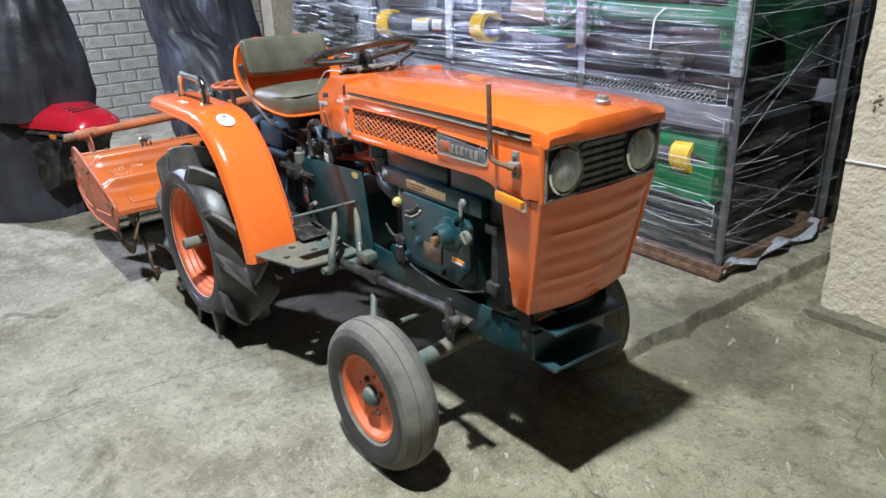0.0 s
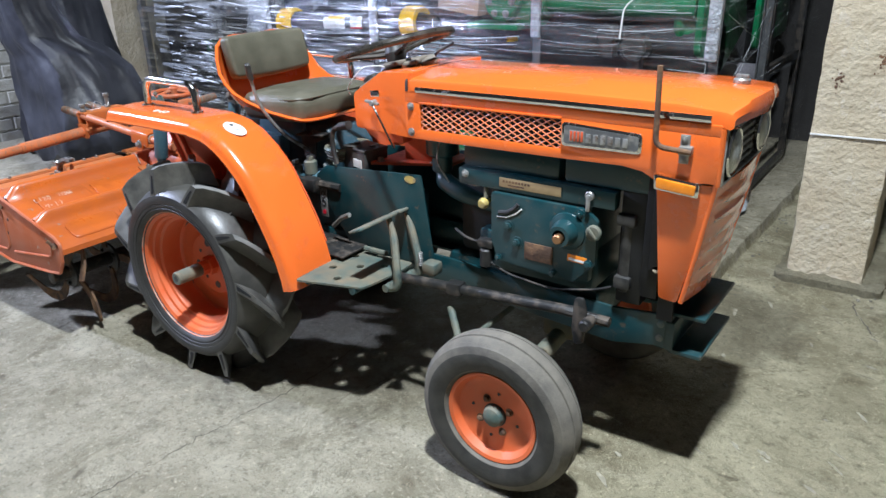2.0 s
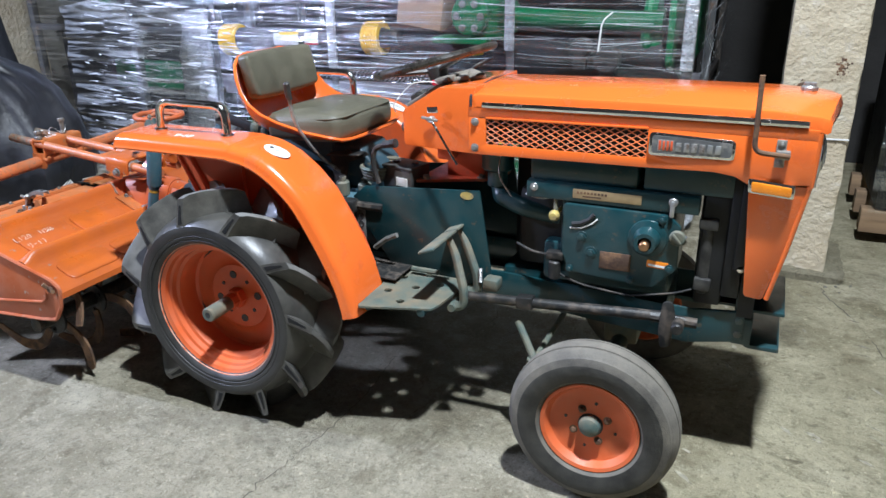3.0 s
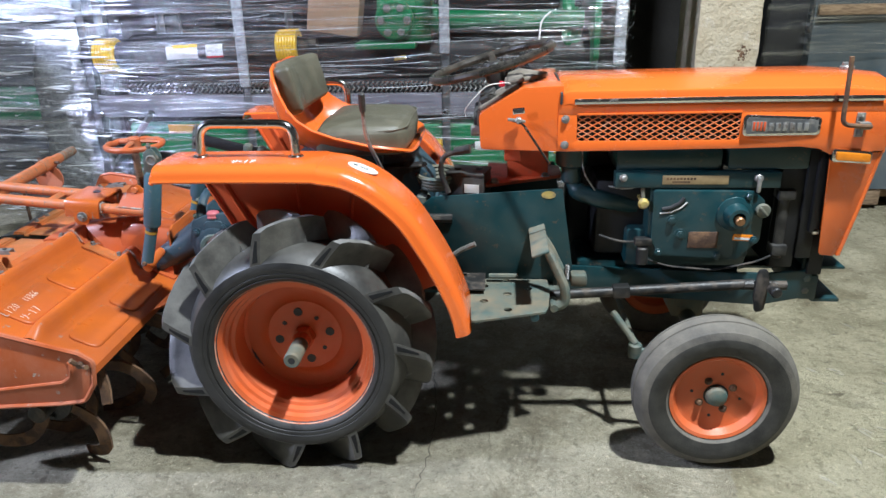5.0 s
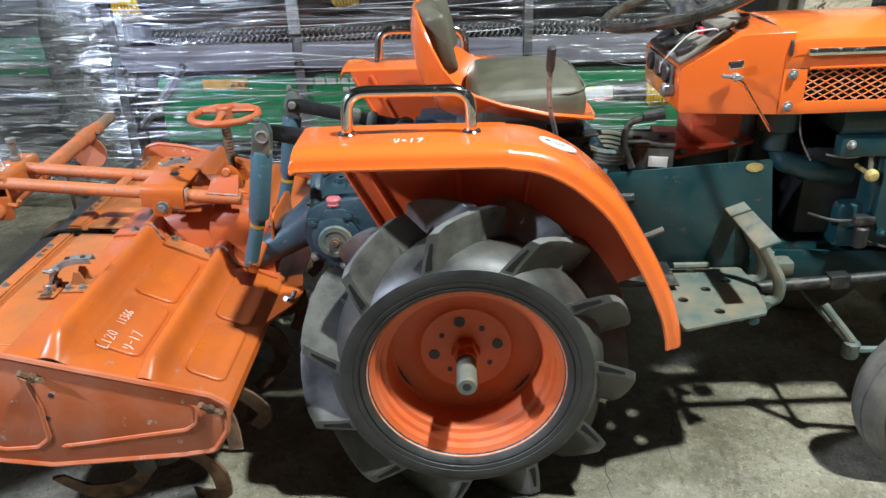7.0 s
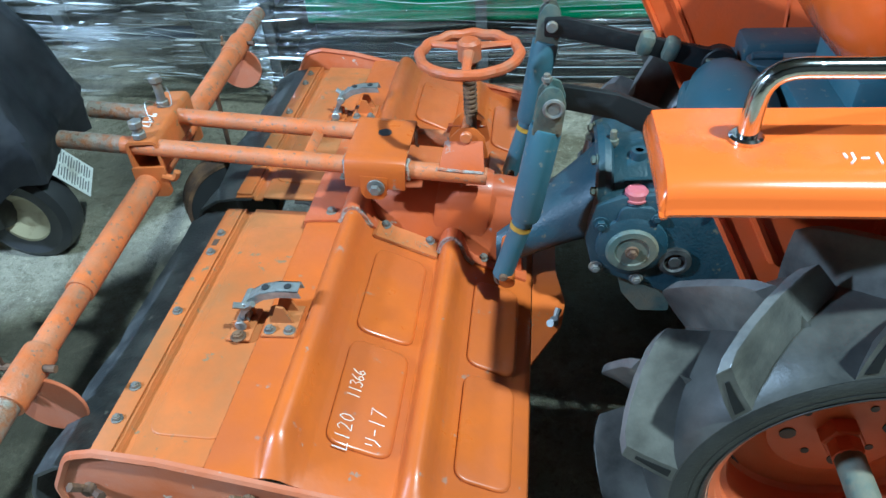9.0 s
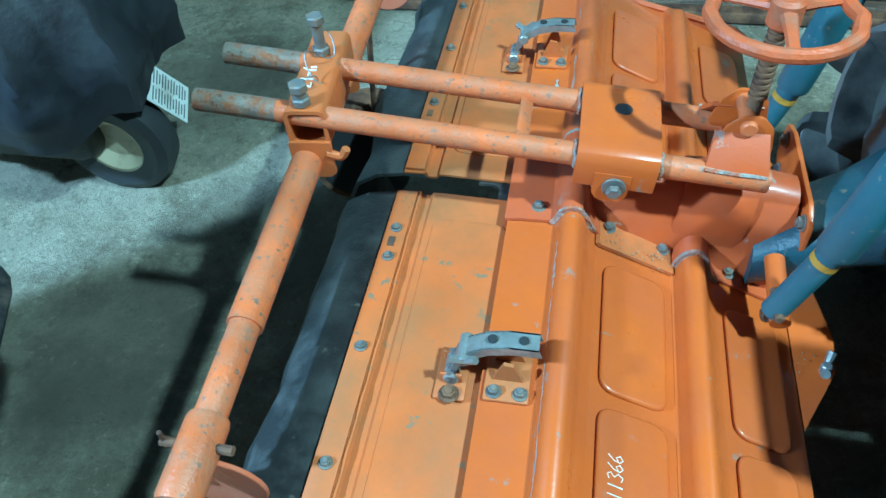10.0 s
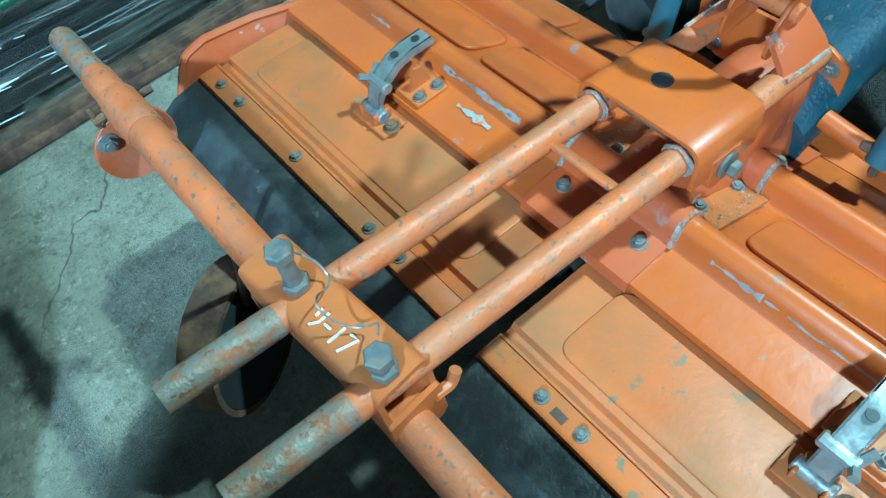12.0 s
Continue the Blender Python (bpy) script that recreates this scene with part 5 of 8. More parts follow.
bumper = part("front_bracket", both(
    prism(rounded([(1.505, 0.498), (1.598, 0.498), (1.598, 0.489), (1.516, 0.489), (1.516, 0.392), (1.598, 0.392), (1.598, 0.381), (1.505, 0.381)], [0.02, 0.004, 0.002, 0.012, 0.012, 0.002, 0.004, 0.02]), "y", -0.135, 0.135, 0.0015), box((1.49, -0.128, 0.50), (0.03, 0.01, 0.12), 0.002), box((1.49, 0.128, 0.50), (0.03, 0.01, 0.12), 0.002)), M_TEAL, tractor, "dark teal channel-shaped front hitch bracket")
for z in (0.46, 0.42):
    part("bracket_bolt", bolt((1.49, -0.134, z), "y", 0.011, 0.008, -1), M_STEP, bumper)

# engine
engine = part("engine", both(box((1.145, 0, 0.65), (0.30, 0.34, 0.225), 0.008), box((1.12, 0, 0.56), (0.36, 0.30, 0.12), 0.015)), M_TEAL, tractor, "dark teal single-cylinder engine block")
part("top_plate", box((1.125, -0.16, 0.778), (0.465, 0.035, 0.047), 0.003), M_TEAL, engine)
part("side_cover", both(prism(rounded([(1.003, 0.75), (1.285, 0.748), (1.318, 0.72), (1.318, 0.60), (1.26, 0.538), (1.03, 0.548), (1.005, 0.60)], 0.012), "y", -0.17, -0.186, 0.003)), M_TEAL, engine, "teal engine side cover")
part("fuel_tank", box((1.045, -0.075, 0.832), (0.30, 0.17, 0.066), 0.012), M_TEAL, engine, "dark teal ribbed fuel tank")
part("water_hopper", prism(rounded([(1.21, 0.805), (1.44, 0.805), (1.455, 0.84), (1.455, 0.90), (1.21, 0.90)], [0.01, 0.03, 0.02, 0.01, 0.01]), "y", -0.16, 0.15, 0.006), M_TEAL, engine, "teal water hopper")
part("rear_head", box((0.93, 0, 0.64), (0.16, 0.22, 0.24), 0.02), M_BLACKPAINT, engine, "dark cylinder head")
plate = part("maker_plate", box((1.118, -0.1785, 0.779), (0.185, 0.003, 0.026), 0.001), M_GOLD, engine, "tarnished gold name plate with small print")
for i in range(9):
    part("plate_print", box((1.040 + i * 0.0095, -0.1803, 0.783), (0.0062, 0.001, 0.006)), M_RUST, plate)
part("plate_line", box((1.078, -0.1803, 0.7735), (0.05, 0.001, 0.004)), M_RUST, plate)
part("engine_bolt", bolt((0.915, -0.178, 0.785), "y", 0.008, 0.006, -1), M_STEEL, engine)
part("lock_lever", both(disc(0.012, -0.178, -0.19, (1.292, 0, 0.785), "y", 12, 0.002), box((1.292, -0.193, 0.768), (0.012, 0.008, 0.045), 0.004)), M_STEEL, engine, "small steel catch")
crank = part("crank_boss", lathe([(0.052, -0.184), (0.05, -0.192), (0.036, -0.198), (0.032, -0.222), (0.028, -0.236), (0.018, -0.236), (0.018, -0.2), (0, -0.2)], (1.236, 0, 0.680), "y", 32), M_TEAL, engine, "teal starter boss")
part("crank_shaft", disc(0.013, -0.2, -0.25, (1.236, 0, 0.676), "y", 14, 0.003), M_BRASS, crank, "worn copper-coloured shaft end")
part("oil_cap", both(disc(0.021, -0.186, -0.200, (1.312, 0, 0.692), "y", 20, 0.003), box((1.312, -0.203, 0.692), (0.034, 0.008, 0.008), 0.003, (0, 50, 0))), M_STEP, engine, "dull oil filler cap")
part("dark_plate", box((1.155, -0.1875, 0.60), (0.085, 0.003, 0.05), 0.001), M_RUST, engine, "tarnished data plate")
lab = part("orange_label", box((1.268, -0.1855, 0.607), (0.056, 0.003, 0.02), 0.001, (0, 3, 0)), M_AMBER, engine, "orange and white label")
part("label_stripe", box((1.268, -0.1873, 0.604), (0.048, 0.001, 0.006), 0, (0, 3, 0)), M_WHITE, lab)
part("speed_slot", tube([(1.03, -0.1875, 0.694), (1.055, -0.1875, 0.699), (1.078, -0.1875, 0.712), (1.09, -0.1875, 0.728)], 0.006, 8), M_BLACK, engine, "curved control slot")
part("slot_scale", tube([(1.025, -0.187, 0.681), (1.055, -0.187, 0.684), (1.085, -0.187, 0.70), (1.10, -0.187, 0.715)], 0.0025, 6), M_WHITE, engine)
for x, z, r in ((1.06, 0.66, 0.011), (1.088, 0.617, 0.012), (1.20, 0.552, 0.009), (1.03, 0.56, 0.008), (1.30, 0.60, 0.009), (1.27, 0.735, 0.008)):
    part("cover_bolt", bolt((x, -0.186, z), "y", r, 0.008, -1), M_TEAL, engine)
knob = part("decompression_knob", both(lathe([(0, -0.026), (0.010, -0.025), (0.0155, -0.016), (0.0155, -0.008), (0.010, 0)], (0.977, -0.17, 0.709), "y", 20), disc(0.006, 0.0, 0.06, (0.977, -0.17, 0.709), "y", 10)), M_KNOB, engine, "dull yellow plastic knob")
part("knob_stem", tube([(0.977, -0.17, 0.722), (0.975, -0.165, 0.76)], 0.006, 8), M_STEP, knob)
part("air_cleaner", both(disc(0.048, 0.80, 0.865, (0.775, -0.09, 0), "z", 24, 0.006), disc(0.03, 0.75, 0.80, (0.775, -0.09, 0), "z", 24, 0.004)), M_TEAL, engine, "teal air filter pot")
part("intake_hose", tube(bend([(0.775, -0.09, 0.765), (0.79, -0.105, 0.725), (0.87, -0.12, 0.70), (0.97, -0.09, 0.675)], 0.06, 6), [0.022] * 3 + [0.027] * 8 + [0.025] * 3, 14), M_TEAL, engine, "dark teal intake pipe")
for pts, r in (([(0.86, -0.15, 0.60), (0.92, -0.17, 0.585), (1.0, -0.175, 0.59)], 0.005), ([(0.97, -0.17, 0.60), (0.985, -0.18, 0.54), (1.06, -0.185, 0.515), (1.20, -0.19, 0.505), (1.32, -0.18, 0.53), (1.36, -0.17, 0.545)], 0.004), ([(0.80, -0.13, 0.87), (0.80, -0.16, 0.80), (0.84, -0.15, 0.74)], 0.003), ([(0.88, -0.14, 0.75), (0.93, -0.16, 0.745), (1.0, -0.17, 0.77)], 0.0035)):
    part("fuel_pipe", tube(bend(pts, 0.03, 4), r * 0.8, 8), M_DARKMETAL if r > 0.0035 else M_STEEL, engine, "thin metal pipe")
part("fuel_filter", both(disc(0.018, 0.52, 0.575, (0.985, -0.18, 0), "z", 14, 0.004), box((0.985, -0.175, 0.59), (0.05, 0.03, 0.025), 0.005)), M_DARKMETAL, engine, "dark fuel filter")
part("gear_pump", both(disc(0.02, 0.53, 0.74, (1.385, -0.14, 0), "z", 14, 0.004), box((1.385, -0.145, 0.73), (0.05, 0.05, 0.03), 0.006), box((1.385, -0.145, 0.56), (0.045, 0.05, 0.035), 0.006)), M_BLACKPLASTIC, engine, "dark upright strut with clamp")
part("rubber_buffer", disc(0.012, -0.16, -0.18, (1.475, 0, 0.625), "y", 12, 0.004), M_CREAM, tractor, "pale rubber stop")

# driver's platform
panel_poly = rounded([(0.315, 0.685), (0.36, 0.722), (0.745, 0.748), (0.785, 0.49), (0.775, 0.44), (0.47, 0.44), (0.35, 0.60)], [0.01, 0.01, 0.006, 0.004, 0, 0, 0])
sp = part("side_plate", prism(panel_poly, "y", -0.155, -0.161, 0.0015), M_TEAL, tractor, "flat dark teal side plate")
ov = lathe([(0, 0), (0.021, 0), (0.021, -0.0015), (0, -0.0015)], (0, 0, 0), "y", 24)
bmesh.ops.scale(ov, verts=ov.verts, vec=(1, 1, 0.55))
bmesh.ops.translate(ov, verts=ov.verts, vec=(0.705, -0.1608, 0.729))
tag_plate = part("instruction_plate", box((0.343, -0.1635, 0.595), (0.030, 0.003, 0.100), 0.001), M_ZINC, sp, "small metal plate with marks")
for z in (0.622, 0.595):
    part("plate_mark", both(tube([(0.343 + 0.008 * math.cos(q), -0.1655, z + 0.010 * math.sin(q)) for q in (math.tau * i / 14 for i in range(14))], 0.002, 5, closed=True)), M_BLACK, tag_plate)
part("plate_dot", disc(0.008, -0.165, -0.1662, (0.343, 0, 0.562), "y", 12), M_RED, tag_plate)
part("yellow_sticker", ov, M_KNOB, sp, "small yellow oval sticker")
part("side_plate", mirror_y(prism(panel_poly, "y", -0.155, -0.161, 0.0015)), M_TEAL, tractor, "flat dark teal side plate")


def step_plate(s):
    """A tread plate with round holes."""
    outline = rounded([(0.47, -0.165), (0.708, -0.165), (0.712, -0.25), (0.70, -0.36), (0.69, -0.392), (0.485, -0.456)], [0, 0.004, 0.004, 0.01, 0.01, 0.01])
    holes = [(0.518, -0.220), (0.582, -0.178), (0.518, -0.325), (0.586, -0.275), (0.648, -0.234), (0.586, -0.380)]
    bm = bmesh.new()
    loops = [outline] + [[(x + 0.0125 * math.cos(a), y + 0.0125 * math.sin(a)) for a in (2 * math.pi * i / 14 for i in range(14))] for x, y in holes]
    edges = []
    for loop_pts in loops:
        vs = [bm.verts.new((x, y, 0.46)) for x, y in loop_pts]
        edges += [bm.edges.new((vs[i], vs[(i + 1) % len(vs)])) for i in range(len(vs))]
    bmesh.ops.triangle_fill(bm, use_beauty=True, use_dissolve=False, edges=edges)
    up = [f for f in bm.faces]
    ext = bmesh.ops.extrude_face_region(bm, geom=up)
    bmesh.ops.translate(bm, verts=[v for v in ext["geom"] if isinstance(v, bmesh.types.BMVert)], vec=(0, 0, -0.006))
    bmesh.ops.recalc_face_normals(bm, faces=bm.faces)
    if s < 0:
        mirror_y(bm)
    return bm


for s in (1, -1):
    st = part("step_plate", step_plate(s), M_STEP, tractor, "dusty perforated foot plate")
    part("step_support", both(tube([(0.50, -s * 0.14, 0.435), (0.50, -s * 0.42, 0.445)], 0.013, 8), tube([(0.66, -s * 0.14, 0.435), (0.66, -s * 0.40, 0.445)], 0.013, 8)), M_TEAL, st)
for y0, y1, ya, yb in ((-0.235, -0.30, -0.385, -0.215), (-0.151, -0.192, -0.205, -0.135)):
    ped = part("pedal_arm", tube(bend([(0.676, y0, 0.622), (0.705, y0 - 0.015, 0.58), (0.752, y1, 0.49), (0.752, y1, 0.442), (0.715, y1, 0.432)], 0.035, 5), [0.009, 0.012, 0.0125, 0.0125, 0.0125], 10, flat=1.2), M_STEP, tractor, "bent dusty pedal arm")
    part("pedal_pad", box((0.672, (ya + yb) / 2, 0.628), (0.05, yb - ya, 0.008), 0.003, (0, -21, 0)), M_STEP, ped, "worn pedal pad")
part("foot_rod", tube([(0.53, -0.185, 0.478), (0.62, -0.185, 0.478)], 0.009, 8), M_STEP, tractor, "short rod on the foot plate")
part("pedal_shaft", both(tube([(0.72, -0.15, 0.435), (0.72, -0.32, 0.435)], 0.012, 10), box((0.80, -0.19, 0.475), (0.05, 0.05, 0.04), 0.01)), M_STEP, tractor, "pedal cross shaft")
part("return_spring", both(*[tube([(0.765 + 0.006 * math.cos(a), -0.20 + 0.006 * math.sin(a), 0.48 + 0.0055 * k) for a in (2 * math.pi * q / 8 for q in range(8))], 0.0016, 4, closed=True) for k in range(8)]), M_STEEL, tractor, "thin return spring")
part("latch_rod", tube([(0.40, -0.185, 0.53), (0.45, -0.2, 0.57), (0.49, -0.205, 0.59)], 0.008, 8), M_ZINC, tractor, "small lever with a pale tip")
gl = part("gear_lever", tube(bend([(0.235, -0.10, 0.74), (0.222, -0.21, 0.82), (0.189, -0.268, 0.93), (0.189, -0.285, 1.02)], 0.06, 5), 0.0055, 10), M_STEEL, tractor, "long gear lever")
part("lever_grip", tube([(0.189, -0.279, 1.0), (0.189, -0.284, 1.01), (0.190, -0.29, 1.048), (0.190, -0.291, 1.052)], [0.008, 0.0095, 0.0095, 0.006], 12), M_BLACKPLASTIC, gl, "black rubber grip")
hl = part("hand_lever", tube(bend([(0.41, -0.16, 0.735), (0.385, -0.15, 0.80), (0.395, -0.15, 0.845), (0.46, -0.16, 0.865)], 0.03, 5), 0.008, 10), M_DARKMETAL, tractor, "bent dark hand lever")
part("lever_grip", tube([(0.43, -0.155, 0.858), (0.475, -0.162, 0.868)], [0.012, 0.014], 10), M_BLACKPLASTIC, hl, "black knob")
battery = part("battery", turned(both(box((0.468, -0.085, 0.728), (0.115, 0.095, 0.10), 0.005), box((0.468, -0.085, 0.782), (0.118, 0.098, 0.010), 0.003)), (0.468, -0.085, 0.73), 0, 0, -14), M_BLACKPLASTIC, tractor, "black battery with a white label")
part("battery_label", turned(box((0.490, -0.1335, 0.740), (0.045, 0.002, 0.026)), (0.468, -0.085, 0.73), 0, 0, -14), M_WHITE, battery, "white label")
for x in (0.435, 0.50):
    part("battery_cap", disc(0.011, 0.786, 0.793, (x, -0.085, 0), "z", 14, 0.002), M_BLACKPLASTIC, battery)
part("coiled_hose", both(*[tube([(0.37 + (0.05 + 0.004 * i) * math.cos(a), -0.06 + (0.07 + 0.004 * i) * math.sin(a), 0.735 + 0.011 * i) for a in (2 * math.pi * j / 20 for j in range(20))], 0.007, 6, closed=True) for i in range(4)]), M_STEP, tractor, "coiled grey hose")

# gearbox and rear axle
# Added plates that keep lamp light off the floor under the tractor.
for s in (-1, 1):
    part("light_block_plate", box((0.29, s * 0.20, 0.475), (0.46, 0.165, 0.006), 0.002), M_DARKMETAL, tractor, "dark sheet added beside the gearbox to block light")
gb = part("gearbox", both(box((0.28, 0, 0.50), (0.60, 0.24, 0.22), 0.025), box((0.02, 0, 0.54), (0.32, 0.28, 0.30), 0.03), box((0.30, -0.05, 0.64), (0.26, 0.2, 0.07), 0.02)), M_BLUE, tractor, "dusty dark blue gearbox")
for s in (-1, 1):
    part("axle_housing", both(lathe([(0.085, 0.0), (0.08, 0.02), (0.058, 0.04), (0.05, 0.18), (0.06, 0.2), (0.0, 0.2)], (0, 0, 0), "y", 24)) if s > 0 else mirror_y(lathe([(0.085, 0.0), (0.08, 0.02), (0.058, 0.04), (0.05, 0.18), (0.06, 0.2), (0.0, 0.2)], (0, 0, 0), "y", 24)), M_BLUE, gb).location += Vector((0, s * 0.13, AX))
for x, y, z in ((0.26, -0.13, 0.70), (0.33, -0.11, 0.695), (0.20, -0.14, 0.68), (0.30, -0.02, 0.69)):
    part("gearbox_plug", both(disc(0.022, z - 0.03, z + 0.02, (x, y, 0), "z", 14, 0.005), disc(0.013, z + 0.02, z + 0.035, (x, y, 0), "z", 6, 0.002)), M_STEP, gb)
part("shift_rod", both(tube([(0.18, -0.17, 0.66), (0.42, -0.16, 0.655)], 0.014, 8), box((0.30, -0.175, 0.655), (0.07, 0.05, 0.045), 0.01)), M_DARKMETAL, gb, "dusty shift linkage")
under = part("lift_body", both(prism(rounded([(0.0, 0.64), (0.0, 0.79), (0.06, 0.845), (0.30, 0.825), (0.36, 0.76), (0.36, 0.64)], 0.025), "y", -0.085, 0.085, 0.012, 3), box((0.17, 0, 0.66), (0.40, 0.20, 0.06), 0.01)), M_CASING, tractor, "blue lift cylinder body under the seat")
part("seat_bracket", both(prism(rounded([(0.20, 0.80), (0.34, 0.815), (0.345, 0.805), (0.27, 0.775), (0.255, 0.69), (0.22, 0.69)], 0.006), "y", -0.105, -0.099), box((0.27, -0.115, 0.806), (0.12, 0.05, 0.006), 0.002, (0, -5, 0)), bolt((0.28, -0.12, 0.81), "z", 0.009, 0.008)), M_DARKMETAL, under, "dark folded seat bracket")
LIFT = (-0.155, 0.745)
boss = [(0.0, 0.150), (0.030, 0.150), (0.036, 0.146), (0.040, 0.128), (0.056, 0.112), (0.072, 0.060), (0.078, 0.0)]
lift = part("lift_housing", both(box((-0.10, 0, 0.66), (0.26, 0.23, 0.17), 0.02), lathe(boss, (LIFT[0], 0, LIFT[1] - 0.02), "y", 28), mirror_y(lathe(boss, (LIFT[0], 0, LIFT[1] - 0.02), "y", 28))), M_BLUE, tractor, "dusty blue hydraulic lift housing with tapered bosses")
for x, y, z, q in ((-0.165, 0.120, 0.7705, 12), (-0.125, 0.062, 0.7895, 4)):
    chip = prism(rounded([(-0.020, -0.012), (0.016, -0.016), (0.024, 0.006), (0.004, 0.018), (-0.018, 0.012)], 0.006), "z", -0.003, 0.0016)
    bmesh.ops.transform(chip, matrix=pose(x, y, z, -q, 12, 20), verts=chip.verts)
    part("chipped_patch", chip, M_STEP, lift, "paint chipped to dull metal")
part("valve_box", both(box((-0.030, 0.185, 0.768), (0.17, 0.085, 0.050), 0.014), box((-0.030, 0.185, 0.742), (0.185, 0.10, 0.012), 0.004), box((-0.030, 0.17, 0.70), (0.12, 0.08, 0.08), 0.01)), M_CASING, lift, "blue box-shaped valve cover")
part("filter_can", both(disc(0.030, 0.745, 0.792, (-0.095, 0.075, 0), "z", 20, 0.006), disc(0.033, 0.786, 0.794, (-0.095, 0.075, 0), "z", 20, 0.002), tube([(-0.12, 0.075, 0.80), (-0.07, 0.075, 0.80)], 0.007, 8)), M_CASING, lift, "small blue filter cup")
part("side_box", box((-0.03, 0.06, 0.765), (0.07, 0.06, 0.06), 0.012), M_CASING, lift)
part("brass_plug", both(disc(0.016, 0.735, 0.752, (-0.118, 0.045, 0), "z", 6, 0.002), disc(0.012, 0.752, 0.760, (-0.100, 0.035, 0), "z", 10, 0.002)), M_KNOB, lift, "dull brass plug")
for s in (-1, 1):
    drop = 0.0 if s < 0 else 0.016
    top = [(-0.478, 0.858), (-0.445, 0.861), (-0.367, 0.847), (-0.29, 0.814), (-0.165, 0.775)]
    low = [(-0.165, 0.722), (-0.20, 0.728), (-0.30, 0.770), (-0.37, 0.806), (-0.44, 0.822), (-0.478, 0.826)]
    if s > 0:
        top = [(-0.478, 0.842), (-0.438, 0.843), (-0.30, 0.808), (-0.165, 0.778)]
        low = [(-0.165, 0.735), (-0.30, 0.775), (-0.44, 0.806), (-0.478, 0.808)]
    arm = part("lift_arm", both(prism(rounded(top + low, 0.006), "y", s * 0.148, s * 0.162, 0.003), disc(0.034, s * 0.146, s * 0.172, (LIFT[0], 0, LIFT[1] + 0.004), "y", 20, 0.004)), M_BLACKPAINT, tractor, "black flat lift arm")
    if s > 0:
        part("arm_weld", both(*[box((x, s * 0.150, z), (0.030, 0.034, 0.046), 0.012, (8, 14, 0)) for x, z in ((-0.292, 0.793), (-0.245, 0.782))]), M_STEP, arm, "lumpy welded repair")
    body = tube([(-0.4735, s * 0.180, 0.806 - drop), (-0.475, s * 0.180, 0.800 - drop), (-0.504, s * 0.180, 0.640 - drop), (-0.505, s * 0.180, 0.634 - drop)], [0.0235, 0.0255, 0.0255, 0.0255, 0.0235], 22)
    link = part("lift_link", both(body, tube([(-0.504, s * 0.180, 0.64 - drop), (-0.5435, s * 0.180, 0.505 - drop)], 0.0180, 18)), M_BLUE, tractor, "dusty blue cylindrical lift rod")
    cheek = rounded([(-0.496, 0.800), (-0.452, 0.798), (-0.446, 0.850), (-0.455, 0.876), (-0.474, 0.880), (-0.487, 0.862)], [0.004, 0.004, 0.012, 0.014, 0.014, 0.012])
    fork = both(*[prism([(x, z - drop) for x, z in cheek], "y", s * e - 0.003, s * e + 0.003, 0.001) for e in (0.168, 0.196)], box((-0.474, s * 0.182, 0.803 - drop), (0.044, 0.034, 0.008), 0.003, (0, 8, 0)))
    fork = part("link_fork", fork, M_STEP, link, "dusty steel fork round the lift arm")
    part("clevis_pin", both(tube([(-0.464 + 0.013 * math.cos(q), s * 0.201, 0.845 - drop + 0.013 * math.sin(q)) for q in (math.tau * i / 16 for i in range(16))], 0.004, 8, closed=True), disc(0.011, s * 0.14, s * 0.203, (-0.464, 0, 0.845 - drop), "y", 14, 0.002)), M_BOLT, link, "dull clevis pin with a worn collar")
    part("fork_bolt", both(disc(0.005, 0.876 - drop, 0.892 - drop, (-0.475, s * 0.182, 0), "z", 8), disc(0.008, 0.880 - drop, 0.888 - drop, (-0.475, s * 0.182, 0), "z", 6, 0.001)), M_BOLT, link)
    part("yellow_band", tube([(-0.5095, s * 0.180, 0.6205 - drop), (-0.5122, s * 0.180, 0.611 - drop)], 0.0186, 18), M_LABEL, link, "faded yellow band")
    part("link_eye", both(tube([(-0.546 + 0.009 * math.cos(q), s * 0.180, 0.500 - drop + 0.014 * math.sin(q)) for q in (math.tau * i / 14 for i in range(14))], 0.0055, 6, closed=True), disc(0.0075, s * 0.15, s * 0.204, (-0.541, 0, 0.515 - drop), "y", 10, 0.002)), M_RUST, link, "rusty eye and pin")
shell = []
for x, zc, ry, rz in ((-0.300, 0.600, 0.100, 0.085), (-0.345, 0.598, 0.098, 0.082), (-0.375, 0.588, 0.092, 0.076), (-0.415, 0.560, 0.080, 0.066), (-0.450, 0.535, 0.072, 0.058), (-0.500, 0.505, 0.070, 0.052), (-0.56, 0.470, 0.066, 0.048)):
    shell.append([(x, -0.025 + ry * math.copysign(abs(math.cos(q)) ** 0.8, math.cos(q)), zc + rz * math.copysign(abs(math.sin(q)) ** 0.8, math.sin(q))) for q in (math.tau * i / 28 for i in range(28))])
PLATE = rounded([(-0.402, 0.575), (-0.388, 0.642), (-0.345, 0.660), (-0.24, 0.672), (-0.06, 0.655), (-0.06, 0.425), (-0.20, 0.435), (-0.385, 0.505)], 0.022)
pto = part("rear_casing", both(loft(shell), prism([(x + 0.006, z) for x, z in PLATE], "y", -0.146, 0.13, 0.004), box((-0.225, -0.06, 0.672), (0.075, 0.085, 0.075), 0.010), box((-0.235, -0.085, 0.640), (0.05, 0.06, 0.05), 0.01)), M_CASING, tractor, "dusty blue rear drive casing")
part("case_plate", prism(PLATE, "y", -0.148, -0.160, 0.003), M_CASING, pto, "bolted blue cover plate")
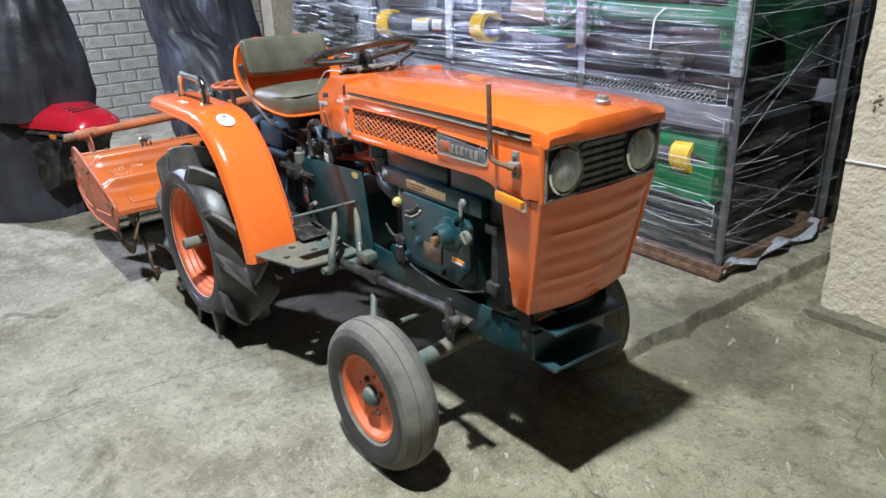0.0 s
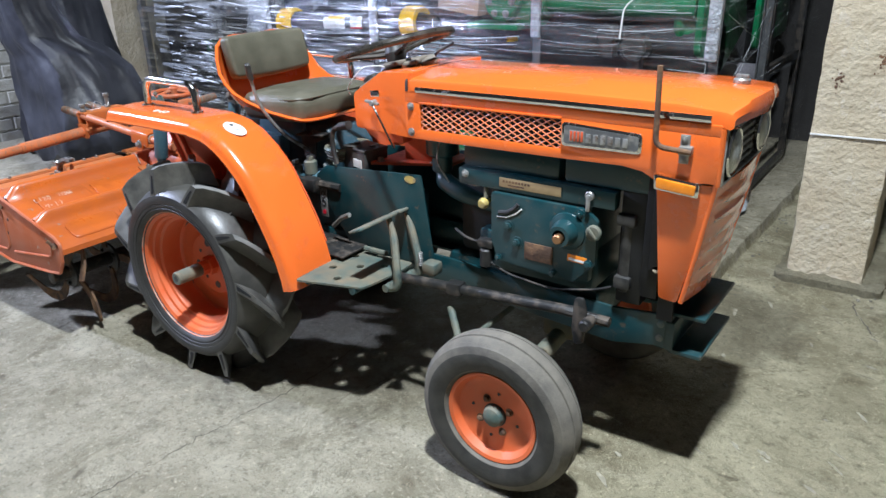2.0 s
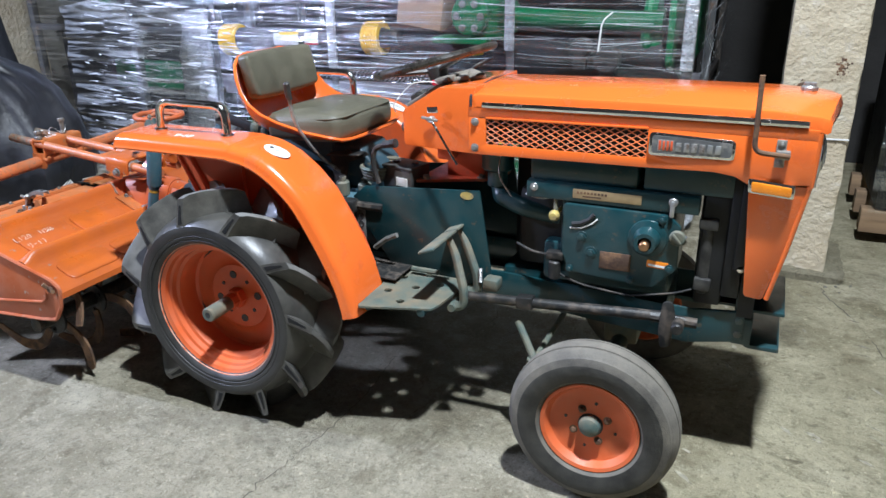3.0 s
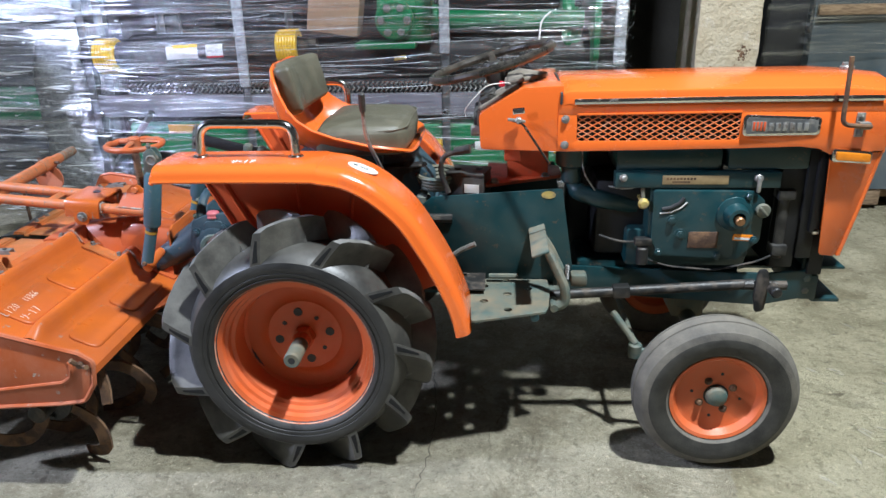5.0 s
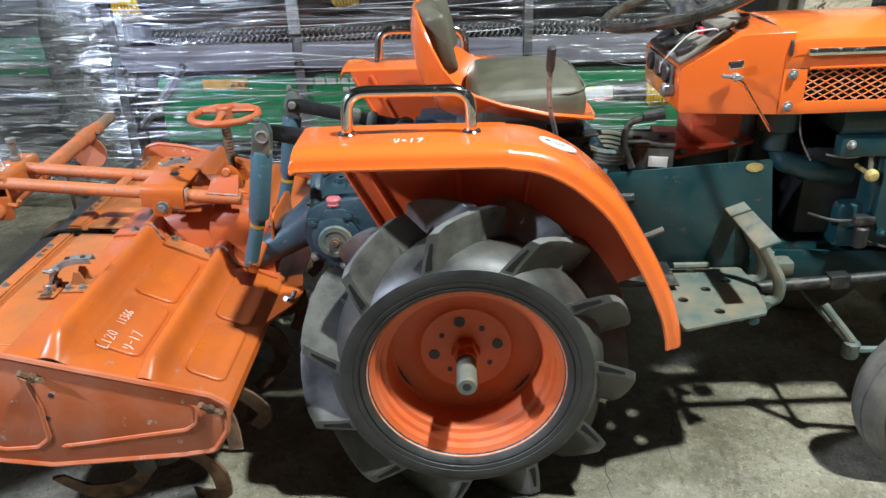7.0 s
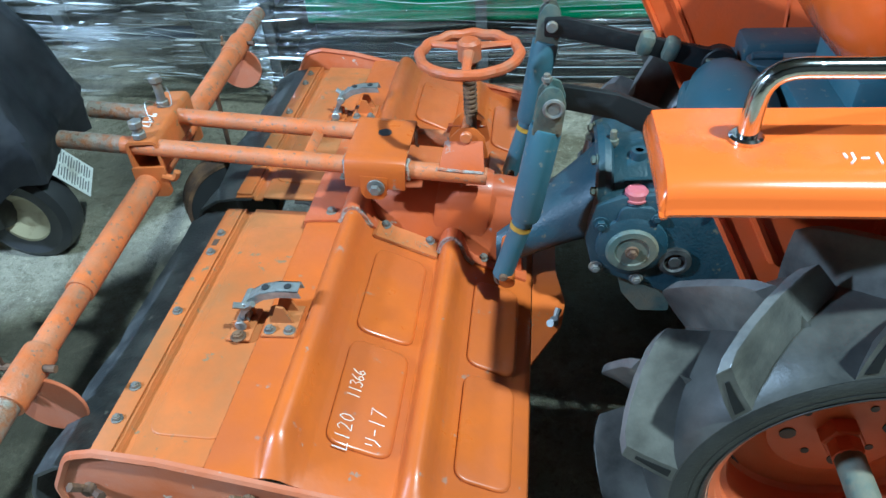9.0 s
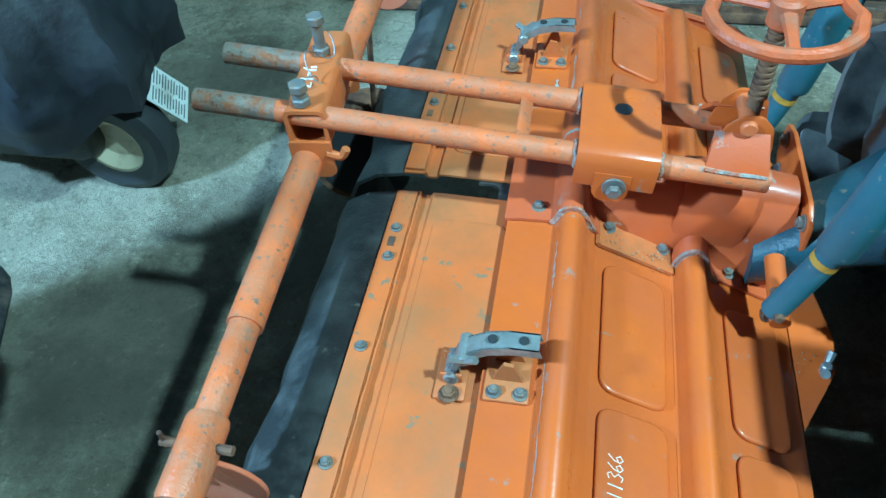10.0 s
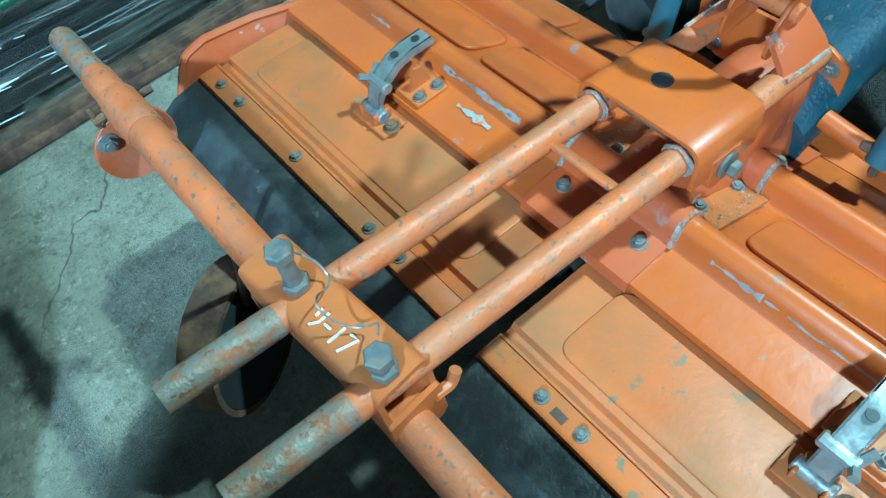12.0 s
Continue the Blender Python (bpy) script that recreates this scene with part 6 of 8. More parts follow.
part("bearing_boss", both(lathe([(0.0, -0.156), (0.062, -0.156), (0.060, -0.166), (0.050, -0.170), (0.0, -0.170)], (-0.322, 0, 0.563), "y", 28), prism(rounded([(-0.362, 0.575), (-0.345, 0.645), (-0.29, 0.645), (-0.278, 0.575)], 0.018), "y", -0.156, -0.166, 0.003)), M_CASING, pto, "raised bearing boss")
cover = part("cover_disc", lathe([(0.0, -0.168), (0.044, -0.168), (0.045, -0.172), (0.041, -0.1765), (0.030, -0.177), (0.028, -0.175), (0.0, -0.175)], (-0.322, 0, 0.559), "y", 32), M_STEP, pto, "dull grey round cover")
part("cover_nut", both(disc(0.012, -0.174, -0.179, (-0.322, 0, 0.559), "y", 14, 0.001), disc(0.0085, -0.179, -0.187, (-0.322, 0, 0.559), "y", 6, 0.001)), M_RUST, cover, "small rusty nut")
part("black_plug", lathe([(0.028, -0.160), (0.028, -0.168), (0.020, -0.170), (0.018, -0.165), (0.012, -0.165), (0.010, -0.168), (0, -0.168)], (-0.246, 0, 0.531), "y", 24), M_BLACKPLASTIC, pto, "black rubber plug")
part("oil_cap", both(disc(0.019, 0.652, 0.670, (-0.322, -0.146, 0), "z", 22, 0.004), disc(0.0205, 0.650, 0.657, (-0.322, -0.146, 0), "z", 22, 0.002)), M_PINKCAP, pto, "faded pink oil cap")
part("cap_neck", disc(0.021, 0.615, 0.652, (-0.322, -0.144, 0), "z", 18, 0.004), M_CASING, pto)
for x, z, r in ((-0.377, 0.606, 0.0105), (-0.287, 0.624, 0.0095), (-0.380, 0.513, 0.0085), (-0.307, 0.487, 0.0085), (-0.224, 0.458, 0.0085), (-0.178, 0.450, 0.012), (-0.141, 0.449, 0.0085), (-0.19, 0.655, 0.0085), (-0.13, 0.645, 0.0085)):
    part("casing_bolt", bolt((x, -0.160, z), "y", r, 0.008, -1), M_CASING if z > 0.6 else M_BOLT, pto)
ring_pts = [(-0.372, -0.03 + 0.098 * math.cos(q), 0.618 + 0.084 * math.sin(q)) for q in (math.pi * i / 26 for i in range(-2, 29))]
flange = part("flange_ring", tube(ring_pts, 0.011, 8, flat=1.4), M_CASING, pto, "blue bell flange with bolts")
for q in (20, 55, 125, 160):
    part("flange_bolt", bolt((-0.384, -0.03 + 0.098 * math.cos(radians(q)), 0.618 + 0.084 * math.sin(radians(q))), "x", 0.008, 0.008, -1), M_STEP, flange)
part("breather", both(disc(0.006, 0.69, 0.725, (-0.357, -0.05, 0), "z", 10, 0.002), disc(0.010, 0.696, 0.708, (-0.357, -0.05, 0), "z", 6, 0.001)), M_STEP, pto, "small breather")
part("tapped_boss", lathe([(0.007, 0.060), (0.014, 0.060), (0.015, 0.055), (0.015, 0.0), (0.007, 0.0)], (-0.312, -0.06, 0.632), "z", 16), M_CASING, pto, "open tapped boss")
part("pale_bracket", prism(rounded([(-0.338, 0.478), (-0.24, 0.44), (-0.235, 0.385), (-0.292, 0.385), (-0.326, 0.43)], 0.006), "y", -0.134, -0.128), M_STEP, pto, "pale steel bracket")

# ---- the rotary tiller behind it ----
tiller = thing("rotary_tiller", (-0.85, -0.01, 0), "weathered orange rotary tiller with rubber rear flap hitched behind the tractor", "tiller")
CY = -0.012
DECK = [(-0.918, 0.537), (-0.918, 0.551), (-0.90, 0.5525), (-0.858, 0.553)]
DECK += [tuple(p) for p in flowing([(-0.852, 0.5535), (-0.845, 0.561), (-0.838, 0.577), (-0.824, 0.585), (-0.810, 0.577), (-0.800, 0.553), (-0.785, 0.531)], 3)]
DECK += [tuple(p) for p in flowing([(-0.674, 0.481), (-0.667, 0.487), (-0.657, 0.509), (-0.643, 0.517), (-0.631, 0.508), (-0.620, 0.475), (-0.606, 0.458)], 3)]
DECK += [(-0.505, 0.415), (-0.492, 0.404), (-0.49, 0.385)]


def plate_top(x):
    return float(np.interp(x, (-1.06, -0.975, -0.772, -0.52, -0.49), (0.581, 0.569, 0.514, 0.448, 0.42)))


def deck_sheet():
    """The ridged sheet; its ridges sink to the side plates at both ends."""
    pts = [Vector(p) for p in DECK]
    low = []
    for i, p in enumerate(pts):
        d = (pts[min(i + 1, len(pts) - 1)] - pts[max(i - 1, 0)]).normalized()
        low.append(p + Vector((d.y, -d.x)) * 0.005)
    ring = [tuple(p) for p in pts] + [tuple(p) for p in low[::-1]]
    rings = []
    for y, f in ((-0.633, 1.0), (-0.62, 0.75), (-0.60, 0.25), (-0.58, 0.0), (0.58, 0.0), (0.60, 0.25), (0.62, 0.75), (0.633, 1.0)):
        rings.append([(x, CY + y, z + f * 0.8 * (min(z, plate_top(x) + 0.004) - z)) for x, z in ring])
    return loft(rings)


deck = part("deck", deck_sheet(), M_TILLER, tiller, "orange pressed-steel deck with two ridges")




def pad(x0, x1, z0, z1, y0, y1, h=0.008):
    """A raised rounded panel pressed into a sloping sheet."""
    poly = rounded([(x0, y0), (x1, y0), (x1, y1), (x0, y1)], 0.024, 6)
    bm = prism(poly, "z", -0.002, h, h * 0.95, 4)
    for v in bm.verts:
        v.co.z += z0 + (z1 - z0) * (v.co.x - x0) / (x1 - x0) - 0.001
    return bm


for y0, y1 in ((-0.56, -0.36), (-0.34, -0.13), (0.13, 0.34), (0.36, 0.56)):
    part("pressed_panel", pad(-0.775, -0.684, 0.5265, 0.4855, CY + y0, CY + y1), M_TILLER, deck)
    part("pressed_panel", pad(-0.597, -0.515, 0.454, 0.419, CY + y0, CY + y1), M_TILLER, deck)


def worn_strip(x, z, dx, dz, seed, y0, y1, wide, bias):
    """Ragged patches of bare metal along a ridge; (dx, dz) runs across them."""
    bm = bmesh.new()
    nx, nz = -dz, dx
    row = []
    for i in range(int((y1 - y0) / 0.003)):
        y = y0 + 0.003 * i
        w = wide * (noise.noise((y * 16, seed, 0)) + 0.6 * noise.noise((y * 60, seed, 5)) + 0.3 * noise.noise((y * 140, seed, 9)) + bias)
        if w > 0.0006:
            sh = 0.003 * noise.noise((y * 25, seed, 3))
            row.append([(x + dx * (sh + e * w) + nx * 0.0012, CY + y, z + dz * (sh + e * w) + nz * 0.0012) for e in (-1, 1)])
        if w <= 0.0006 or i == int((y1 - y0) / 0.003) - 1:
            if len(row) > 2:
                join(bm, loft(row, closed=False, caps=False))
            row = []
    return bm


for x, z, dx, dz, seed, wide, bias in ((-0.8415, 0.567, 0.36, 0.93, 2, 0.007, 0.0), (-0.6615, 0.496, 0.41, 0.91, 6, 0.006, -0.08), (-0.6265, 0.4895, 0.33, -0.94, 9, 0.004, -0.12), (-0.806, 0.563, 0.41, -0.91, 12, 0.004, -0.12)):
    for y0, y1 in ((-0.575, -0.135), (0.12, 0.57)):
        tagged(part("worn_edge", worn_strip(x, z, dx, dz, seed, y0, y1, wide, bias), M_CHIP, deck, "paint worn to pale metal"), kind="stuff")
for x, z, dx, dz, seed, y0, y1, wide, bias in ((-0.8415, 0.567, 0.36, 0.93, 20, 0.17, 0.33, 0.009, 0.55), (-0.870, 0.5535, 1.0, 0.03, 23, 0.20, 0.27, 0.009, 0.4), (-0.8415, 0.567, 0.36, 0.93, 26, -0.20, -0.13, 0.008, 0.6), (-0.8415, 0.567, 0.36, 0.93, 29, -0.56, -0.20, 0.0024, 0.55), (-0.6615, 0.496, 0.41, 0.91, 33, -0.17, -0.13, 0.008, 0.6), (-0.735, 0.5085, 0.91, -0.41, 36, 0.16, 0.30, 0.006, 0.1)):
    tagged(part("worn_edge", worn_strip(x, z, dx, dz, seed, y0, y1, wide, bias), M_CHIP, deck, "paint worn to pale metal"), kind="stuff")
for text, x, y, z, size, step in (("L120", -0.742, -0.578, 0.5185, 0.022, 0.72), ("11366", -0.742, -0.488, 0.5185, 0.020, 0.56), ("u-17", -0.700, -0.560, 0.4995, 0.024, 0.72)):
    part("chalk_writing", written(text, (x, y, z), (0.0, 1, 0), (-0.915, 0, 0.40), size, 0.0009, step), M_CHALK, deck, "white handwritten letters and figures")

# side plates
SIDE = rounded([(-1.145, 0.36), (-1.142, 0.50), (-1.10, 0.572), (-1.06, 0.581), (-0.975, 0.569), (-0.772, 0.514), (-0.52, 0.448), (-0.487, 0.425), (-0.496, 0.36), (-0.53, 0.308), (-0.60, 0.297), (-0.88, 0.275), (-1.03, 0.295)], [0.04, 0.04, 0.03, 0.02, 0.02, 0.02, 0.02, 0.015, 0.02, 0.025, 0.03, 0.02, 0.05])
for s in (-1, 1):
    y0 = CY + s * 0.632
    pl = part("side_plate", prism(SIDE, "y", y0, y0 + s * 0.005, 0.001), M_SIDEPLATE, tiller, "dusty orange side plate with a rolled edge")
    part("rolled_edge", tube([(x, y0 + s * 0.004, z) for x, z in SIDE], 0.0065, 6, closed=True), M_SIDEPLATE, pl)
    rib = rounded([(-0.885, 0.505), (-0.870, 0.43), (-0.872, 0.345), (-0.90, 0.322), (-0.97, 0.318), (-1.06, 0.34), (-1.11, 0.385), (-1.116, 0.44)], 0.02)
    part("pressed_rib", tube([(x, y0 + s * 0.003, z) for x, z in rib], [0.001] + [0.0065] * 8 + [0.001], 8), M_SIDEPLATE, pl)
    rib = rounded([(-0.862, 0.322), (-0.80, 0.330), (-0.58, 0.362), (-0.556, 0.378), (-0.545, 0.43)], 0.02)
    part("pressed_rib", tube([(x, y0 + s * 0.003, z) for x, z in rib], [0.001] + [0.0065] * 8 + [0.001], 8), M_SIDEPLATE, pl)
    for x, z in ((-0.84, 0.455), (-0.862, 0.398)):
        part("plate_hole", disc(0.006, y0 + s * 0.005, y0 + s * 0.0058, (x, 0, z), "y", 12), M_BLACK, pl)
    for x, z in ((-1.089, 0.509), (-0.862, 0.504), (-0.519, 0.420)):
        wing = both(disc(0.009, y0 + s * 0.005, y0 + s * 0.02, (x, 0, z), "y", 10, 0.002), turned(tube([(x - 0.022, y0 + s * 0.024, z + 0.012), (x - 0.008, y0 + s * 0.014, z), (x + 0.008, y0 + s * 0.014, z), (x + 0.022, y0 + s * 0.024, z + 0.012)], [0.007, 0.006, 0.006, 0.007], 6), (x, y0, z), 0, 25, 0))
        part("wing_nut", wing, M_RUST, pl, "rusty wing nut")
    for x, z in ((-1.071, 0.432), (-1.024, 0.359)):
        part("plate_bolt", both(disc(0.02, y0 + s * 0.004, y0 + s * 0.009, (x, 0, z), "y", 16, 0.002), disc(0.006, y0 + s * 0.0085, y0 + s * 0.0095, (x, 0, z), "y", 12)), M_SIDEPLATE, pl)

# rear leaf, in two halves with a slot between
for s, ya, yb in ((-1, CY - 0.625, CY - 0.025), (1, CY + 0.018, CY + 0.625)):
    leaf_line = [(-1.098, 0.536), (-1.062, 0.536), (-1.058, 0.530), (-1.045, 0.530), (-1.04, 0.537), (-0.905, 0.531), (-0.90, 0.522)]
    leaf = part("rear_leaf", sheet(leaf_line, 0.004, "y", ya, yb), M_TILLER_DUST, tiller, "dusty orange hinged rear plate")
    mid = (ya + yb) / 2
    part("clamp_strip", box((-1.081, mid, 0.539), (0.032, abs(yb - ya) - 0.01, 0.005), 0.001), M_TILLER_DUST, leaf, "orange clamping strip")
    for y in ((-0.112, -0.169, -0.326, -0.49, -0.55) if s < 0 else (0.134, 0.196, 0.367, 0.52, 0.575)):
        part("strip_bolt", bolt((-1.081, CY + y, 0.5415), "z", 0.0062, 0.005), M_BOLT, leaf)
    part("slot_hole", box((-1.083, -0.151 if s < 0 else 0.154, 0.5417), (0.010, 0.018, 0.0012)), M_RUST, leaf, "small slot between the bolts")
    part("pressed_panel", pad(-1.030, -0.915, 0.5366, 0.5316, ya + 0.055, yb - 0.055, 0.0035), M_TILLER_DUST, leaf)
    part("weld_bead", tube([(-1.0615, ya + (yb - ya) * k / 24, 0.5355 + 0.001 * math.sin(2.3 * k)) for k in range(25)], 0.0032, 6), M_TILLER_DUST, leaf, "dirty seam along the strip")
    # slotted stay and its bracket
    yc = CY + s * 0.345
    stay_line = [(-0.957, 0.556), (-0.950, 0.582), (-0.935, 0.602), (-0.912, 0.616), (-0.885, 0.622), (-0.850, 0.622)]
    stay = part("curved_stay", sheet(stay_line, 0.003, "y", yc - 0.013, yc + 0.013), M_ZINC, tiller, "curved galvanised stay with holes")
    part("stay_web", both(*[prism([p for p in stay_line] + [(x + 0.004, z - 0.012) for x, z in stay_line[::-1]], "y", yc + e - 0.0012, yc + e + 0.0012) for e in (-0.012, 0.012)]), M_ZINC, stay)
    for x, z in ((-0.905, 0.6195), (-0.868, 0.6225)):
        part("stay_hole", disc(0.006, z, z + 0.0015, (x, yc, 0), "z", 12), M_BLACK, stay)
    part("stay_wing_nut", both(disc(0.009, yc - 0.02, yc + 0.02, (-0.938, 0, 0.592), "y", 10, 0.002), tube([(-0.955, yc + s * 0.022, 0.600), (-0.938, yc + s * 0.016, 0.592), (-0.922, yc + s * 0.022, 0.604)], 0.0055, 6)), M_ZINC, stay, "wing nut")
    part("stay_pin", disc(0.010, yc - 0.022, yc + 0.022, (-0.955, 0, 0.552), "y", 12, 0.002), M_STEEL, stay)
    part("stay_foot", both(box((-0.955, yc - 0.005, 0.541), (0.04, 0.075, 0.006), 0.003), box((-0.955, yc - 0.016, 0.55), (0.028, 0.005, 0.02), 0.002), box((-0.955, yc + 0.016, 0.55), (0.028, 0.005, 0.02), 0.002)), M_TILLER_DUST, leaf, "bolted foot of the stay")
    part("foot_bolt", bolt((-0.955, yc - 0.036, 0.544), "z", 0.009, 0.006), M_RUST, leaf)
    br = part("stay_bracket", both(box((-0.885, yc - 0.01, 0.556), (0.055, 0.07, 0.006), 0.002), prism([(-0.905, 0.556), (-0.865, 0.556), (-0.878, 0.59), (-0.89, 0.592)], "y", yc + 0.012, yc + 0.017), prism([(-0.905, 0.556), (-0.865, 0.556), (-0.878, 0.59), (-0.89, 0.592)], "y", yc - 0.017, yc - 0.012)), M_TILLER_DUST, tiller, "orange bracket with bolts")
    for x in (-0.9, -0.868):
        part("bracket_bolt", bolt((x, yc - 0.034, 0.559), "z", 0.0068, 0.006), M_BOLT, br)
    # rubber apron
    rows = []
    for i in range(15):
        y = ya + (yb - ya) * i / 14
        w = 0.012 * noise.noise((y * 5, s, 0)) + 0.006 * noise.noise((y * 14, s, 3))
        rows.append([(-1.066, y, 0.5335), (-1.10, y, 0.533), (-1.145 + w, y, 0.526), (-1.185 + w * 1.5, y, 0.502), (-1.208 + w * 2, y, 0.455), (-1.212 + w * 2.5, y, 0.36), (-1.20 + w * 3, y, 0.27), (-1.185 + w * 3, y, 0.22)])
    bm = loft(rows, closed=False, caps=False)
    bmesh.ops.recalc_face_normals(bm, faces=bm.faces)
    bmesh.ops.solidify(bm, geom=bm.faces[:], thickness=0.006)
    part("rubber_apron", bm, M_FLAP, leaf, "black rubber apron hanging from the rear plate")
slot_arc = [(-0.958 + 0.0235 * math.cos(radians(a)), -0.0205 + 0.0235 * math.sin(radians(a))) for a in range(-90, 91, 15)]
part("slot_bridge", prism([(-0.897, -0.075), *[(x, y) for x, y in ((-0.975, -0.075), (-0.975, -0.044))], *slot_arc, (-0.975, 0.003), (-0.975, 0.045), (-0.897, 0.045)], "z", 0.5215, 0.5265), M_DARKMETAL, tiller, "dark steel plate with the round end of the slot")

# gear case, mast and depth wheel
def case_shell():
    """A narrow pressed hump that rises out of its base sheet, with a soft rear end."""
    rings = []
    for x, zb, zt, w in ((-0.845, 0.560, 0.570, 0.026), (-0.825, 0.553, 0.584, 0.034), (-0.79, 0.535, 0.593, 0.039), (-0.74, 0.510, 0.600, 0.043), (-0.67, 0.480, 0.605, 0.047), (-0.60, 0.452, 0.605, 0.049), (-0.548, 0.430, 0.600, 0.050), (-0.512, 0.415, 0.592, 0.052)):
        ring = []
        for k in range(17):
            a = math.pi * k / 16
            c, h = math.cos(a), math.sin(a)
            ring.append((x, CY + (w + 0.016 * (1 - h) ** 2) * math.copysign(abs(c) ** 0.7, c), zb + (zt - zb) * h ** 0.75))
        rings.append(ring)
    return loft(rings)


def base_sheet(y0, y1, x0, x1, up, thick):
    """A sheet that lies on the ridged deck and follows its ridges."""
    line = [Vector(p) for p in DECK if x0 <= p[0] <= x1]
    raised = []
    for i, p in enumerate(line):
        d = (line[min(i + 1, len(line) - 1)] - line[max(i - 1, 0)]).normalized()
        raised.append(p + Vector((-d.y, d.x)) * up)
    bm = bmesh.new()
    rows = []
    for i, p in enumerate(raised):
        d = (raised[min(i + 1, len(raised) - 1)] - raised[max(i - 1, 0)]).normalized()
        q = p + Vector((d.y, -d.x)) * thick
        rows.append([bm.verts.new((a.x, y, a.y)) for a, y in ((p, y0), (p, y1), (q, y1), (q, y0))])
    for a, b in zip(rows, rows[1:]):
        for i in range(4):
            j = (i + 1) % 4
            bm.faces.new((a[i], a[j], b[j], b[i]))
    bm.faces.new(rows[0][::-1])
    bm.faces.new(rows[-1])
    bmesh.ops.recalc_face_normals(bm, faces=bm.faces)
    return bm


case = part("gear_case", case_shell(), M_CASE, tiller, "dull red gear case humped out of the deck")
part("case_base", base_sheet(CY - 0.086, CY + 0.086, -0.93, -0.50, 0.0065, 0.005), M_CASE, case, "red base sheet of the gear case bolted over the ridges")
for s in (-1, 1):
    for x, z in ((-0.874, 0.5585), (-0.77, 0.532), (-0.688, 0.495), (-0.585, 0.456)):
        part("case_bolt", bolt((x, CY + s * (0.060 if x < -0.8 else 0.066), z), "z", 0.0075, 0.007), M_BOLT, case)
    for x0, x1 in ((-0.853, -0.790), (-0.675, -0.606)):
        part("weld_seam", base_sheet(CY + s * 0.0865 - 0.003, CY + s * 0.0865 + 0.003, x0, x1, 0.0066, 0.0065), M_WELD, case, "pale weld across the ridge")
    y0, y1 = sorted((CY + s * 0.058, CY + s * 0.104))
    part("flange_strip", base_sheet(y0, y1, -0.791, -0.673, 0.0080, 0.006), M_TILLER_DUST, case, "dust-caked bolting flange")


def cover_band():
    """A second skin of sheet over the front of the hump, reaching down to the base sheet."""
    rings = []
    for x, zb, zt, w in ((-0.682, 0.512, 0.607, 0.053), (-0.678, 0.510, 0.610, 0.055), (-0.62, 0.498, 0.611, 0.057), (-0.590, 0.492, 0.610, 0.057), (-0.580, 0.494, 0.606, 0.054)):
        ring = []
        for k in range(17):
            c, h = math.cos(math.pi * k / 16), math.sin(math.pi * k / 16)
            ring.append((x + 0.014 * h, CY + w * math.copysign(abs(c) ** 0.75, c), zb + (zt - zb) * h ** 0.75))
        rings.append(ring)
    return loft(rings)


part("cover_band", cover_band(), M_CASE, case, "sheet band lapped over the hump")


def caked(seed, count, line, spread):
    """Dry soil stuck in low lumps along a line."""
    rnd = random.Random(seed)
    bm = bmesh.new()
    for _ in range(count):
        f = rnd.random() * (len(line) - 1)
        a, b = Vector(line[int(f)]), Vector(line[int(f) + 1])
        p = a.lerp(b, f - int(f)) + Vector((rnd.gauss(0, spread), rnd.gauss(0, spread), 0.0))
        r = 0.0004 + 0.0014 * rnd.random() ** 3
        q = bmesh.new()
        bmesh.ops.create_icosphere(q, subdivisions=1, radius=r)
        for v in q.verts:
            v.co *= rnd.uniform(0.65, 1.35)
            v.co.z *= 0.22
        bmesh.ops.translate(q, verts=q.verts, vec=p)
        join(bm, q)
    return bm


for s in (-1, 1):
    soil = caked(31 + s, 200, [(-0.785, CY + s * 0.088, 0.5402), (-0.73, CY + s * 0.086, 0.5155), (-0.674, CY + s * 0.088, 0.4900)], 0.010)
    tagged(part("caked_soil", soil, M_CAKED, case, "dry soil caked along the base sheet"), kind="stuff")
    soil = caked(41 + s, 90, [(-0.56, CY + s * 0.16, 0.439), (-0.50, CY + s * 0.20, 0.412), (-0.47, CY + s * 0.17, 0.406)], 0.012)
    tagged(part("caked_soil", soil, M_CAKED, case, "dry soil caked on the deck"), kind="stuff")
mast = part("mast_plate", prism(rounded([(-0.088, 0.505), (-0.088, 0.575), (-0.055, 0.592), (0.10, 0.592), (0.14, 0.58), (0.14, 0.52), (0.10, 0.49), (-0.04, 0.485)], 0.015), "x", -0.506, -0.499, 0.001), M_TILLER, case, "orange mast plate with bolts")
for y, z in ((-0.066, 0.565), (-0.056, 0.511), (0.115, 0.565), (0.105, 0.511)):
    part("plate_bolt", bolt((-0.506, y, z), "x", 0.009, 0.007, -1), M_BOLT, mast)
part("cross_tube", tube([(-0.535, CY - 0.185, 0.50), (-0.535, CY - 0.08, 0.515)], 0.014, 14), M_TILLER, case, "short orange cross tube")
# front edge reaching further under the hitch
part("front_lip", prism(rounded([(-0.49, -0.30), (-0.435, -0.20), (-0.428, -0.14), (-0.445, -0.05), (-0.445, 0.05), (-0.435, 0.18), (-0.49, 0.28)], [0, 0.03, 0.02, 0.02, 0.02, 0.03, 0]), "z", 0.398, 0.404), M_TILLER, deck, "front lip of the deck")


lip_nut = both(disc(0.008, 0.398, 0.418, (-0.449, -0.198, 0), "z", 10, 0.002), tube([(-0.457, -0.218, 0.424), (-0.452, -0.206, 0.412), (-0.446, -0.190, 0.412), (-0.441, -0.178, 0.424)], [0.007, 0.0055, 0.0055, 0.007], 8))
part("lip_wing_nut", lip_nut, M_ZINC, deck, "pale wing nut on the front lip")


def tz(x):
    return 0.660 - 0.094 * (x + 0.77)


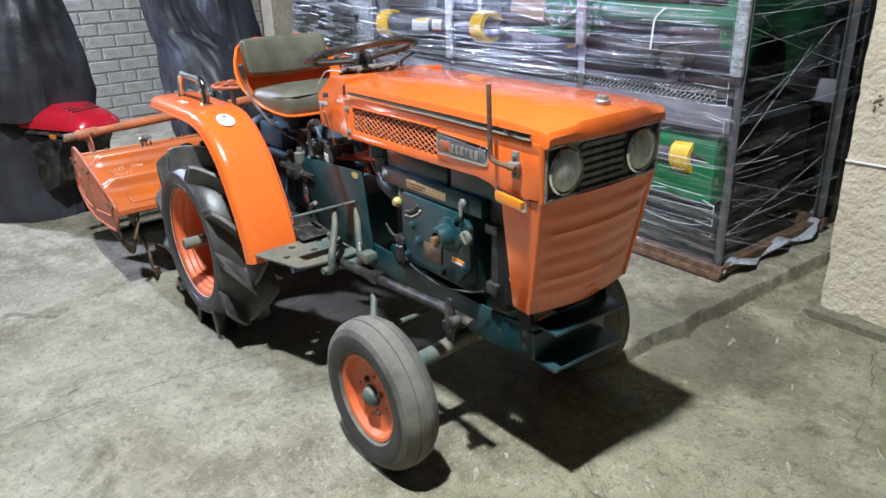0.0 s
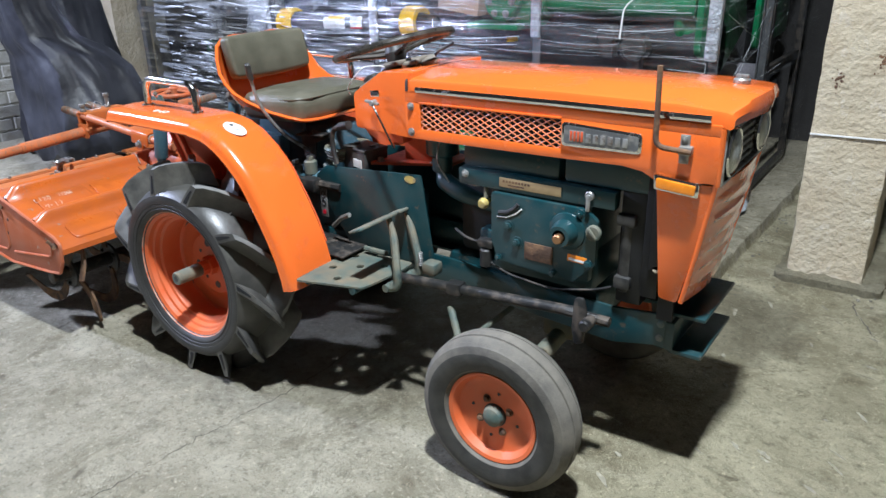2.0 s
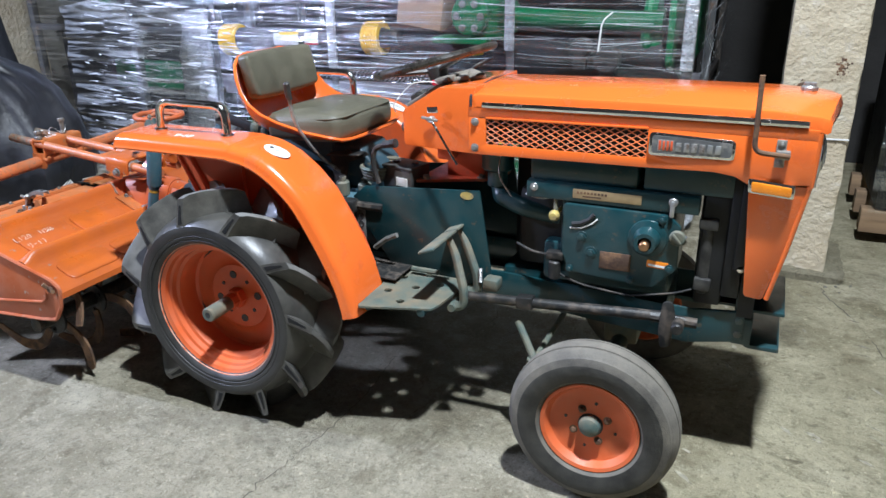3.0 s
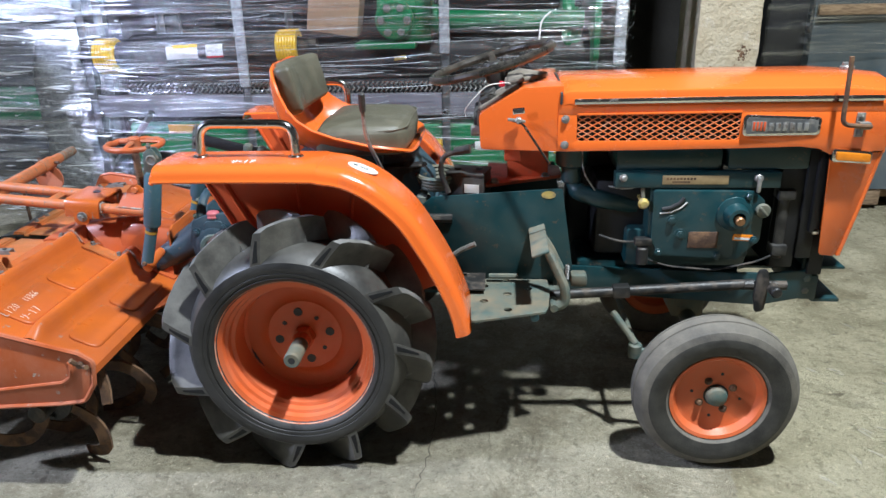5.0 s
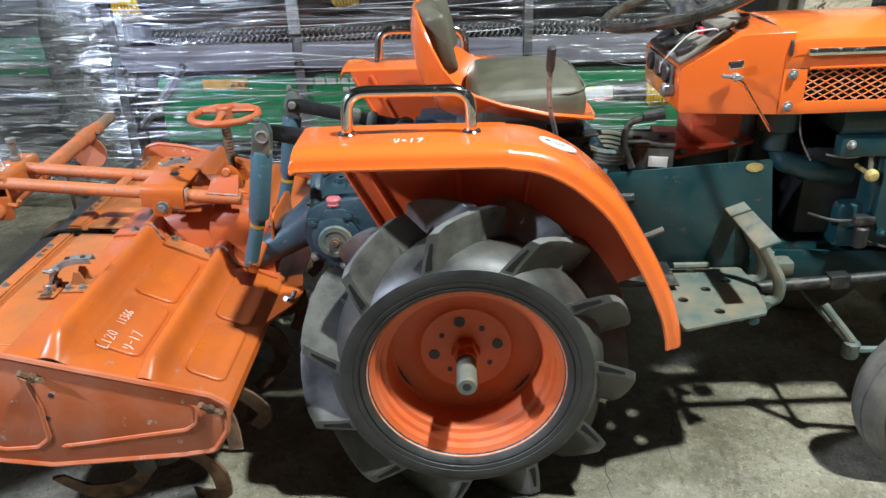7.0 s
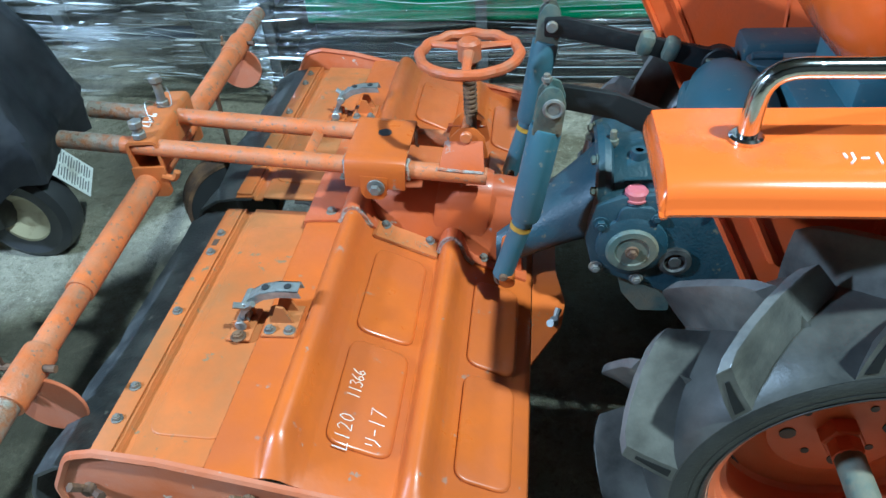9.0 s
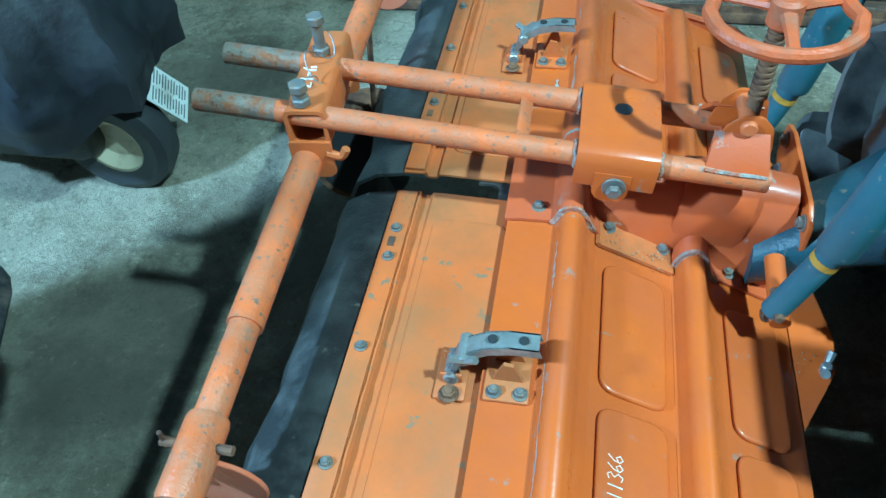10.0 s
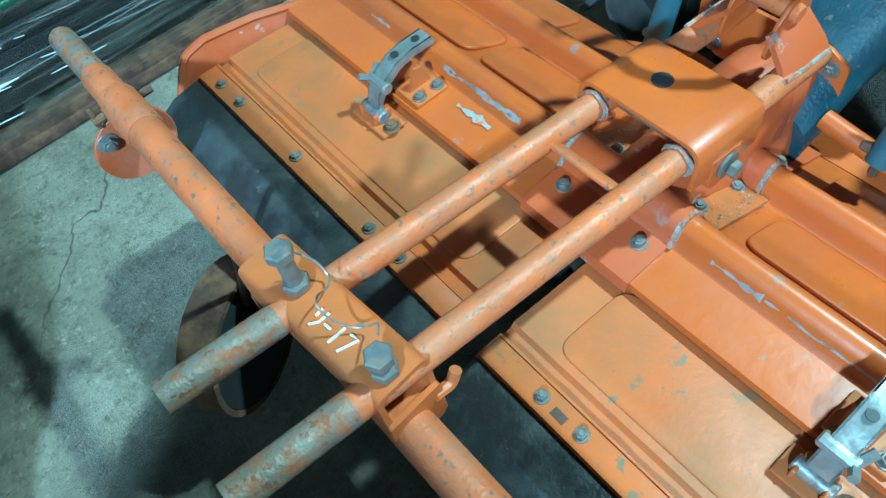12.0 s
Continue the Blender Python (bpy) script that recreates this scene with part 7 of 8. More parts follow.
carrier = part("depth_tube", tube([(x, CY - 0.0585, tz(x)) for x in (-1.25, -1.0, -0.575)], 0.0165, 16), M_TUBE, tiller, "worn orange tube")
part("depth_tube", tube([(x, CY + 0.0585, tz(x)) for x in (-1.25, -1.0, -0.60)], 0.0165, 16), M_TUBE, carrier, "worn orange tube")
for s in (-1, 1):
    ring = lathe([(0.011, -0.06), (0.0168, -0.06), (0.0168, 0.06), (0.011, 0.06)], (0, 0, 0), "x", 18)
    bmesh.ops.transform(ring, matrix=pose(-1.308, CY + s * 0.0585, tz(-1.308), 0, 5.4, 0), verts=ring.verts)
    part("bare_tube_end", ring, M_BARETUBE, carrier, "tube end worn to speckled grey steel")
part("tube_strut", box((-0.905, CY, tz(-0.905)), (0.020, 0.11, 0.006), 0.002, (0, 35, 0)), M_TUBE, carrier, "orange cross strut")
saddle = rounded([(CY - 0.084, 0.63), (CY - 0.084, 0.688), (CY + 0.084, 0.688), (CY + 0.084, 0.63), (CY + 0.078, 0.63), (CY + 0.078, 0.682), (CY - 0.078, 0.682), (CY - 0.078, 0.63)], [0, 0.022, 0.022, 0, 0, 0.016, 0.016, 0])
part("saddle_plate", turned(both(prism(saddle, "x", -0.828, -0.718, 0.001), *[prism(rounded([(-0.800, 0.655), (-0.750, 0.655), (-0.751, 0.619), (-0.760, 0.607), (-0.790, 0.607), (-0.799, 0.619)], [0.002, 0.002, 0.008, 0.01, 0.01, 0.008]), "y", CY + s * 0.079, CY + s * 0.085) for s in (-1, 1)]), (-0.775, CY, 0.67), 0, 5, 0), M_TILLER, carrier, "folded orange saddle plate with a hole")
for e in (-1, 1):
    for x in (-0.829, -0.716):
        part("tube_weld", tube([(x + 0.001 * math.sin(5 * a), CY + e * 0.0585 + 0.0175 * math.cos(a), tz(x) + 0.0175 * math.sin(a)) for a in [math.tau * k / 20 for k in range(20)]], 0.0035, 6, closed=True), M_WELD, carrier, "weld round the tube")
part("saddle_hole", turned(disc(0.0125, 0.6885, 0.6895, (-0.770, 0.004, 0), "z", 24), (-0.775, CY, 0.67), 0, 5, 0), M_BLACK, carrier)
part("pivot_bolt", both(disc(0.0165, CY - 0.085, CY - 0.089, (-0.774, 0, 0.634), "y", 24, 0.001), disc(0.0105, CY - 0.091, CY - 0.101, (-0.774, 0, 0.634), "y", 6, 0.002), disc(0.012, CY - 0.085, CY + 0.1, (-0.774, 0, 0.634), "y", 12)), M_BOLT, carrier, "large dull pivot bolt")
for s in (-1, 1):
    ear = rounded([(-0.655, 0.660), (-0.640, 0.706), (-0.622, 0.724), (-0.596, 0.724), (-0.580, 0.706), (-0.572, 0.660)], 0.013)
    part("screw_ear", prism(ear, "y", CY + s * 0.030 - 0.0025, CY + s * 0.030 + 0.0025, 0.001), M_TILLER, carrier, "orange ear of the screw mount")
for e in (-1, 1):
    slope = [(CY + e * 0.026, 0.696), (CY + e * 0.031, 0.700), (CY + e * 0.060, 0.672), (CY + e * 0.069, 0.658), (CY + e * 0.064, 0.655), (CY + e * 0.055, 0.667)]
    wing = prism(slope, "x", -0.662, -0.578)
    for v in wing.verts:
        v.co.x += 0.012 * (1 if v.co.x < -0.62 else -0.4) * (v.co.z - 0.655) / 0.045
    part("screw_saddle", wing, M_CASE, carrier, "sloped red plate welded between tube and ear")
    part("saddle_weld", tube([(-0.66, CY + e * 0.069, 0.663), (-0.62, CY + e * 0.070, 0.659), (-0.58, CY + e * 0.069, 0.6555)], 0.003, 6), M_WELD, carrier)
part("screw_pin", disc(0.011, CY - 0.040, CY + 0.040, (-0.612, 0, 0.708), "y", 16, 0.002), M_TUBE, carrier)
screw = part("depth_screw", both(disc(0.010, 0.70, 0.86, (-0.605, CY, 0), "z", 12), *[disc(0.0125, 0.735 + 0.009 * i, 0.739 + 0.009 * i, (-0.605, CY, 0), "z", 12) for i in range(12)]), M_RUST, tiller, "rusty threaded depth screw")
HW = (-0.603, CY, 0.849)
hw_ring = [(HW[0] + (0.084 + 0.0012 * math.cos(12 * a)) * math.cos(a), HW[1] + (0.084 + 0.0012 * math.cos(12 * a)) * math.sin(a), HW[2] + 0.001 * math.cos(12 * a)) for a in (2 * math.pi * i / 56 for i in range(56))]
hw = part("hand_wheel", tube(hw_ring, 0.0092, 10, closed=True), M_HANDWHEEL, screw, "orange cast hand wheel")
for a in (30, 150, 270):
    c, s = math.cos(radians(a)), math.sin(radians(a))
    part("wheel_spoke", tube([(HW[0] + r * c, HW[1] + r * s, HW[2] + 0.012 * (1 - r / 0.084)) for r in (0.01, 0.05, 0.083)], [0.011, 0.008, 0.0075], 8, flat=0.7), M_HANDWHEEL, hw)
part("wheel_boss", disc(0.02, 0.835, 0.874, (HW[0], HW[1], 0), "z", 16, 0.005), M_HANDWHEEL, hw)

# cross bar with its clamp
def on_bar(y, dz=0.0):
    return (-1.2145 - 0.020 * y, y, 0.636 + 0.05 * y + dz)


bar = part("cross_bar", tube([on_bar(-0.378), on_bar(0.43)], 0.023, 20), M_TUBE, tiller, "telescopic worn orange cross bar")
for a, b, r, m_ in ((-0.51, -0.37, 0.0195, M_TUBE), (-0.598, -0.50, 0.0255, M_TUBE), (0.42, 0.50, 0.0262, M_TUBE), (0.49, 0.56, 0.021, M_TUBE), (0.55, 0.665, 0.0185, M_BARETUBE)):
    part("bar_section", tube([on_bar(a), on_bar(a + 0.006), on_bar(b - 0.006), on_bar(b)], [r * 0.93, r, r, r, r, r * 0.93], 20), m_, bar)
pipe_end = lathe([(0.0135, -0.035), (0.0188, -0.035), (0.0188, 0.035), (0.0135, 0.035)], (0, 0, 0), "y", 20)
bmesh.ops.transform(pipe_end, matrix=pose(*on_bar(-0.625), 2.9, 0, 1.9), verts=pipe_end.verts)
part("bar_end", pipe_end, M_BARETUBE, bar, "open pipe end of speckled grey steel")
part("tube_bore", tube([on_bar(-0.650), on_bar(-0.640)], 0.014, 14), M_BLACK, bar)
for y in (-0.535, 0.48):
    x, _, z = on_bar(y)
    part("locking_pin", both(tube([(x - 0.042, y, z + 0.004), (x + 0.042, y, z + 0.004)], 0.006, 8), tube([(x - 0.038, y, z - 0.008), (x - 0.038, y, z + 0.024)], 0.003, 6)), M_RUST, bar, "rusty locking pin")
for y, dx in ((-0.545, 0.012), (0.485, -0.012)):
    x, _, z = on_bar(y)
    x += dx
    round_plate = part("end_plate", disc(0.056, y - 0.003, y + 0.003, (x, 0, z - 0.062), "y", 36, 0.001), M_SIDEPLATE, bar, "dull orange round end plate")
    part("plate_bolt", bolt((x - 0.03, y - 0.003, z - 0.035), "y", 0.010, 0.008, -1), M_ZINC, round_plate)


def clamp_box(y0, y1):
    w, z0, z1, t = 0.030, 0.653, 0.720, 0.006
    outer = rounded([(-w, z0), (w, z0), (w, z1), (-w, z1)], 0.012, 4)
    innr = rounded([(-w + t, z0 + t), (w - t, z0 + t), (w - t, z1 - t), (-w + t, z1 - t)], 0.007, 4)
    bm = bmesh.new()
    rings = []
    for y in (y0, y1):
        rings.append(([bm.verts.new((-1.212 + p[0], y, p[1])) for p in outer], [bm.verts.new((-1.212 + p[0], y, p[1])) for p in innr]))
    n = len(outer)
    (oa, ia), (ob_, ib) = rings
    for i in range(n):
        j = (i + 1) % n
        bm.faces.new((oa[i], oa[j], ob_[j], ob_[i]))
        bm.faces.new((ia[j], ia[i], ib[i], ib[j]))
        bm.faces.new((oa[j], oa[i], ia[i], ia[j]))
        bm.faces.new((ob_[i], ob_[j], ib[j], ib[i]))
    bmesh.ops.recalc_face_normals(bm, faces=bm.faces)
    return bm


CLAMP = (-1.212, 0.013, 0.69)
clamp_body = both(clamp_box(-0.088, 0.114), *[prism(rounded([(-1.243, 0.668), (-1.181, 0.668), (-1.181, 0.612), (-1.19, 0.604), (-1.234, 0.604), (-1.243, 0.612)], 0.004), "y", y - 0.003, y + 0.003) for y in (-0.090, 0.116)], tube(bend([(-1.190, -0.090, 0.648), (-1.168, -0.090, 0.640), (-1.160, -0.090, 0.656)], 0.010), 0.0065, 8))
clamp = part("bar_clamp", turned(clamp_body, CLAMP, 0, 0, 5), M_TILLER_DUST, tiller, "orange box clamp on the cross bar")
for y, h in ((0.052, 0.048), (-0.072, 0.020)):
    x = -1.213 - 0.06 * y
    part("clamp_bolt", both(disc(0.0085, 0.720, 0.722 + h, (x, y, 0), "z", 12), disc(0.0135, 0.720, 0.733, (x, y, 0), "z", 6, 0.002), disc(0.0135, 0.722 + h, 0.722 + h + 0.014, (x, y, 0), "z", 6, 0.002)), M_BOLT, clamp, "large zinc bolt")
wire = [(-1.205 + 0.016 * math.sin(i * 0.9), 0.060 - 0.012 * i, 0.742 + 0.016 * math.cos(i * 1.3)) for i in range(11)]
part("binding_wire", tube(bend(wire, 0.01, 3), 0.0011, 5), M_STEEL, clamp, "thin loose binding wire")
part("chalk_mark", written("u-17", (-1.232, 0.016, 0.7212), (0.08, -1, 0), (1, 0.08, 0), 0.020, 0.0014, 0.66), M_CHALK, clamp, "handwritten white mark")

# rotor with curved tines
RX, RZ = -0.715, 0.225
rotor = part("rotor_shaft", tube([(RX, -0.60, RZ), (RX, 0.58, RZ)], 0.026, 14), M_DARKMETAL, tiller, "dark rotor shaft under the deck")
for k in range(7):
    y = -0.53 + 0.175 * k
    part("tine_flange", both(disc(0.062, y - 0.005, y + 0.005, (RX, 0, RZ), "y", 18, 0.001), *[bolt((RX + 0.045 * math.cos(a), y - 0.005, RZ + 0.045 * math.sin(a)), "y", 0.008, 0.006, -1) for a in (0.5, 2.6, 4.7)]), M_DARKMETAL, rotor, "dark flange with bolts")
    for m in range(4):
        a0 = -0.45 + 0.62 * k + math.pi / 2 * m
        s = -1 if m % 2 else 1
        pts, wide = [], []
        for j in range(12):
            f = j / 11
            r, a = 0.045 + 0.165 * min(1, f * 1.5) ** 0.8, a0 - 0.95 * f ** 1.7
            pts.append(Vector((RX + r * math.cos(a), y + s * (0.008 + 0.055 * max(0, (f - 0.55) / 0.45) ** 1.5), RZ + r * math.sin(a))))
        rings = []
        for j, p in enumerate(pts):
            d = (pts[min(j + 1, 11)] - pts[max(j - 1, 0)]).normalized()
            out = Vector((d.z, 0, -d.x)).normalized()
            w = 0.014 + 0.006 * math.sin(j / 11 * 3.0)
            side = d.cross(out).normalized()
            rings.append([p + out * w + side * 0.003, p - out * w + side * 0.004, p - out * w - side * 0.004, p + out * w - side * 0.002])
        part("tine", loft(rings), M_RUST, rotor, "curved rusty tine")
part("rear_beam", both(box((-0.93, CY, 0.48), (0.03, 1.1, 0.04), 0.004), box((-0.62, CY, 0.37), (0.04, 1.14, 0.05), 0.004)), M_DARKMETAL, tiller, "dark frame beams under the deck")

# tail wheel under the cross bar
TW = (-1.282, 0.350, 0.288)
tail = part("tail_wheel", turned(lathe([(0.116, -0.03), (0.126, -0.03), (0.126, 0.03), (0.116, 0.03)], TW, "x", 48, closed=True), TW, 0, 0, -56), M_RUST, tiller, "rusty iron tail wheel rim")
# Black disc closes the rim, for the shade inside it.
part("rim_inside_shade", turned(disc(0.116, 0.020, 0.028, TW, "x", 40, 0.002), TW, 0, 0, -56), M_BLACK, tail, "black disc standing for the shade inside the rim")
part("wheel_strut", tube([(-1.21, 0.27, 0.65), (-1.235, 0.31, 0.46), (-1.26, 0.36, 0.30)], 0.006, 8), M_RUST, tail, "thin rusty strut")

# ---- wrapped steel crate with a machine inside ----
CRX, CRY = (-1.49, -0.692, 0.303, 1.135), (1.375, 2.28)
crate = thing("steel_crate", (-0.2, 1.8, 0), "grey steel transport crate wrapped in clear stretch film", "crate")
for x in CRX:
    for y in CRY:
        part("post", both(box((x, y, 0.98), (0.04, 0.006, 1.86), 0.001), box((x - 0.017, y + (0.017 if y < 2 else -0.017), 0.98), (0.006, 0.04, 1.86), 0.001), box((x, y, 0.03), (0.07, 0.06, 0.02), 0.003)), M_GREYSTEEL, crate, "grey angle-steel post")
for y in CRY:
    part("rail", both(box((-0.18, y + 0.003, 0.725), (2.66, 0.006, 0.105), 0.001), box((-0.18, y + 0.026, 0.7745), (2.66, 0.04, 0.006), 0.001)), M_RAIL, crate, "horizontal grey steel rail")
    part("base_rail", both(box((-0.18, y, 0.075), (2.70, 0.05, 0.05), 0.003), box((-0.18, y - 0.03, 0.055), (2.70, 0.012, 0.03), 0.001)), M_RUST, crate, "rusty base channel")
    part("top_rail", box((-0.18, y + 0.01, 1.90), (2.66, 0.006, 0.05), 0.001), M_GREYSTEEL, crate)
for x in CRX:
    part("base_cross", box((x, 1.83, 0.075), (0.05, 0.9, 0.05), 0.003), M_RUST, crate)
    part("top_cross", box((x, 1.83, 1.90), (0.04, 0.9, 0.006), 0.001), M_GREYSTEEL, crate)
part("diagonal_brace", tube([(-1.203, 1.367, 0.685), (-1.44, 1.39, 0.425)], 0.017, 4), M_GREYSTEEL, crate, "grey diagonal brace")
for x in (-1.47, -1.203, -0.69, 0.303):
    part("rail_bolt", bolt((x, CRY[0] - 0.001, 0.688), "y", 0.014, 0.012, -1), M_DARKMETAL, crate, "dark rail bolt")
part("corner_padding", box((1.128, 1.352, 1.22), (0.055, 0.025, 0.62), 0.01), M_BUBBLE, crate, "bubble wrap padding on the corner post")
part("post_padding", box((-0.692, 1.36, 1.22), (0.052, 0.022, 0.80), 0.009), M_BUBBLE, crate, "bubble wrap round the post")
part("post_padding", box((0.303, 1.36, 1.25), (0.05, 0.022, 0.56), 0.009), M_BUBBLE, crate, "bubble wrap round the post")


def film_sheet(corner_a, corner_b, z0, z1, bulge, seed, nu=60, nv=40):
    a, b = Vector(corner_a), Vector(corner_b)
    d = (b - a)
    out = Vector((d.y, -d.x, 0)).normalized()
    rows = []
    for j in range(nv + 1):
        z = z0 + (z1 - z0) * j / nv
        row = []
        for i in range(nu + 1):
            f = i / nu
            p = a + d * f
            w = bulge * (noise.noise((f * d.length * 2.0 + seed, z * 9, 0)) + 0.6 * noise.noise((f * d.length * 1.2 + seed, z * 24, 4)))
            row.append((p.x + out.x * w, p.y + out.y * w, z))
        rows.append(row)
    return loft(rows, closed=False, caps=False)


film = part("stretch_film", film_sheet((-1.56, 1.335, 0), (1.16, 1.335, 0), 0.10, 1.92, 0.016, 1), M_FILM, crate, "clear wrinkled stretch film")
part("stretch_film", film_sheet((1.16, 1.335, 0), (1.20, 3.36, 0), 0.08, 1.92, 0.035, 5), M_FILM_END, crate, "clear stretch film on the end")


def strands(count, seed, x0, x1, y, z0, z1, slope=0.12):
    rnd = random.Random(seed)
    bm = bmesh.new()
    for _ in range(count):
        xa = rnd.uniform(x0, x1)
        ln = rnd.uniform(0.15, 1.2)
        za = rnd.uniform(z0, z1)
        k = rnd.gauss(0, slope)
        sag = rnd.uniform(0, 0.02)
        pts = []
        for i in range(6):
            f = i / 5
            xx = min(x1, xa + ln * f)
            pts.append((xx, y + rnd.uniform(-0.003, 0.003), za + k * ln * f - sag * 4 * f * (1 - f)))
        join(bm, tube(pts, 0.0003 + 0.0014 * rnd.random() ** 3, 3))
    return bm


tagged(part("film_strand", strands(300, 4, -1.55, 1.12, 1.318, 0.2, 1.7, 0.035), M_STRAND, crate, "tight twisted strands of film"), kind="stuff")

part("film_hem", tube([(1.15 - 0.02 * math.sin(i * 1.3), 1.36 + 0.055 * i, 0.075 + 0.02 * math.sin(i * 0.9)) for i in range(17)], [0.03, 0.035, 0.028, 0.04, 0.03], 10, flat=0.35), M_BUBBLE, crate, "gathered film trailing along the base")


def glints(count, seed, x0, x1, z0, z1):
    """Short white ribbons on the thick film, painted in as its glints."""
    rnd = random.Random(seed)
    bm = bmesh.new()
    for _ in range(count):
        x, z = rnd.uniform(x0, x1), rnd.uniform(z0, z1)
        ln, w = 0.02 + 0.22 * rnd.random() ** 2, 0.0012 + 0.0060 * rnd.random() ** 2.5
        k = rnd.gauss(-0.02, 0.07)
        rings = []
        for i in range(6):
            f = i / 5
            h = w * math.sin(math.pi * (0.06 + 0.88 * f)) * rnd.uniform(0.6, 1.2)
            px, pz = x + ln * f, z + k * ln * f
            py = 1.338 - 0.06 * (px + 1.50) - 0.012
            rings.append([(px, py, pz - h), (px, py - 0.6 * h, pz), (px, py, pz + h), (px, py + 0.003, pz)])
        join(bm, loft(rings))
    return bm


tagged(part("film_glint", glints(420, 12, -2.60, -1.50, 0.15, 1.75), M_GLINT, crate, "white ribbons drawn as glints on the film"), kind="stuff")
tagged(part("film_glint", glints(60, 15, -1.50, -1.25, 0.20, 1.5), M_GLINT, crate, "white ribbons drawn as glints on the film"), kind="stuff")
part("stretch_film", film_sheet((-2.75, 1.42, 0), (-1.50, 1.345, 0), 0.08, 1.95, 0.03, 21), M_FILM_THICK, crate, "thick bright stretch film in many layers")



def end_strands(count, seed):
    """Strands of film that fan out from the corner post over the crate's end."""
    rnd = random.Random(seed)
    bm = bmesh.new()
    for _ in range(count):
        z0 = rnd.choice((0.35, 0.62, 0.9, 1.25)) + rnd.gauss(0, 0.10)
        k, ln = rnd.gauss(0.0, 0.22), rnd.uniform(0.25, 1.2)
        pts = [(1.185 + 0.012 * f, 1.33 + ln * f, z0 + k * ln * f - 0.03 * f * (1 - f)) for f in (0, 0.33, 0.66, 1)]
        join(bm, tube(pts, 0.0003 + 0.0009 * rnd.random() ** 4, 3))
    return bm


tagged(part("film_strand", end_strands(40, 8), M_STRAND, crate, "strands of film fanning from the corner"), kind="stuff")

# the machine in the crate
mach = thing("field_machine", (-0.2, 1.85, 0.1), "new green and black farm machine packed in the crate", "machine")
part("main_roller", tube([(-1.40, 1.72, 0.90), (1.05, 1.72, 0.90)], 0.15, 28), M_BLACKPAINT, mach, "long black roller")
part("upper_beam", box((-0.2, 1.9, 1.22), (2.4, 0.14, 0.14), 0.01), M_BLACKPAINT, mach, "black box beam")
gbx = part("gear_head", both(box((0.13, 1.62, 1.12), (0.2, 0.2, 0.24), 0.02), disc(0.095, 1.52, 1.46, (0.05, 0, 1.12), "y", 28, 0.01), disc(0.075, -0.04, 0.16, (0, 1.58, 1.17), "x", 20, 0.01), box((0.0, 1.56, 1.0), (0.3, 0.2, 0.03), 0.004)), M_GREEN, mach, "green cast gear head")
for i in range(6):
    a = math.pi / 3 * i
    part("head_bolt", bolt((0.05 + 0.065 * math.cos(a), 1.459, 1.12 + 0.065 * math.sin(a)), "y", 0.013, 0.012, -1), M_ZINC, gbx)
part("side_tube", both(tube([(0.2, 1.60, 1.11), (0.98, 1.60, 1.10)], 0.048, 20), disc(0.075, 0.22, 0.26, (0, 1.60, 1.11), "x", 20, 0.006), box((0.62, 1.555, 1.12), (0.05, 0.01, 0.016))), M_GREEN, mach, "green drive tube")
part("end_housing", both(disc(0.20, 0.88, 0.94, (0, 1.78, 1.05), "x", 36, 0.02), box((0.93, 1.75, 0.95), (0.10, 0.3, 0.3), 0.03)), M_GREEN, mach, "green round end housing")
part("end_plate", prism(rounded([(1.46, 0.92), (1.46, 1.45), (1.70, 1.60), (2.10, 1.25), (2.22, 0.98), (1.85, 0.80)], 0.05), "x", 1.02, 1.05, 0.005), M_GREEN, mach, "green end plate")
part("lower_guard", prism(rounded([(1.40, 0.34), (1.40, 0.62), (1.44, 0.64), (1.48, 0.62), (1.62, 0.36)], 0.02), "x", -1.34, 1.05, 0.005), M_GREEN, mach, "green folded guard plate")
part("lower_beam", box((-0.15, 1.44, 0.20), (2.5, 0.10, 0.14), 0.01), M_BLACKPAINT, mach, "black lower beam")
part("lower_body", box((-0.15, 1.85, 0.42), (2.4, 0.7, 0.5), 0.02), M_BLACKPAINT, mach, "black machine body")
part("warning_label", box((-1.036, 1.3985, 0.606), (0.20, 0.003, 0.046)), M_LABEL, mach, "dull amber warning label")
for i in range(3):
    part("label_mark", prism([(-1.015 + 0.03 * i, 0.594), (-0.989 + 0.03 * i, 0.594), (-1.002 + 0.03 * i, 0.617)], "y", 1.3952, 1.3972), M_RUST, mach)
for i in range(5):
    part("maker_mark", box((-0.665 + 0.052 * i, 1.397, 0.608), (0.04, 0.003, 0.026), 0.001), M_CHIP, mach, "white brand mark as plain blocks")
for i in range(3):
    part("maker_mark", box((-0.50 + 0.033 * i, 1.397, 0.572), (0.026, 0.003, 0.018), 0.001), M_CHIP, mach)
part("orange_sticker", box((0.06, 1.568, 0.93), (0.06, 0.003, 0.022), 0, (0, -8, 0)), M_YELLOW, mach)
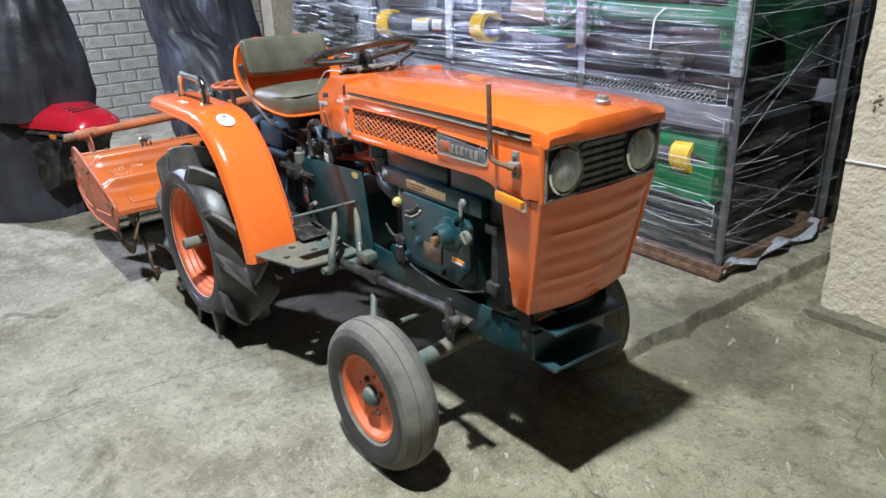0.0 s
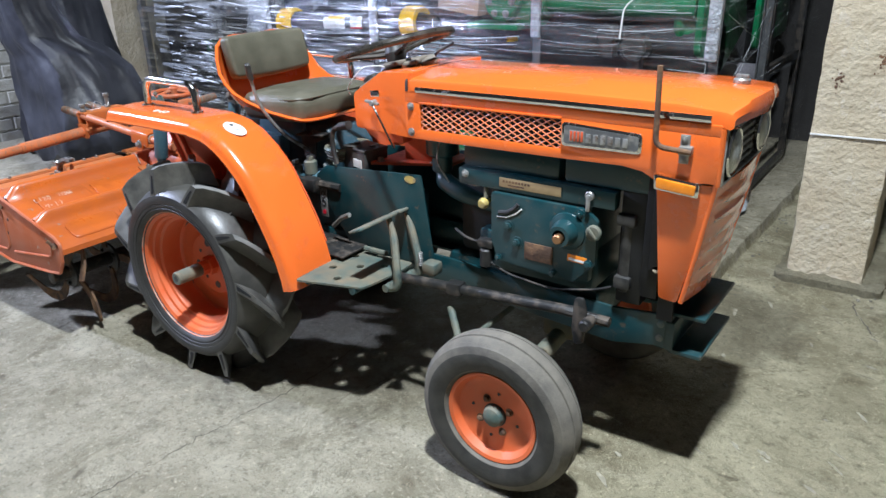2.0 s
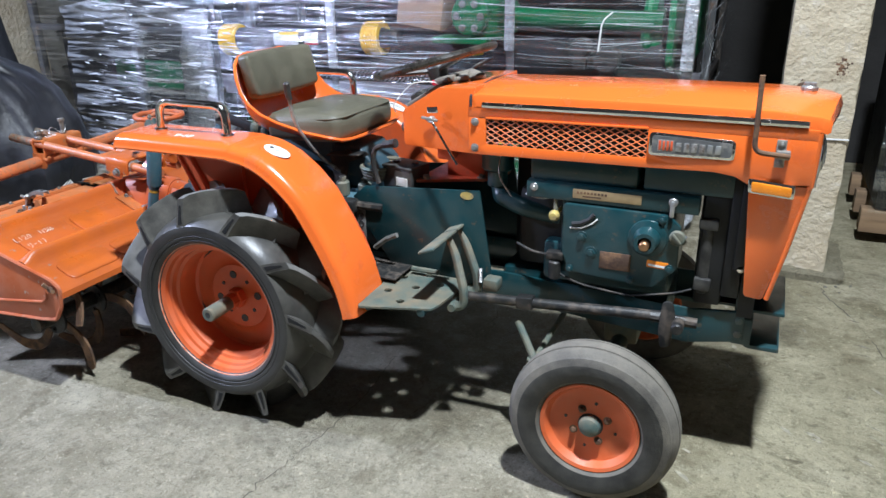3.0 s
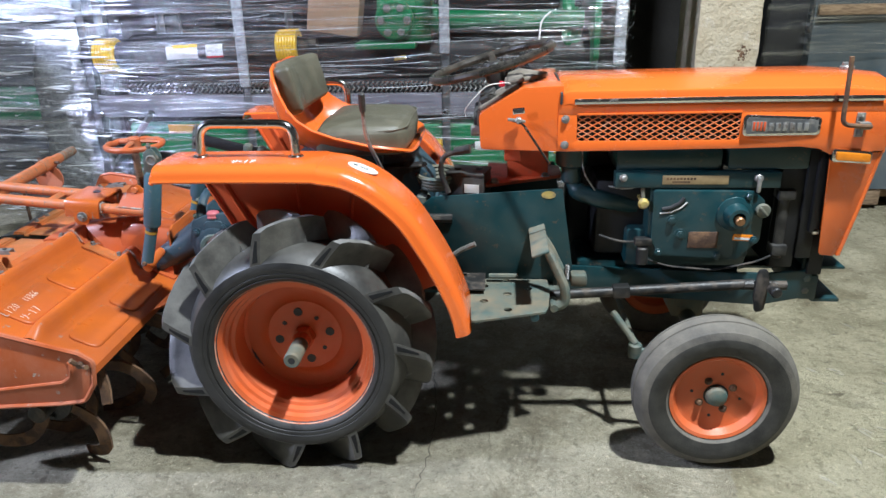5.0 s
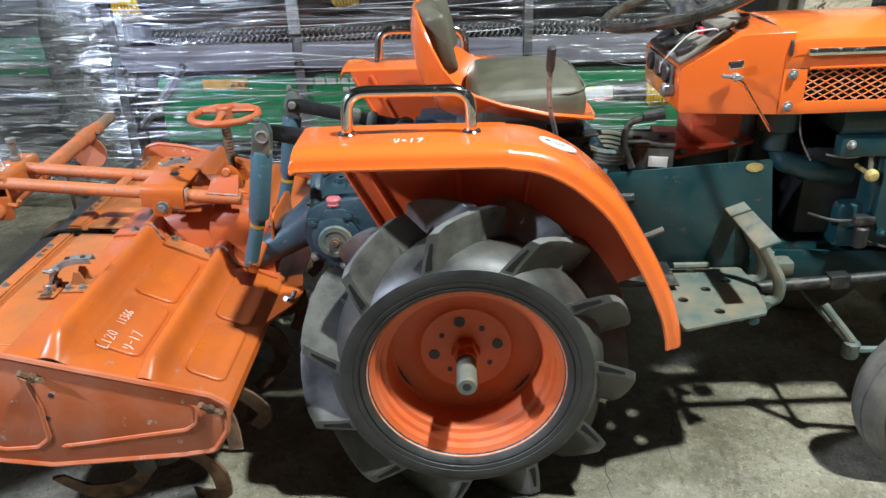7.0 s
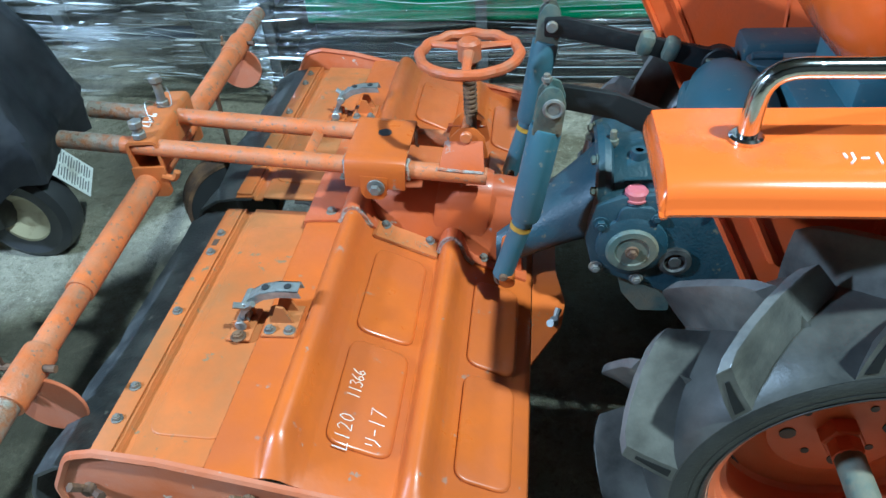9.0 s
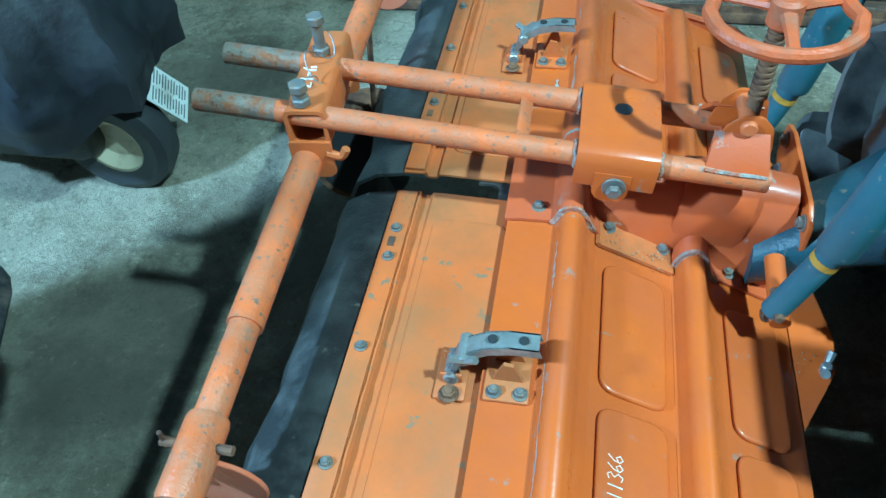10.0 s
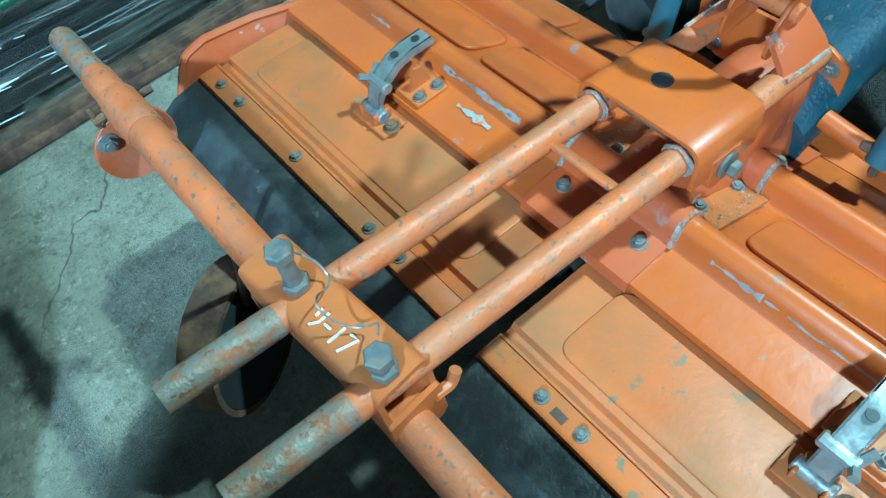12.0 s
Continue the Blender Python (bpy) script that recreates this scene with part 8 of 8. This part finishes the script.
# row of spring tines
tines = bmesh.new()
for i in range(95):
    x = -1.32 + i * 0.0245
    join(tines, tube([(x + 0.008 * math.cos(a), 1.44 + 0.02 * math.sin(a), 0.764 + 0.066 * (a / 12.6)) for a in (0, 1.6, 3.1, 4.7, 6.3, 7.9, 9.4, 11, 12.6)], 0.0036, 4))
tagged(part("spring_row", tines, M_ZINC, mach, "row of zinc coil springs"), kind="stuff")
part("spring_bar", box((-0.15, 1.475, 0.795), (2.4, 0.006, 0.09), 0.003), M_BLACKPAINT, mach)
for x, z, r in ((0.62, 0.98, 0.05), (0.75, 0.93, 0.06)):
    part("black_fitting", both(disc(r, 1.45, 1.55, (x, 0, z), "y", 20, 0.01), box((x, 1.5, z - 0.06), (0.06, 0.06, 0.08), 0.01)), M_BLACKPLASTIC, mach, "black fitting")


def drive_shaft(name, a, b, r, label):
    """A guarded shaft with ribbed yellow ends."""
    a, b = Vector(a), Vector(b)
    d = (b - a).normalized()
    L = (b - a).length
    sh = thing(name, (a + b) / 2, label, "drive shaft", "guarded drive shafts")
    part("guard_tube", tube([a + d * 0.07, b - d * 0.05], r, 24), M_BLACKPLASTIC, sh, "smooth black plastic guard")
    q = d.to_track_quat("Z", "Y").to_matrix().to_4x4()
    for base, sgn in ((a, 1), (b, -1)):
        prof = [(r * 0.9, 0.0)]
        for i in range(7):
            h = 0.014 * i
            prof += [(r * 1.30, h + 0.001), (r * 1.33, h + 0.006), (r * 1.30, h + 0.010), (r * 1.22, h + 0.012)]
        prof += [(r * 1.15, 0.105), (r * 0.9, 0.11)]
        cone = lathe(prof, (0, 0, 0), "z", 32)
        bmesh.ops.transform(cone, matrix=Matrix.Translation(base) @ q @ pose(0, 0, 0, 0 if sgn > 0 else 180, 0, 0), verts=cone.verts)
        part("ribbed_collar", cone, M_YELLOW, sh, "ribbed yellow plastic collar")
        part("yoke", tube([base - d * (0.09 * sgn), base + d * (0.02 * sgn)], [r * 0.55, r * 0.8], 12), M_DARKMETAL, sh)
    for f, w, m_ in ((0.44, 0.16, M_WHITE), (0.60, 0.085, M_WHITE)):
        c = a + d * (L * f)
        lab = lathe([(r * 1.01, -w / 2), (r * 1.01, w / 2)], (0, 0, 0), "z", 32)
        bmesh.ops.transform(lab, matrix=Matrix.Translation(c) @ q, verts=lab.verts)
        bmesh.ops.delete(lab, geom=[v for v in lab.verts if v.co.y > c.y + r * 0.1 or v.co.z > c.z + r * 0.72 or v.co.z < c.z - r * 0.5], context="VERTS")
        bmesh.ops.solidify(lab, geom=lab.faces[:], thickness=-0.001)
        tag = part("sticker", lab, m_, sh, "white sticker with coloured part")
        up, low, ink = (0.70, 0.25, M_YELLOW) if w > 0.1 else (-0.12, -0.50, M_RED)
        band = lathe([(r * 1.03, -w / 2 * (1.0 if ink == M_RED else 0.55)), (r * 1.03, w / 2)], (0, 0, 0), "z", 48)
        bmesh.ops.transform(band, matrix=Matrix.Translation(c) @ q, verts=band.verts)
        bmesh.ops.delete(band, geom=[v for v in band.verts if v.co.y > c.y or v.co.z > c.z + r * up or v.co.z < c.z + r * low], context="VERTS")
        bmesh.ops.solidify(band, geom=band.faces[:], thickness=-0.001)
        part("sticker_band", band, ink, tag)
    return sh


drive_shaft("drive_shaft", (-1.455, 1.44, 0.968), (-0.425, 1.45, 1.003), 0.066, "black guarded drive shaft with yellow ribbed collars")
drive_shaft("drive_shaft", (0.2, 1.47, 0.50), (0.945, 1.44, 0.535), 0.062, "smaller black drive shaft with yellow collars in the crate")
solo("cardboard_box", box((-0.27, 1.66, 1.18), (0.26, 0.16, 0.26), 0.004, (0, 8, 0)), M_CARD, "brown cardboard box inside the crate", "box")
solo("cable_tie", tube(bend([(0.80, 1.31, 1.16), (0.755, 1.305, 1.12), (0.745, 1.305, 0.99)], 0.05, 5), 0.004, 8), M_WHITE, "white plastic strap on the film", "strap")

# wrapped load beyond the pillar
stack = thing("wrapped_load", (2.75, 2.3, 0), "dark grey-blue machine load wrapped in wrinkled clear film", "wrapped load")
part("load_body", both(rough_block((2.26, 2.02, 0.10), (3.25, 2.55, 1.85), 0.12, 0.01, 31, 0.01)), M_GREYBLUE, stack, "grey-blue painted body under the film")
part("film_wrap", film_sheet((2.235, 2.56, 0), (2.235, 1.985, 0), 0.86, 1.9, 0.02, 33, 20, 40), M_FILM_THICK, stack, "bright bunched film at the corner")
part("film_wrap", film_sheet((2.235, 1.985, 0), (3.27, 1.985, 0), 0.88, 1.9, 0.014, 36, 40, 40), M_FILM, stack, "clear wrinkled film")
part("timber", box((2.76, 1.995, 1.105), (0.98, 0.03, 0.055), 0.004), M_TIMBER, stack, "pale timber batten")
for x in (2.36, 2.75, 3.14):
    part("skid", box((x, 2.28, 0.05), (0.10, 0.5, 0.10), 0.005), M_TIMBER, stack, "timber skid")

# another wrapped crate behind the first
behind = thing("steel_crate", (-0.2, 2.9, 0), "dark steel crate of machine parts behind the first crate", "crate")
for x in (-1.45, 1.12):
    for y in (2.42, 3.30):
        part("post", box((x, y, 0.98), (0.04, 0.04, 1.86), 0.002), M_DARKMETAL, behind, "dark steel post")
for z in (0.075, 0.72, 1.88):
    part("rail", box((1.12, 2.86, z), (0.03, 0.92, 0.05), 0.002), M_DARKMETAL, behind, "dark steel rail")
part("dark_load", both(box((-0.2, 2.86, 0.55), (2.4, 0.78, 0.85), 0.03), box((-0.2, 2.9, 1.30), (2.2, 0.6, 0.55), 0.05)), M_BLACKPAINT, behind, "dark machine body")
part("green_guard", prism(rounded([(2.48, 0.82), (2.50, 1.50), (2.80, 1.72), (3.20, 1.30), (3.24, 0.86)], 0.06), "x", 1.02, 1.05, 0.005), M_GREEN, behind, "green end guard")

# second wrapped crate further along
crate2 = thing("steel_crate", (-2.8, 2.4, 0), "further steel crate with dark machine parts under film", "crate")
for x in (-3.75, -2.75, -1.72):
    part("post", box((x, 2.0, 1.0), (0.05, 0.05, 2.0), 0.002), M_GREYSTEEL, crate2)
for z in (0.08, 0.95, 1.95):
    part("rail", box((-2.74, 2.0, z), (2.1, 0.045, 0.045), 0.002), M_GREYSTEEL, crate2)
part("dark_load", both(box((-2.75, 2.5, 0.55), (1.9, 0.7, 0.75), 0.04), tube([(-3.6, 2.25, 1.25), (-1.9, 2.25, 1.2)], 0.13, 20), box((-2.3, 2.4, 1.45), (0.6, 0.4, 0.3), 0.04)), M_BLACKPAINT, crate2, "dark machine parts")
part("green_load", both(box((-2.5, 2.12, 0.62), (1.2, 0.05, 0.2), 0.01), disc(0.16, 2.05, 2.12, (-3.1, 0, 1.25), "y", 28, 0.01)), M_GREEN, crate2, "green machine panel")
part("stretch_film", film_sheet((-3.8, 1.95, 0), (-1.58, 1.95, 0), 0.10, 2.0, 0.02, 9), M_FILM, crate2, "clear wrinkled stretch film")
bag = []
for i in range(18):
    f = i / 17
    r = 0.12 + 0.05 * math.sin(f * 3.1) + 0.02 * noise.noise((f * 6, 2, 0))
    bag.append([(-1.70 + (r + 0.02 * noise.noise((math.cos(t) * 2, math.sin(t) * 2, f * 7))) * math.cos(t), 1.52 + (r + 0.02 * noise.noise((math.cos(t) * 2, math.sin(t) * 2, f * 7 + 3))) * math.sin(t) * 0.8, 0.12 + f * 1.0) for t in (2 * math.pi * k / 24 for k in range(24))])
solo("bubble_wrap_roll", loft(bag), M_BUBBLE, "upright bundle packed in bubble wrap", "bundle")

# wrapped stack beyond the pillar, and pallets in the dark
stack = thing("wrapped_stack", (2.5, 2.5, 0), "pallet load under dark film beyond the pillar", "pallet load")
part("load", box((2.55, 2.5, 0.75), (1.0, 0.8, 1.2), 0.03), M_BLACKPAINT, stack, "dark wrapped load")
part("timber", box((2.55, 2.08, 1.28), (1.0, 0.05, 0.09), 0.004), M_WOOD, stack, "raw timber batten")
part("pallet_base", both(*[box((2.55, 2.15 + 0.35 * i, 0.09), (1.1, 0.1, 0.12), 0.004) for i in range(3)]), M_WOOD, stack)
part("film", film_sheet((2.02, 2.04, 0), (3.08, 2.04, 0), 0.15, 1.45, 0.02, 13, 30, 30), M_FILM_END, stack)

# ---- covered machines ----
def draped(cx, cy, stations, seed, folds=9, n=150):
    """Cloth thrown over a body: rings from the hem up to the top, with creases that fade upward."""
    fine = []
    for a, b in zip(stations, stations[1:]):
        fine += [tuple(p + (q - p) * k / 4 for p, q in zip(a, b)) for k in range(4)]
    fine.append(stations[-1])
    rings = []
    for z, rx, ry, dx, dy in fine:
        ring = []
        f = 1 - (z - stations[0][0]) / (stations[-1][0] - stations[0][0])
        for i in range(n):
            t = 2 * math.pi * i / n
            c, s = math.cos(t), math.sin(t)
            e = (abs(c) ** 3 + abs(s) ** 3) ** (-1 / 3)
            sway = 2.2 * noise.noise((z * 1.3, seed, c)) + 1.4 * noise.noise((c * 1.7, s * 1.7, seed))
            crease = 1 - 2 * abs(math.sin(folds * t * 0.5 + sway)) ** 0.6
            w = 1 + 0.10 * f * noise.noise((c * 2.2 + seed, s * 2.2, z * 0.8)) + 0.045 * (0.25 + f) * crease + 0.04 * noise.noise((c * 5, s * 5 + seed, z * 5)) + 0.018 * noise.noise((c * 11, s * 11 + seed, z * 12))
            ring.append((cx + dx + rx * e * c * w, cy + dy + ry * e * s * w, z + 0.05 * f * noise.noise((c * 2, s * 2, seed)) + 0.02 * noise.noise((c * 4, s * 4, z * 6 + seed))))
        rings.append(ring)
    return loft(rings)


cover_a = thing("covered_machine", (-2.05, -0.52, 0), "machine under a black tarpaulin with its red tail cover showing", "covered machine", "covered machines")


def slewed(bm):
    """Turns a part from the machine's own axes to its slant in the hall."""
    bmesh.ops.transform(bm, matrix=pose(-1.610, -0.38, 0.014, 0, 0, 23), verts=bm.verts)
    return bm


def tail_cover(grow, z0, rise, u0):
    """A tapering shell along local x that falls to its rounded end."""
    rings = []
    for u, w, h in ((u0, 0.20, 0.12), (-0.30, 0.185, 0.115), (-0.20, 0.172, 0.105), (-0.10, 0.160, 0.082), (-0.04, 0.146, 0.062), (-0.015, 0.128, 0.048), (0.0, 0.105, 0.030), (0.008, 0.07, 0.012)):
        w, h = w + grow, h * rise
        rings.append([(u + grow * (u > -0.05), v * w, z0 + z * h) for v, z in ((-1, 0), (-1, 0.18), (-0.93, 0.42), (-0.72, 0.82), (-0.62, 0.95), (-0.5, 1), (0, 1.05), (0.5, 1), (0.62, 0.95), (0.72, 0.82), (0.93, 0.42), (1, 0.18), (1, 0))])
    return slewed(loft(rings))


part("tarpaulin", draped(-2.13, -0.595, [(0.60, 0.33, 0.30, -0.03, 0), (0.72, 0.34, 0.32, -0.03, 0), (0.9, 0.32, 0.30, -0.02, 0), (1.12, 0.28, 0.27, -0.03, 0), (1.3, 0.235, 0.225, -0.04, 0), (1.44, 0.17, 0.16, -0.04, 0), (1.51, 0.05, 0.05, -0.04, 0)], 2), M_TARP, cover_a, "black tarpaulin in soft folds")
part("red_cover", tail_cover(0.0, 0.535, 1.0, -0.46), M_RED, cover_a, "glossy red plastic cover")
for i in range(3):
    part("vent_slot", slewed(box((-0.115 - 0.032 * i, 0.0, 0.624 + 0.006 * i), (0.010, 0.17, 0.004), 0.001, (0, 14, 0))), M_BLACK, cover_a)
rim = part("tail_rim", tail_cover(0.006, 0.505, 0.40, -0.46), M_DARKMETAL, cover_a, "dark grey plastic rim under the red cover")
part("tail_light", slewed(box((-0.16, -0.20, 0.508), (0.05, 0.012, 0.026), 0.004)), M_AMBER, rim, "small amber lamp")
part("mudguard", slewed(prism(rounded([(-0.44, 0.49), (-0.12, 0.49), (-0.19, 0.40), (-0.24, 0.22), (-0.36, 0.16), (-0.46, 0.22)], 0.03), "y", -0.17, 0.17, 0.01)), M_DARKMETAL, cover_a, "dark grey mudguard")
part("lower_body", draped(-2.22, -0.66, [(0.0, 0.33, 0.30, 0, 0), (0.10, 0.32, 0.29, 0, 0), (0.28, 0.30, 0.28, 0, 0), (0.42, 0.30, 0.28, 0, 0), (0.52, 0.29, 0.27, 0, 0), (0.60, 0.26, 0.25, 0, 0), (0.62, 0.10, 0.10, 0, 0)], 5, 6), M_TARP, cover_a, "dark body hidden under loose black sheeting")

cover_b = thing("covered_machine", (-2.27, 0.56, 0), "tall machine under a black tarpaulin with a paper tag", "covered machine", "covered machines")
part("tarpaulin", draped(-2.27, 0.56, [(0.28, 0.36, 0.32, 0.02, 0), (0.38, 0.38, 0.34, 0.02, 0), (0.55, 0.35, 0.31, 0, -0.02), (0.75, 0.31, 0.28, -0.04, -0.04), (0.86, 0.26, 0.24, -0.06, -0.08), (0.95, 0.19, 0.19, -0.1, -0.16), (1.1, 0.16, 0.16, -0.12, -0.21), (1.35, 0.15, 0.15, -0.14, -0.23), (1.6, 0.12, 0.12, -0.16, -0.23), (1.68, 0.03, 0.03, -0.16, -0.23)], 7, 7), M_TARP, cover_b, "black tarpaulin in heavy folds")
wb = part("wheel", lathe([(0.085, -0.04), (0.125, -0.048), (0.148, -0.036), (0.155, 0), (0.148, 0.036), (0.125, 0.048), (0.085, 0.04)], (-2.0, 0.46, 0.155), "y", 40), M_BLACK, cover_b, "black tyre")
part("wheel_disc", lathe([(0.0, -0.012), (0.05, -0.012), (0.08, -0.035), (0.09, -0.035), (0.085, 0.035), (0.05, 0.012), (0, 0.012)], (-2.0, 0.46, 0.155), "y", 32), M_CREAM, wb, "pale cream wheel disc")
part("lower_body", box((-2.28, 0.58, 0.26), (0.5, 0.4, 0.30), 0.05), M_BLACKPLASTIC, cover_b, "dark body under the cover")
tag = part("paper_tag", turned(box((-1.862, 0.54, 0.245), (0.002, 0.105, 0.14), 0.0), (-1.862, 0.54, 0.245), 25, -20, 5), M_WHITE, cover_b, "white printed paper tag")
lines = both(*[box((-1.8605, 0.54 + e * 0.024, 0.188 + 0.010 * i), (0.001, 0.040 - 0.012 * ((i + (e > 0)) % 3 == 1), 0.0035)) for i in range(12) for e in (-1, 1)])
part("tag_print", turned(lines, (-1.862, 0.54, 0.245), 25, -20, 5), M_BADGEGREY, tag)
cover_c = thing("covered_machine", (-3.2, 0.9, 0), "smaller bundle under black tarpaulin", "covered machine", "covered machines")
part("tarpaulin", draped(-3.3, 1.05, [(0.05, 0.42, 0.36, 0, 0), (0.3, 0.40, 0.34, 0, 0), (0.7, 0.34, 0.30, 0, 0), (1.0, 0.28, 0.24, 0, 0), (1.4, 0.18, 0.18, 0, 0), (1.75, 0.05, 0.05, 0, 0)], 12, 6), M_TARP, cover_c, "black tarpaulin over a tall load")

# rubble, pipe and column by the brick wall
solo("wall_column", rough_block((X0, 1.75, -0.05), (X0 + 0.3, 2.1, 2.6), 0.09, 0.012, 20, 0.01), M_PLASTER, "rough concrete column against the brick wall", "column", kind="structure")
solo("wall_pipe", tube([(X0 + 0.08, 1.62, 0.0), (X0 + 0.08, 1.62, TOP)], 0.035, 14), M_RUST, "dark upright pipe on the wall", "pipe", kind="structure")

def rust_spots(cx, cz, count, spread, seed):
    """Ragged rust spots on the pillar's face."""
    rnd = random.Random(seed)
    bm = bmesh.new()
    for _ in range(count):
        r = 0.0015 + 0.005 * rnd.random() ** 2
        q = bmesh.new()
        bmesh.ops.create_icosphere(q, subdivisions=1, radius=r)
        for v in q.verts:
            v.co *= rnd.uniform(0.6, 1.4)
            v.co.y *= 0.12
        bmesh.ops.translate(q, verts=q.verts, vec=(cx + rnd.gauss(0, spread * 0.6), 1.5175, cz + rnd.gauss(0, spread)))
        join(bm, q)
    return bm


tagged(part("rust_stain", rust_spots(1.745, 0.93, 75, 0.020, 4), M_RUST, pillar, "ragged rust stain"), kind="stuff")
tagged(part("rust_stain", rust_spots(1.60, 0.85, 26, 0.02, 5), M_RUST, pillar, "ragged rust stain"), kind="stuff")

# ceiling lamps above the view
for place, target, size, watts, colour, spread in LAMPS:
    fx = thing("ceiling_lamp", (place[0], place[1], TOP), "plain hanging workshop lamp with a metal shade", "lamp", "workshop lamps")
    part("shade", lathe([(0.03, 0.15), (0.06, 0.14), (0.14, 0.06), (0.17, 0.02), (0.174, 0.022), (0.145, 0.065), (0.064, 0.148), (0.03, 0.16)], (place[0], place[1], place[2] + 0.012), "z", 32), M_STEEL, fx, "metal shade")
    part("cord", tube([(place[0], place[1], place[2] + 0.15), (place[0], place[1], TOP)], 0.005, 6), M_BLACK, fx)

# ---- bricks of the west wall ----
def brick_mesh(w):
    me = finish(box((0, 0, 0), (0.016, w, 0.090), 0.006, None, 1), "brick")
    me.materials.append(M_BRICK)
    return me


def build_bricks():
    whole, half = brick_mesh(0.238), brick_mesh(0.112)
    base = bpy.data.objects["wall_west"]
    rnd = random.Random(5)
    for j in range(19):
        z = 0.05 + j * 0.101
        y = -1.2 + (0.125 if j % 2 else 0.0)
        if j % 2:
            ob = new("brick", half)
            ob.parent, ob.location = base, Vector((X0 + 0.003, -1.2 + 0.056, z)) - base.location
            y = -1.2 + 0.124
        while y < 1.7:
            ob = new("brick", whole)
            ob.parent = base
            ob.location = Vector((X0 + 0.003 + rnd.uniform(-0.003, 0.004), y + 0.119, z + rnd.uniform(-0.002, 0.002))) - base.location
            ob.rotation_euler = (rnd.uniform(-0.008, 0.008), 0, rnd.uniform(-0.012, 0.012))
            y += 0.250


build_bricks()
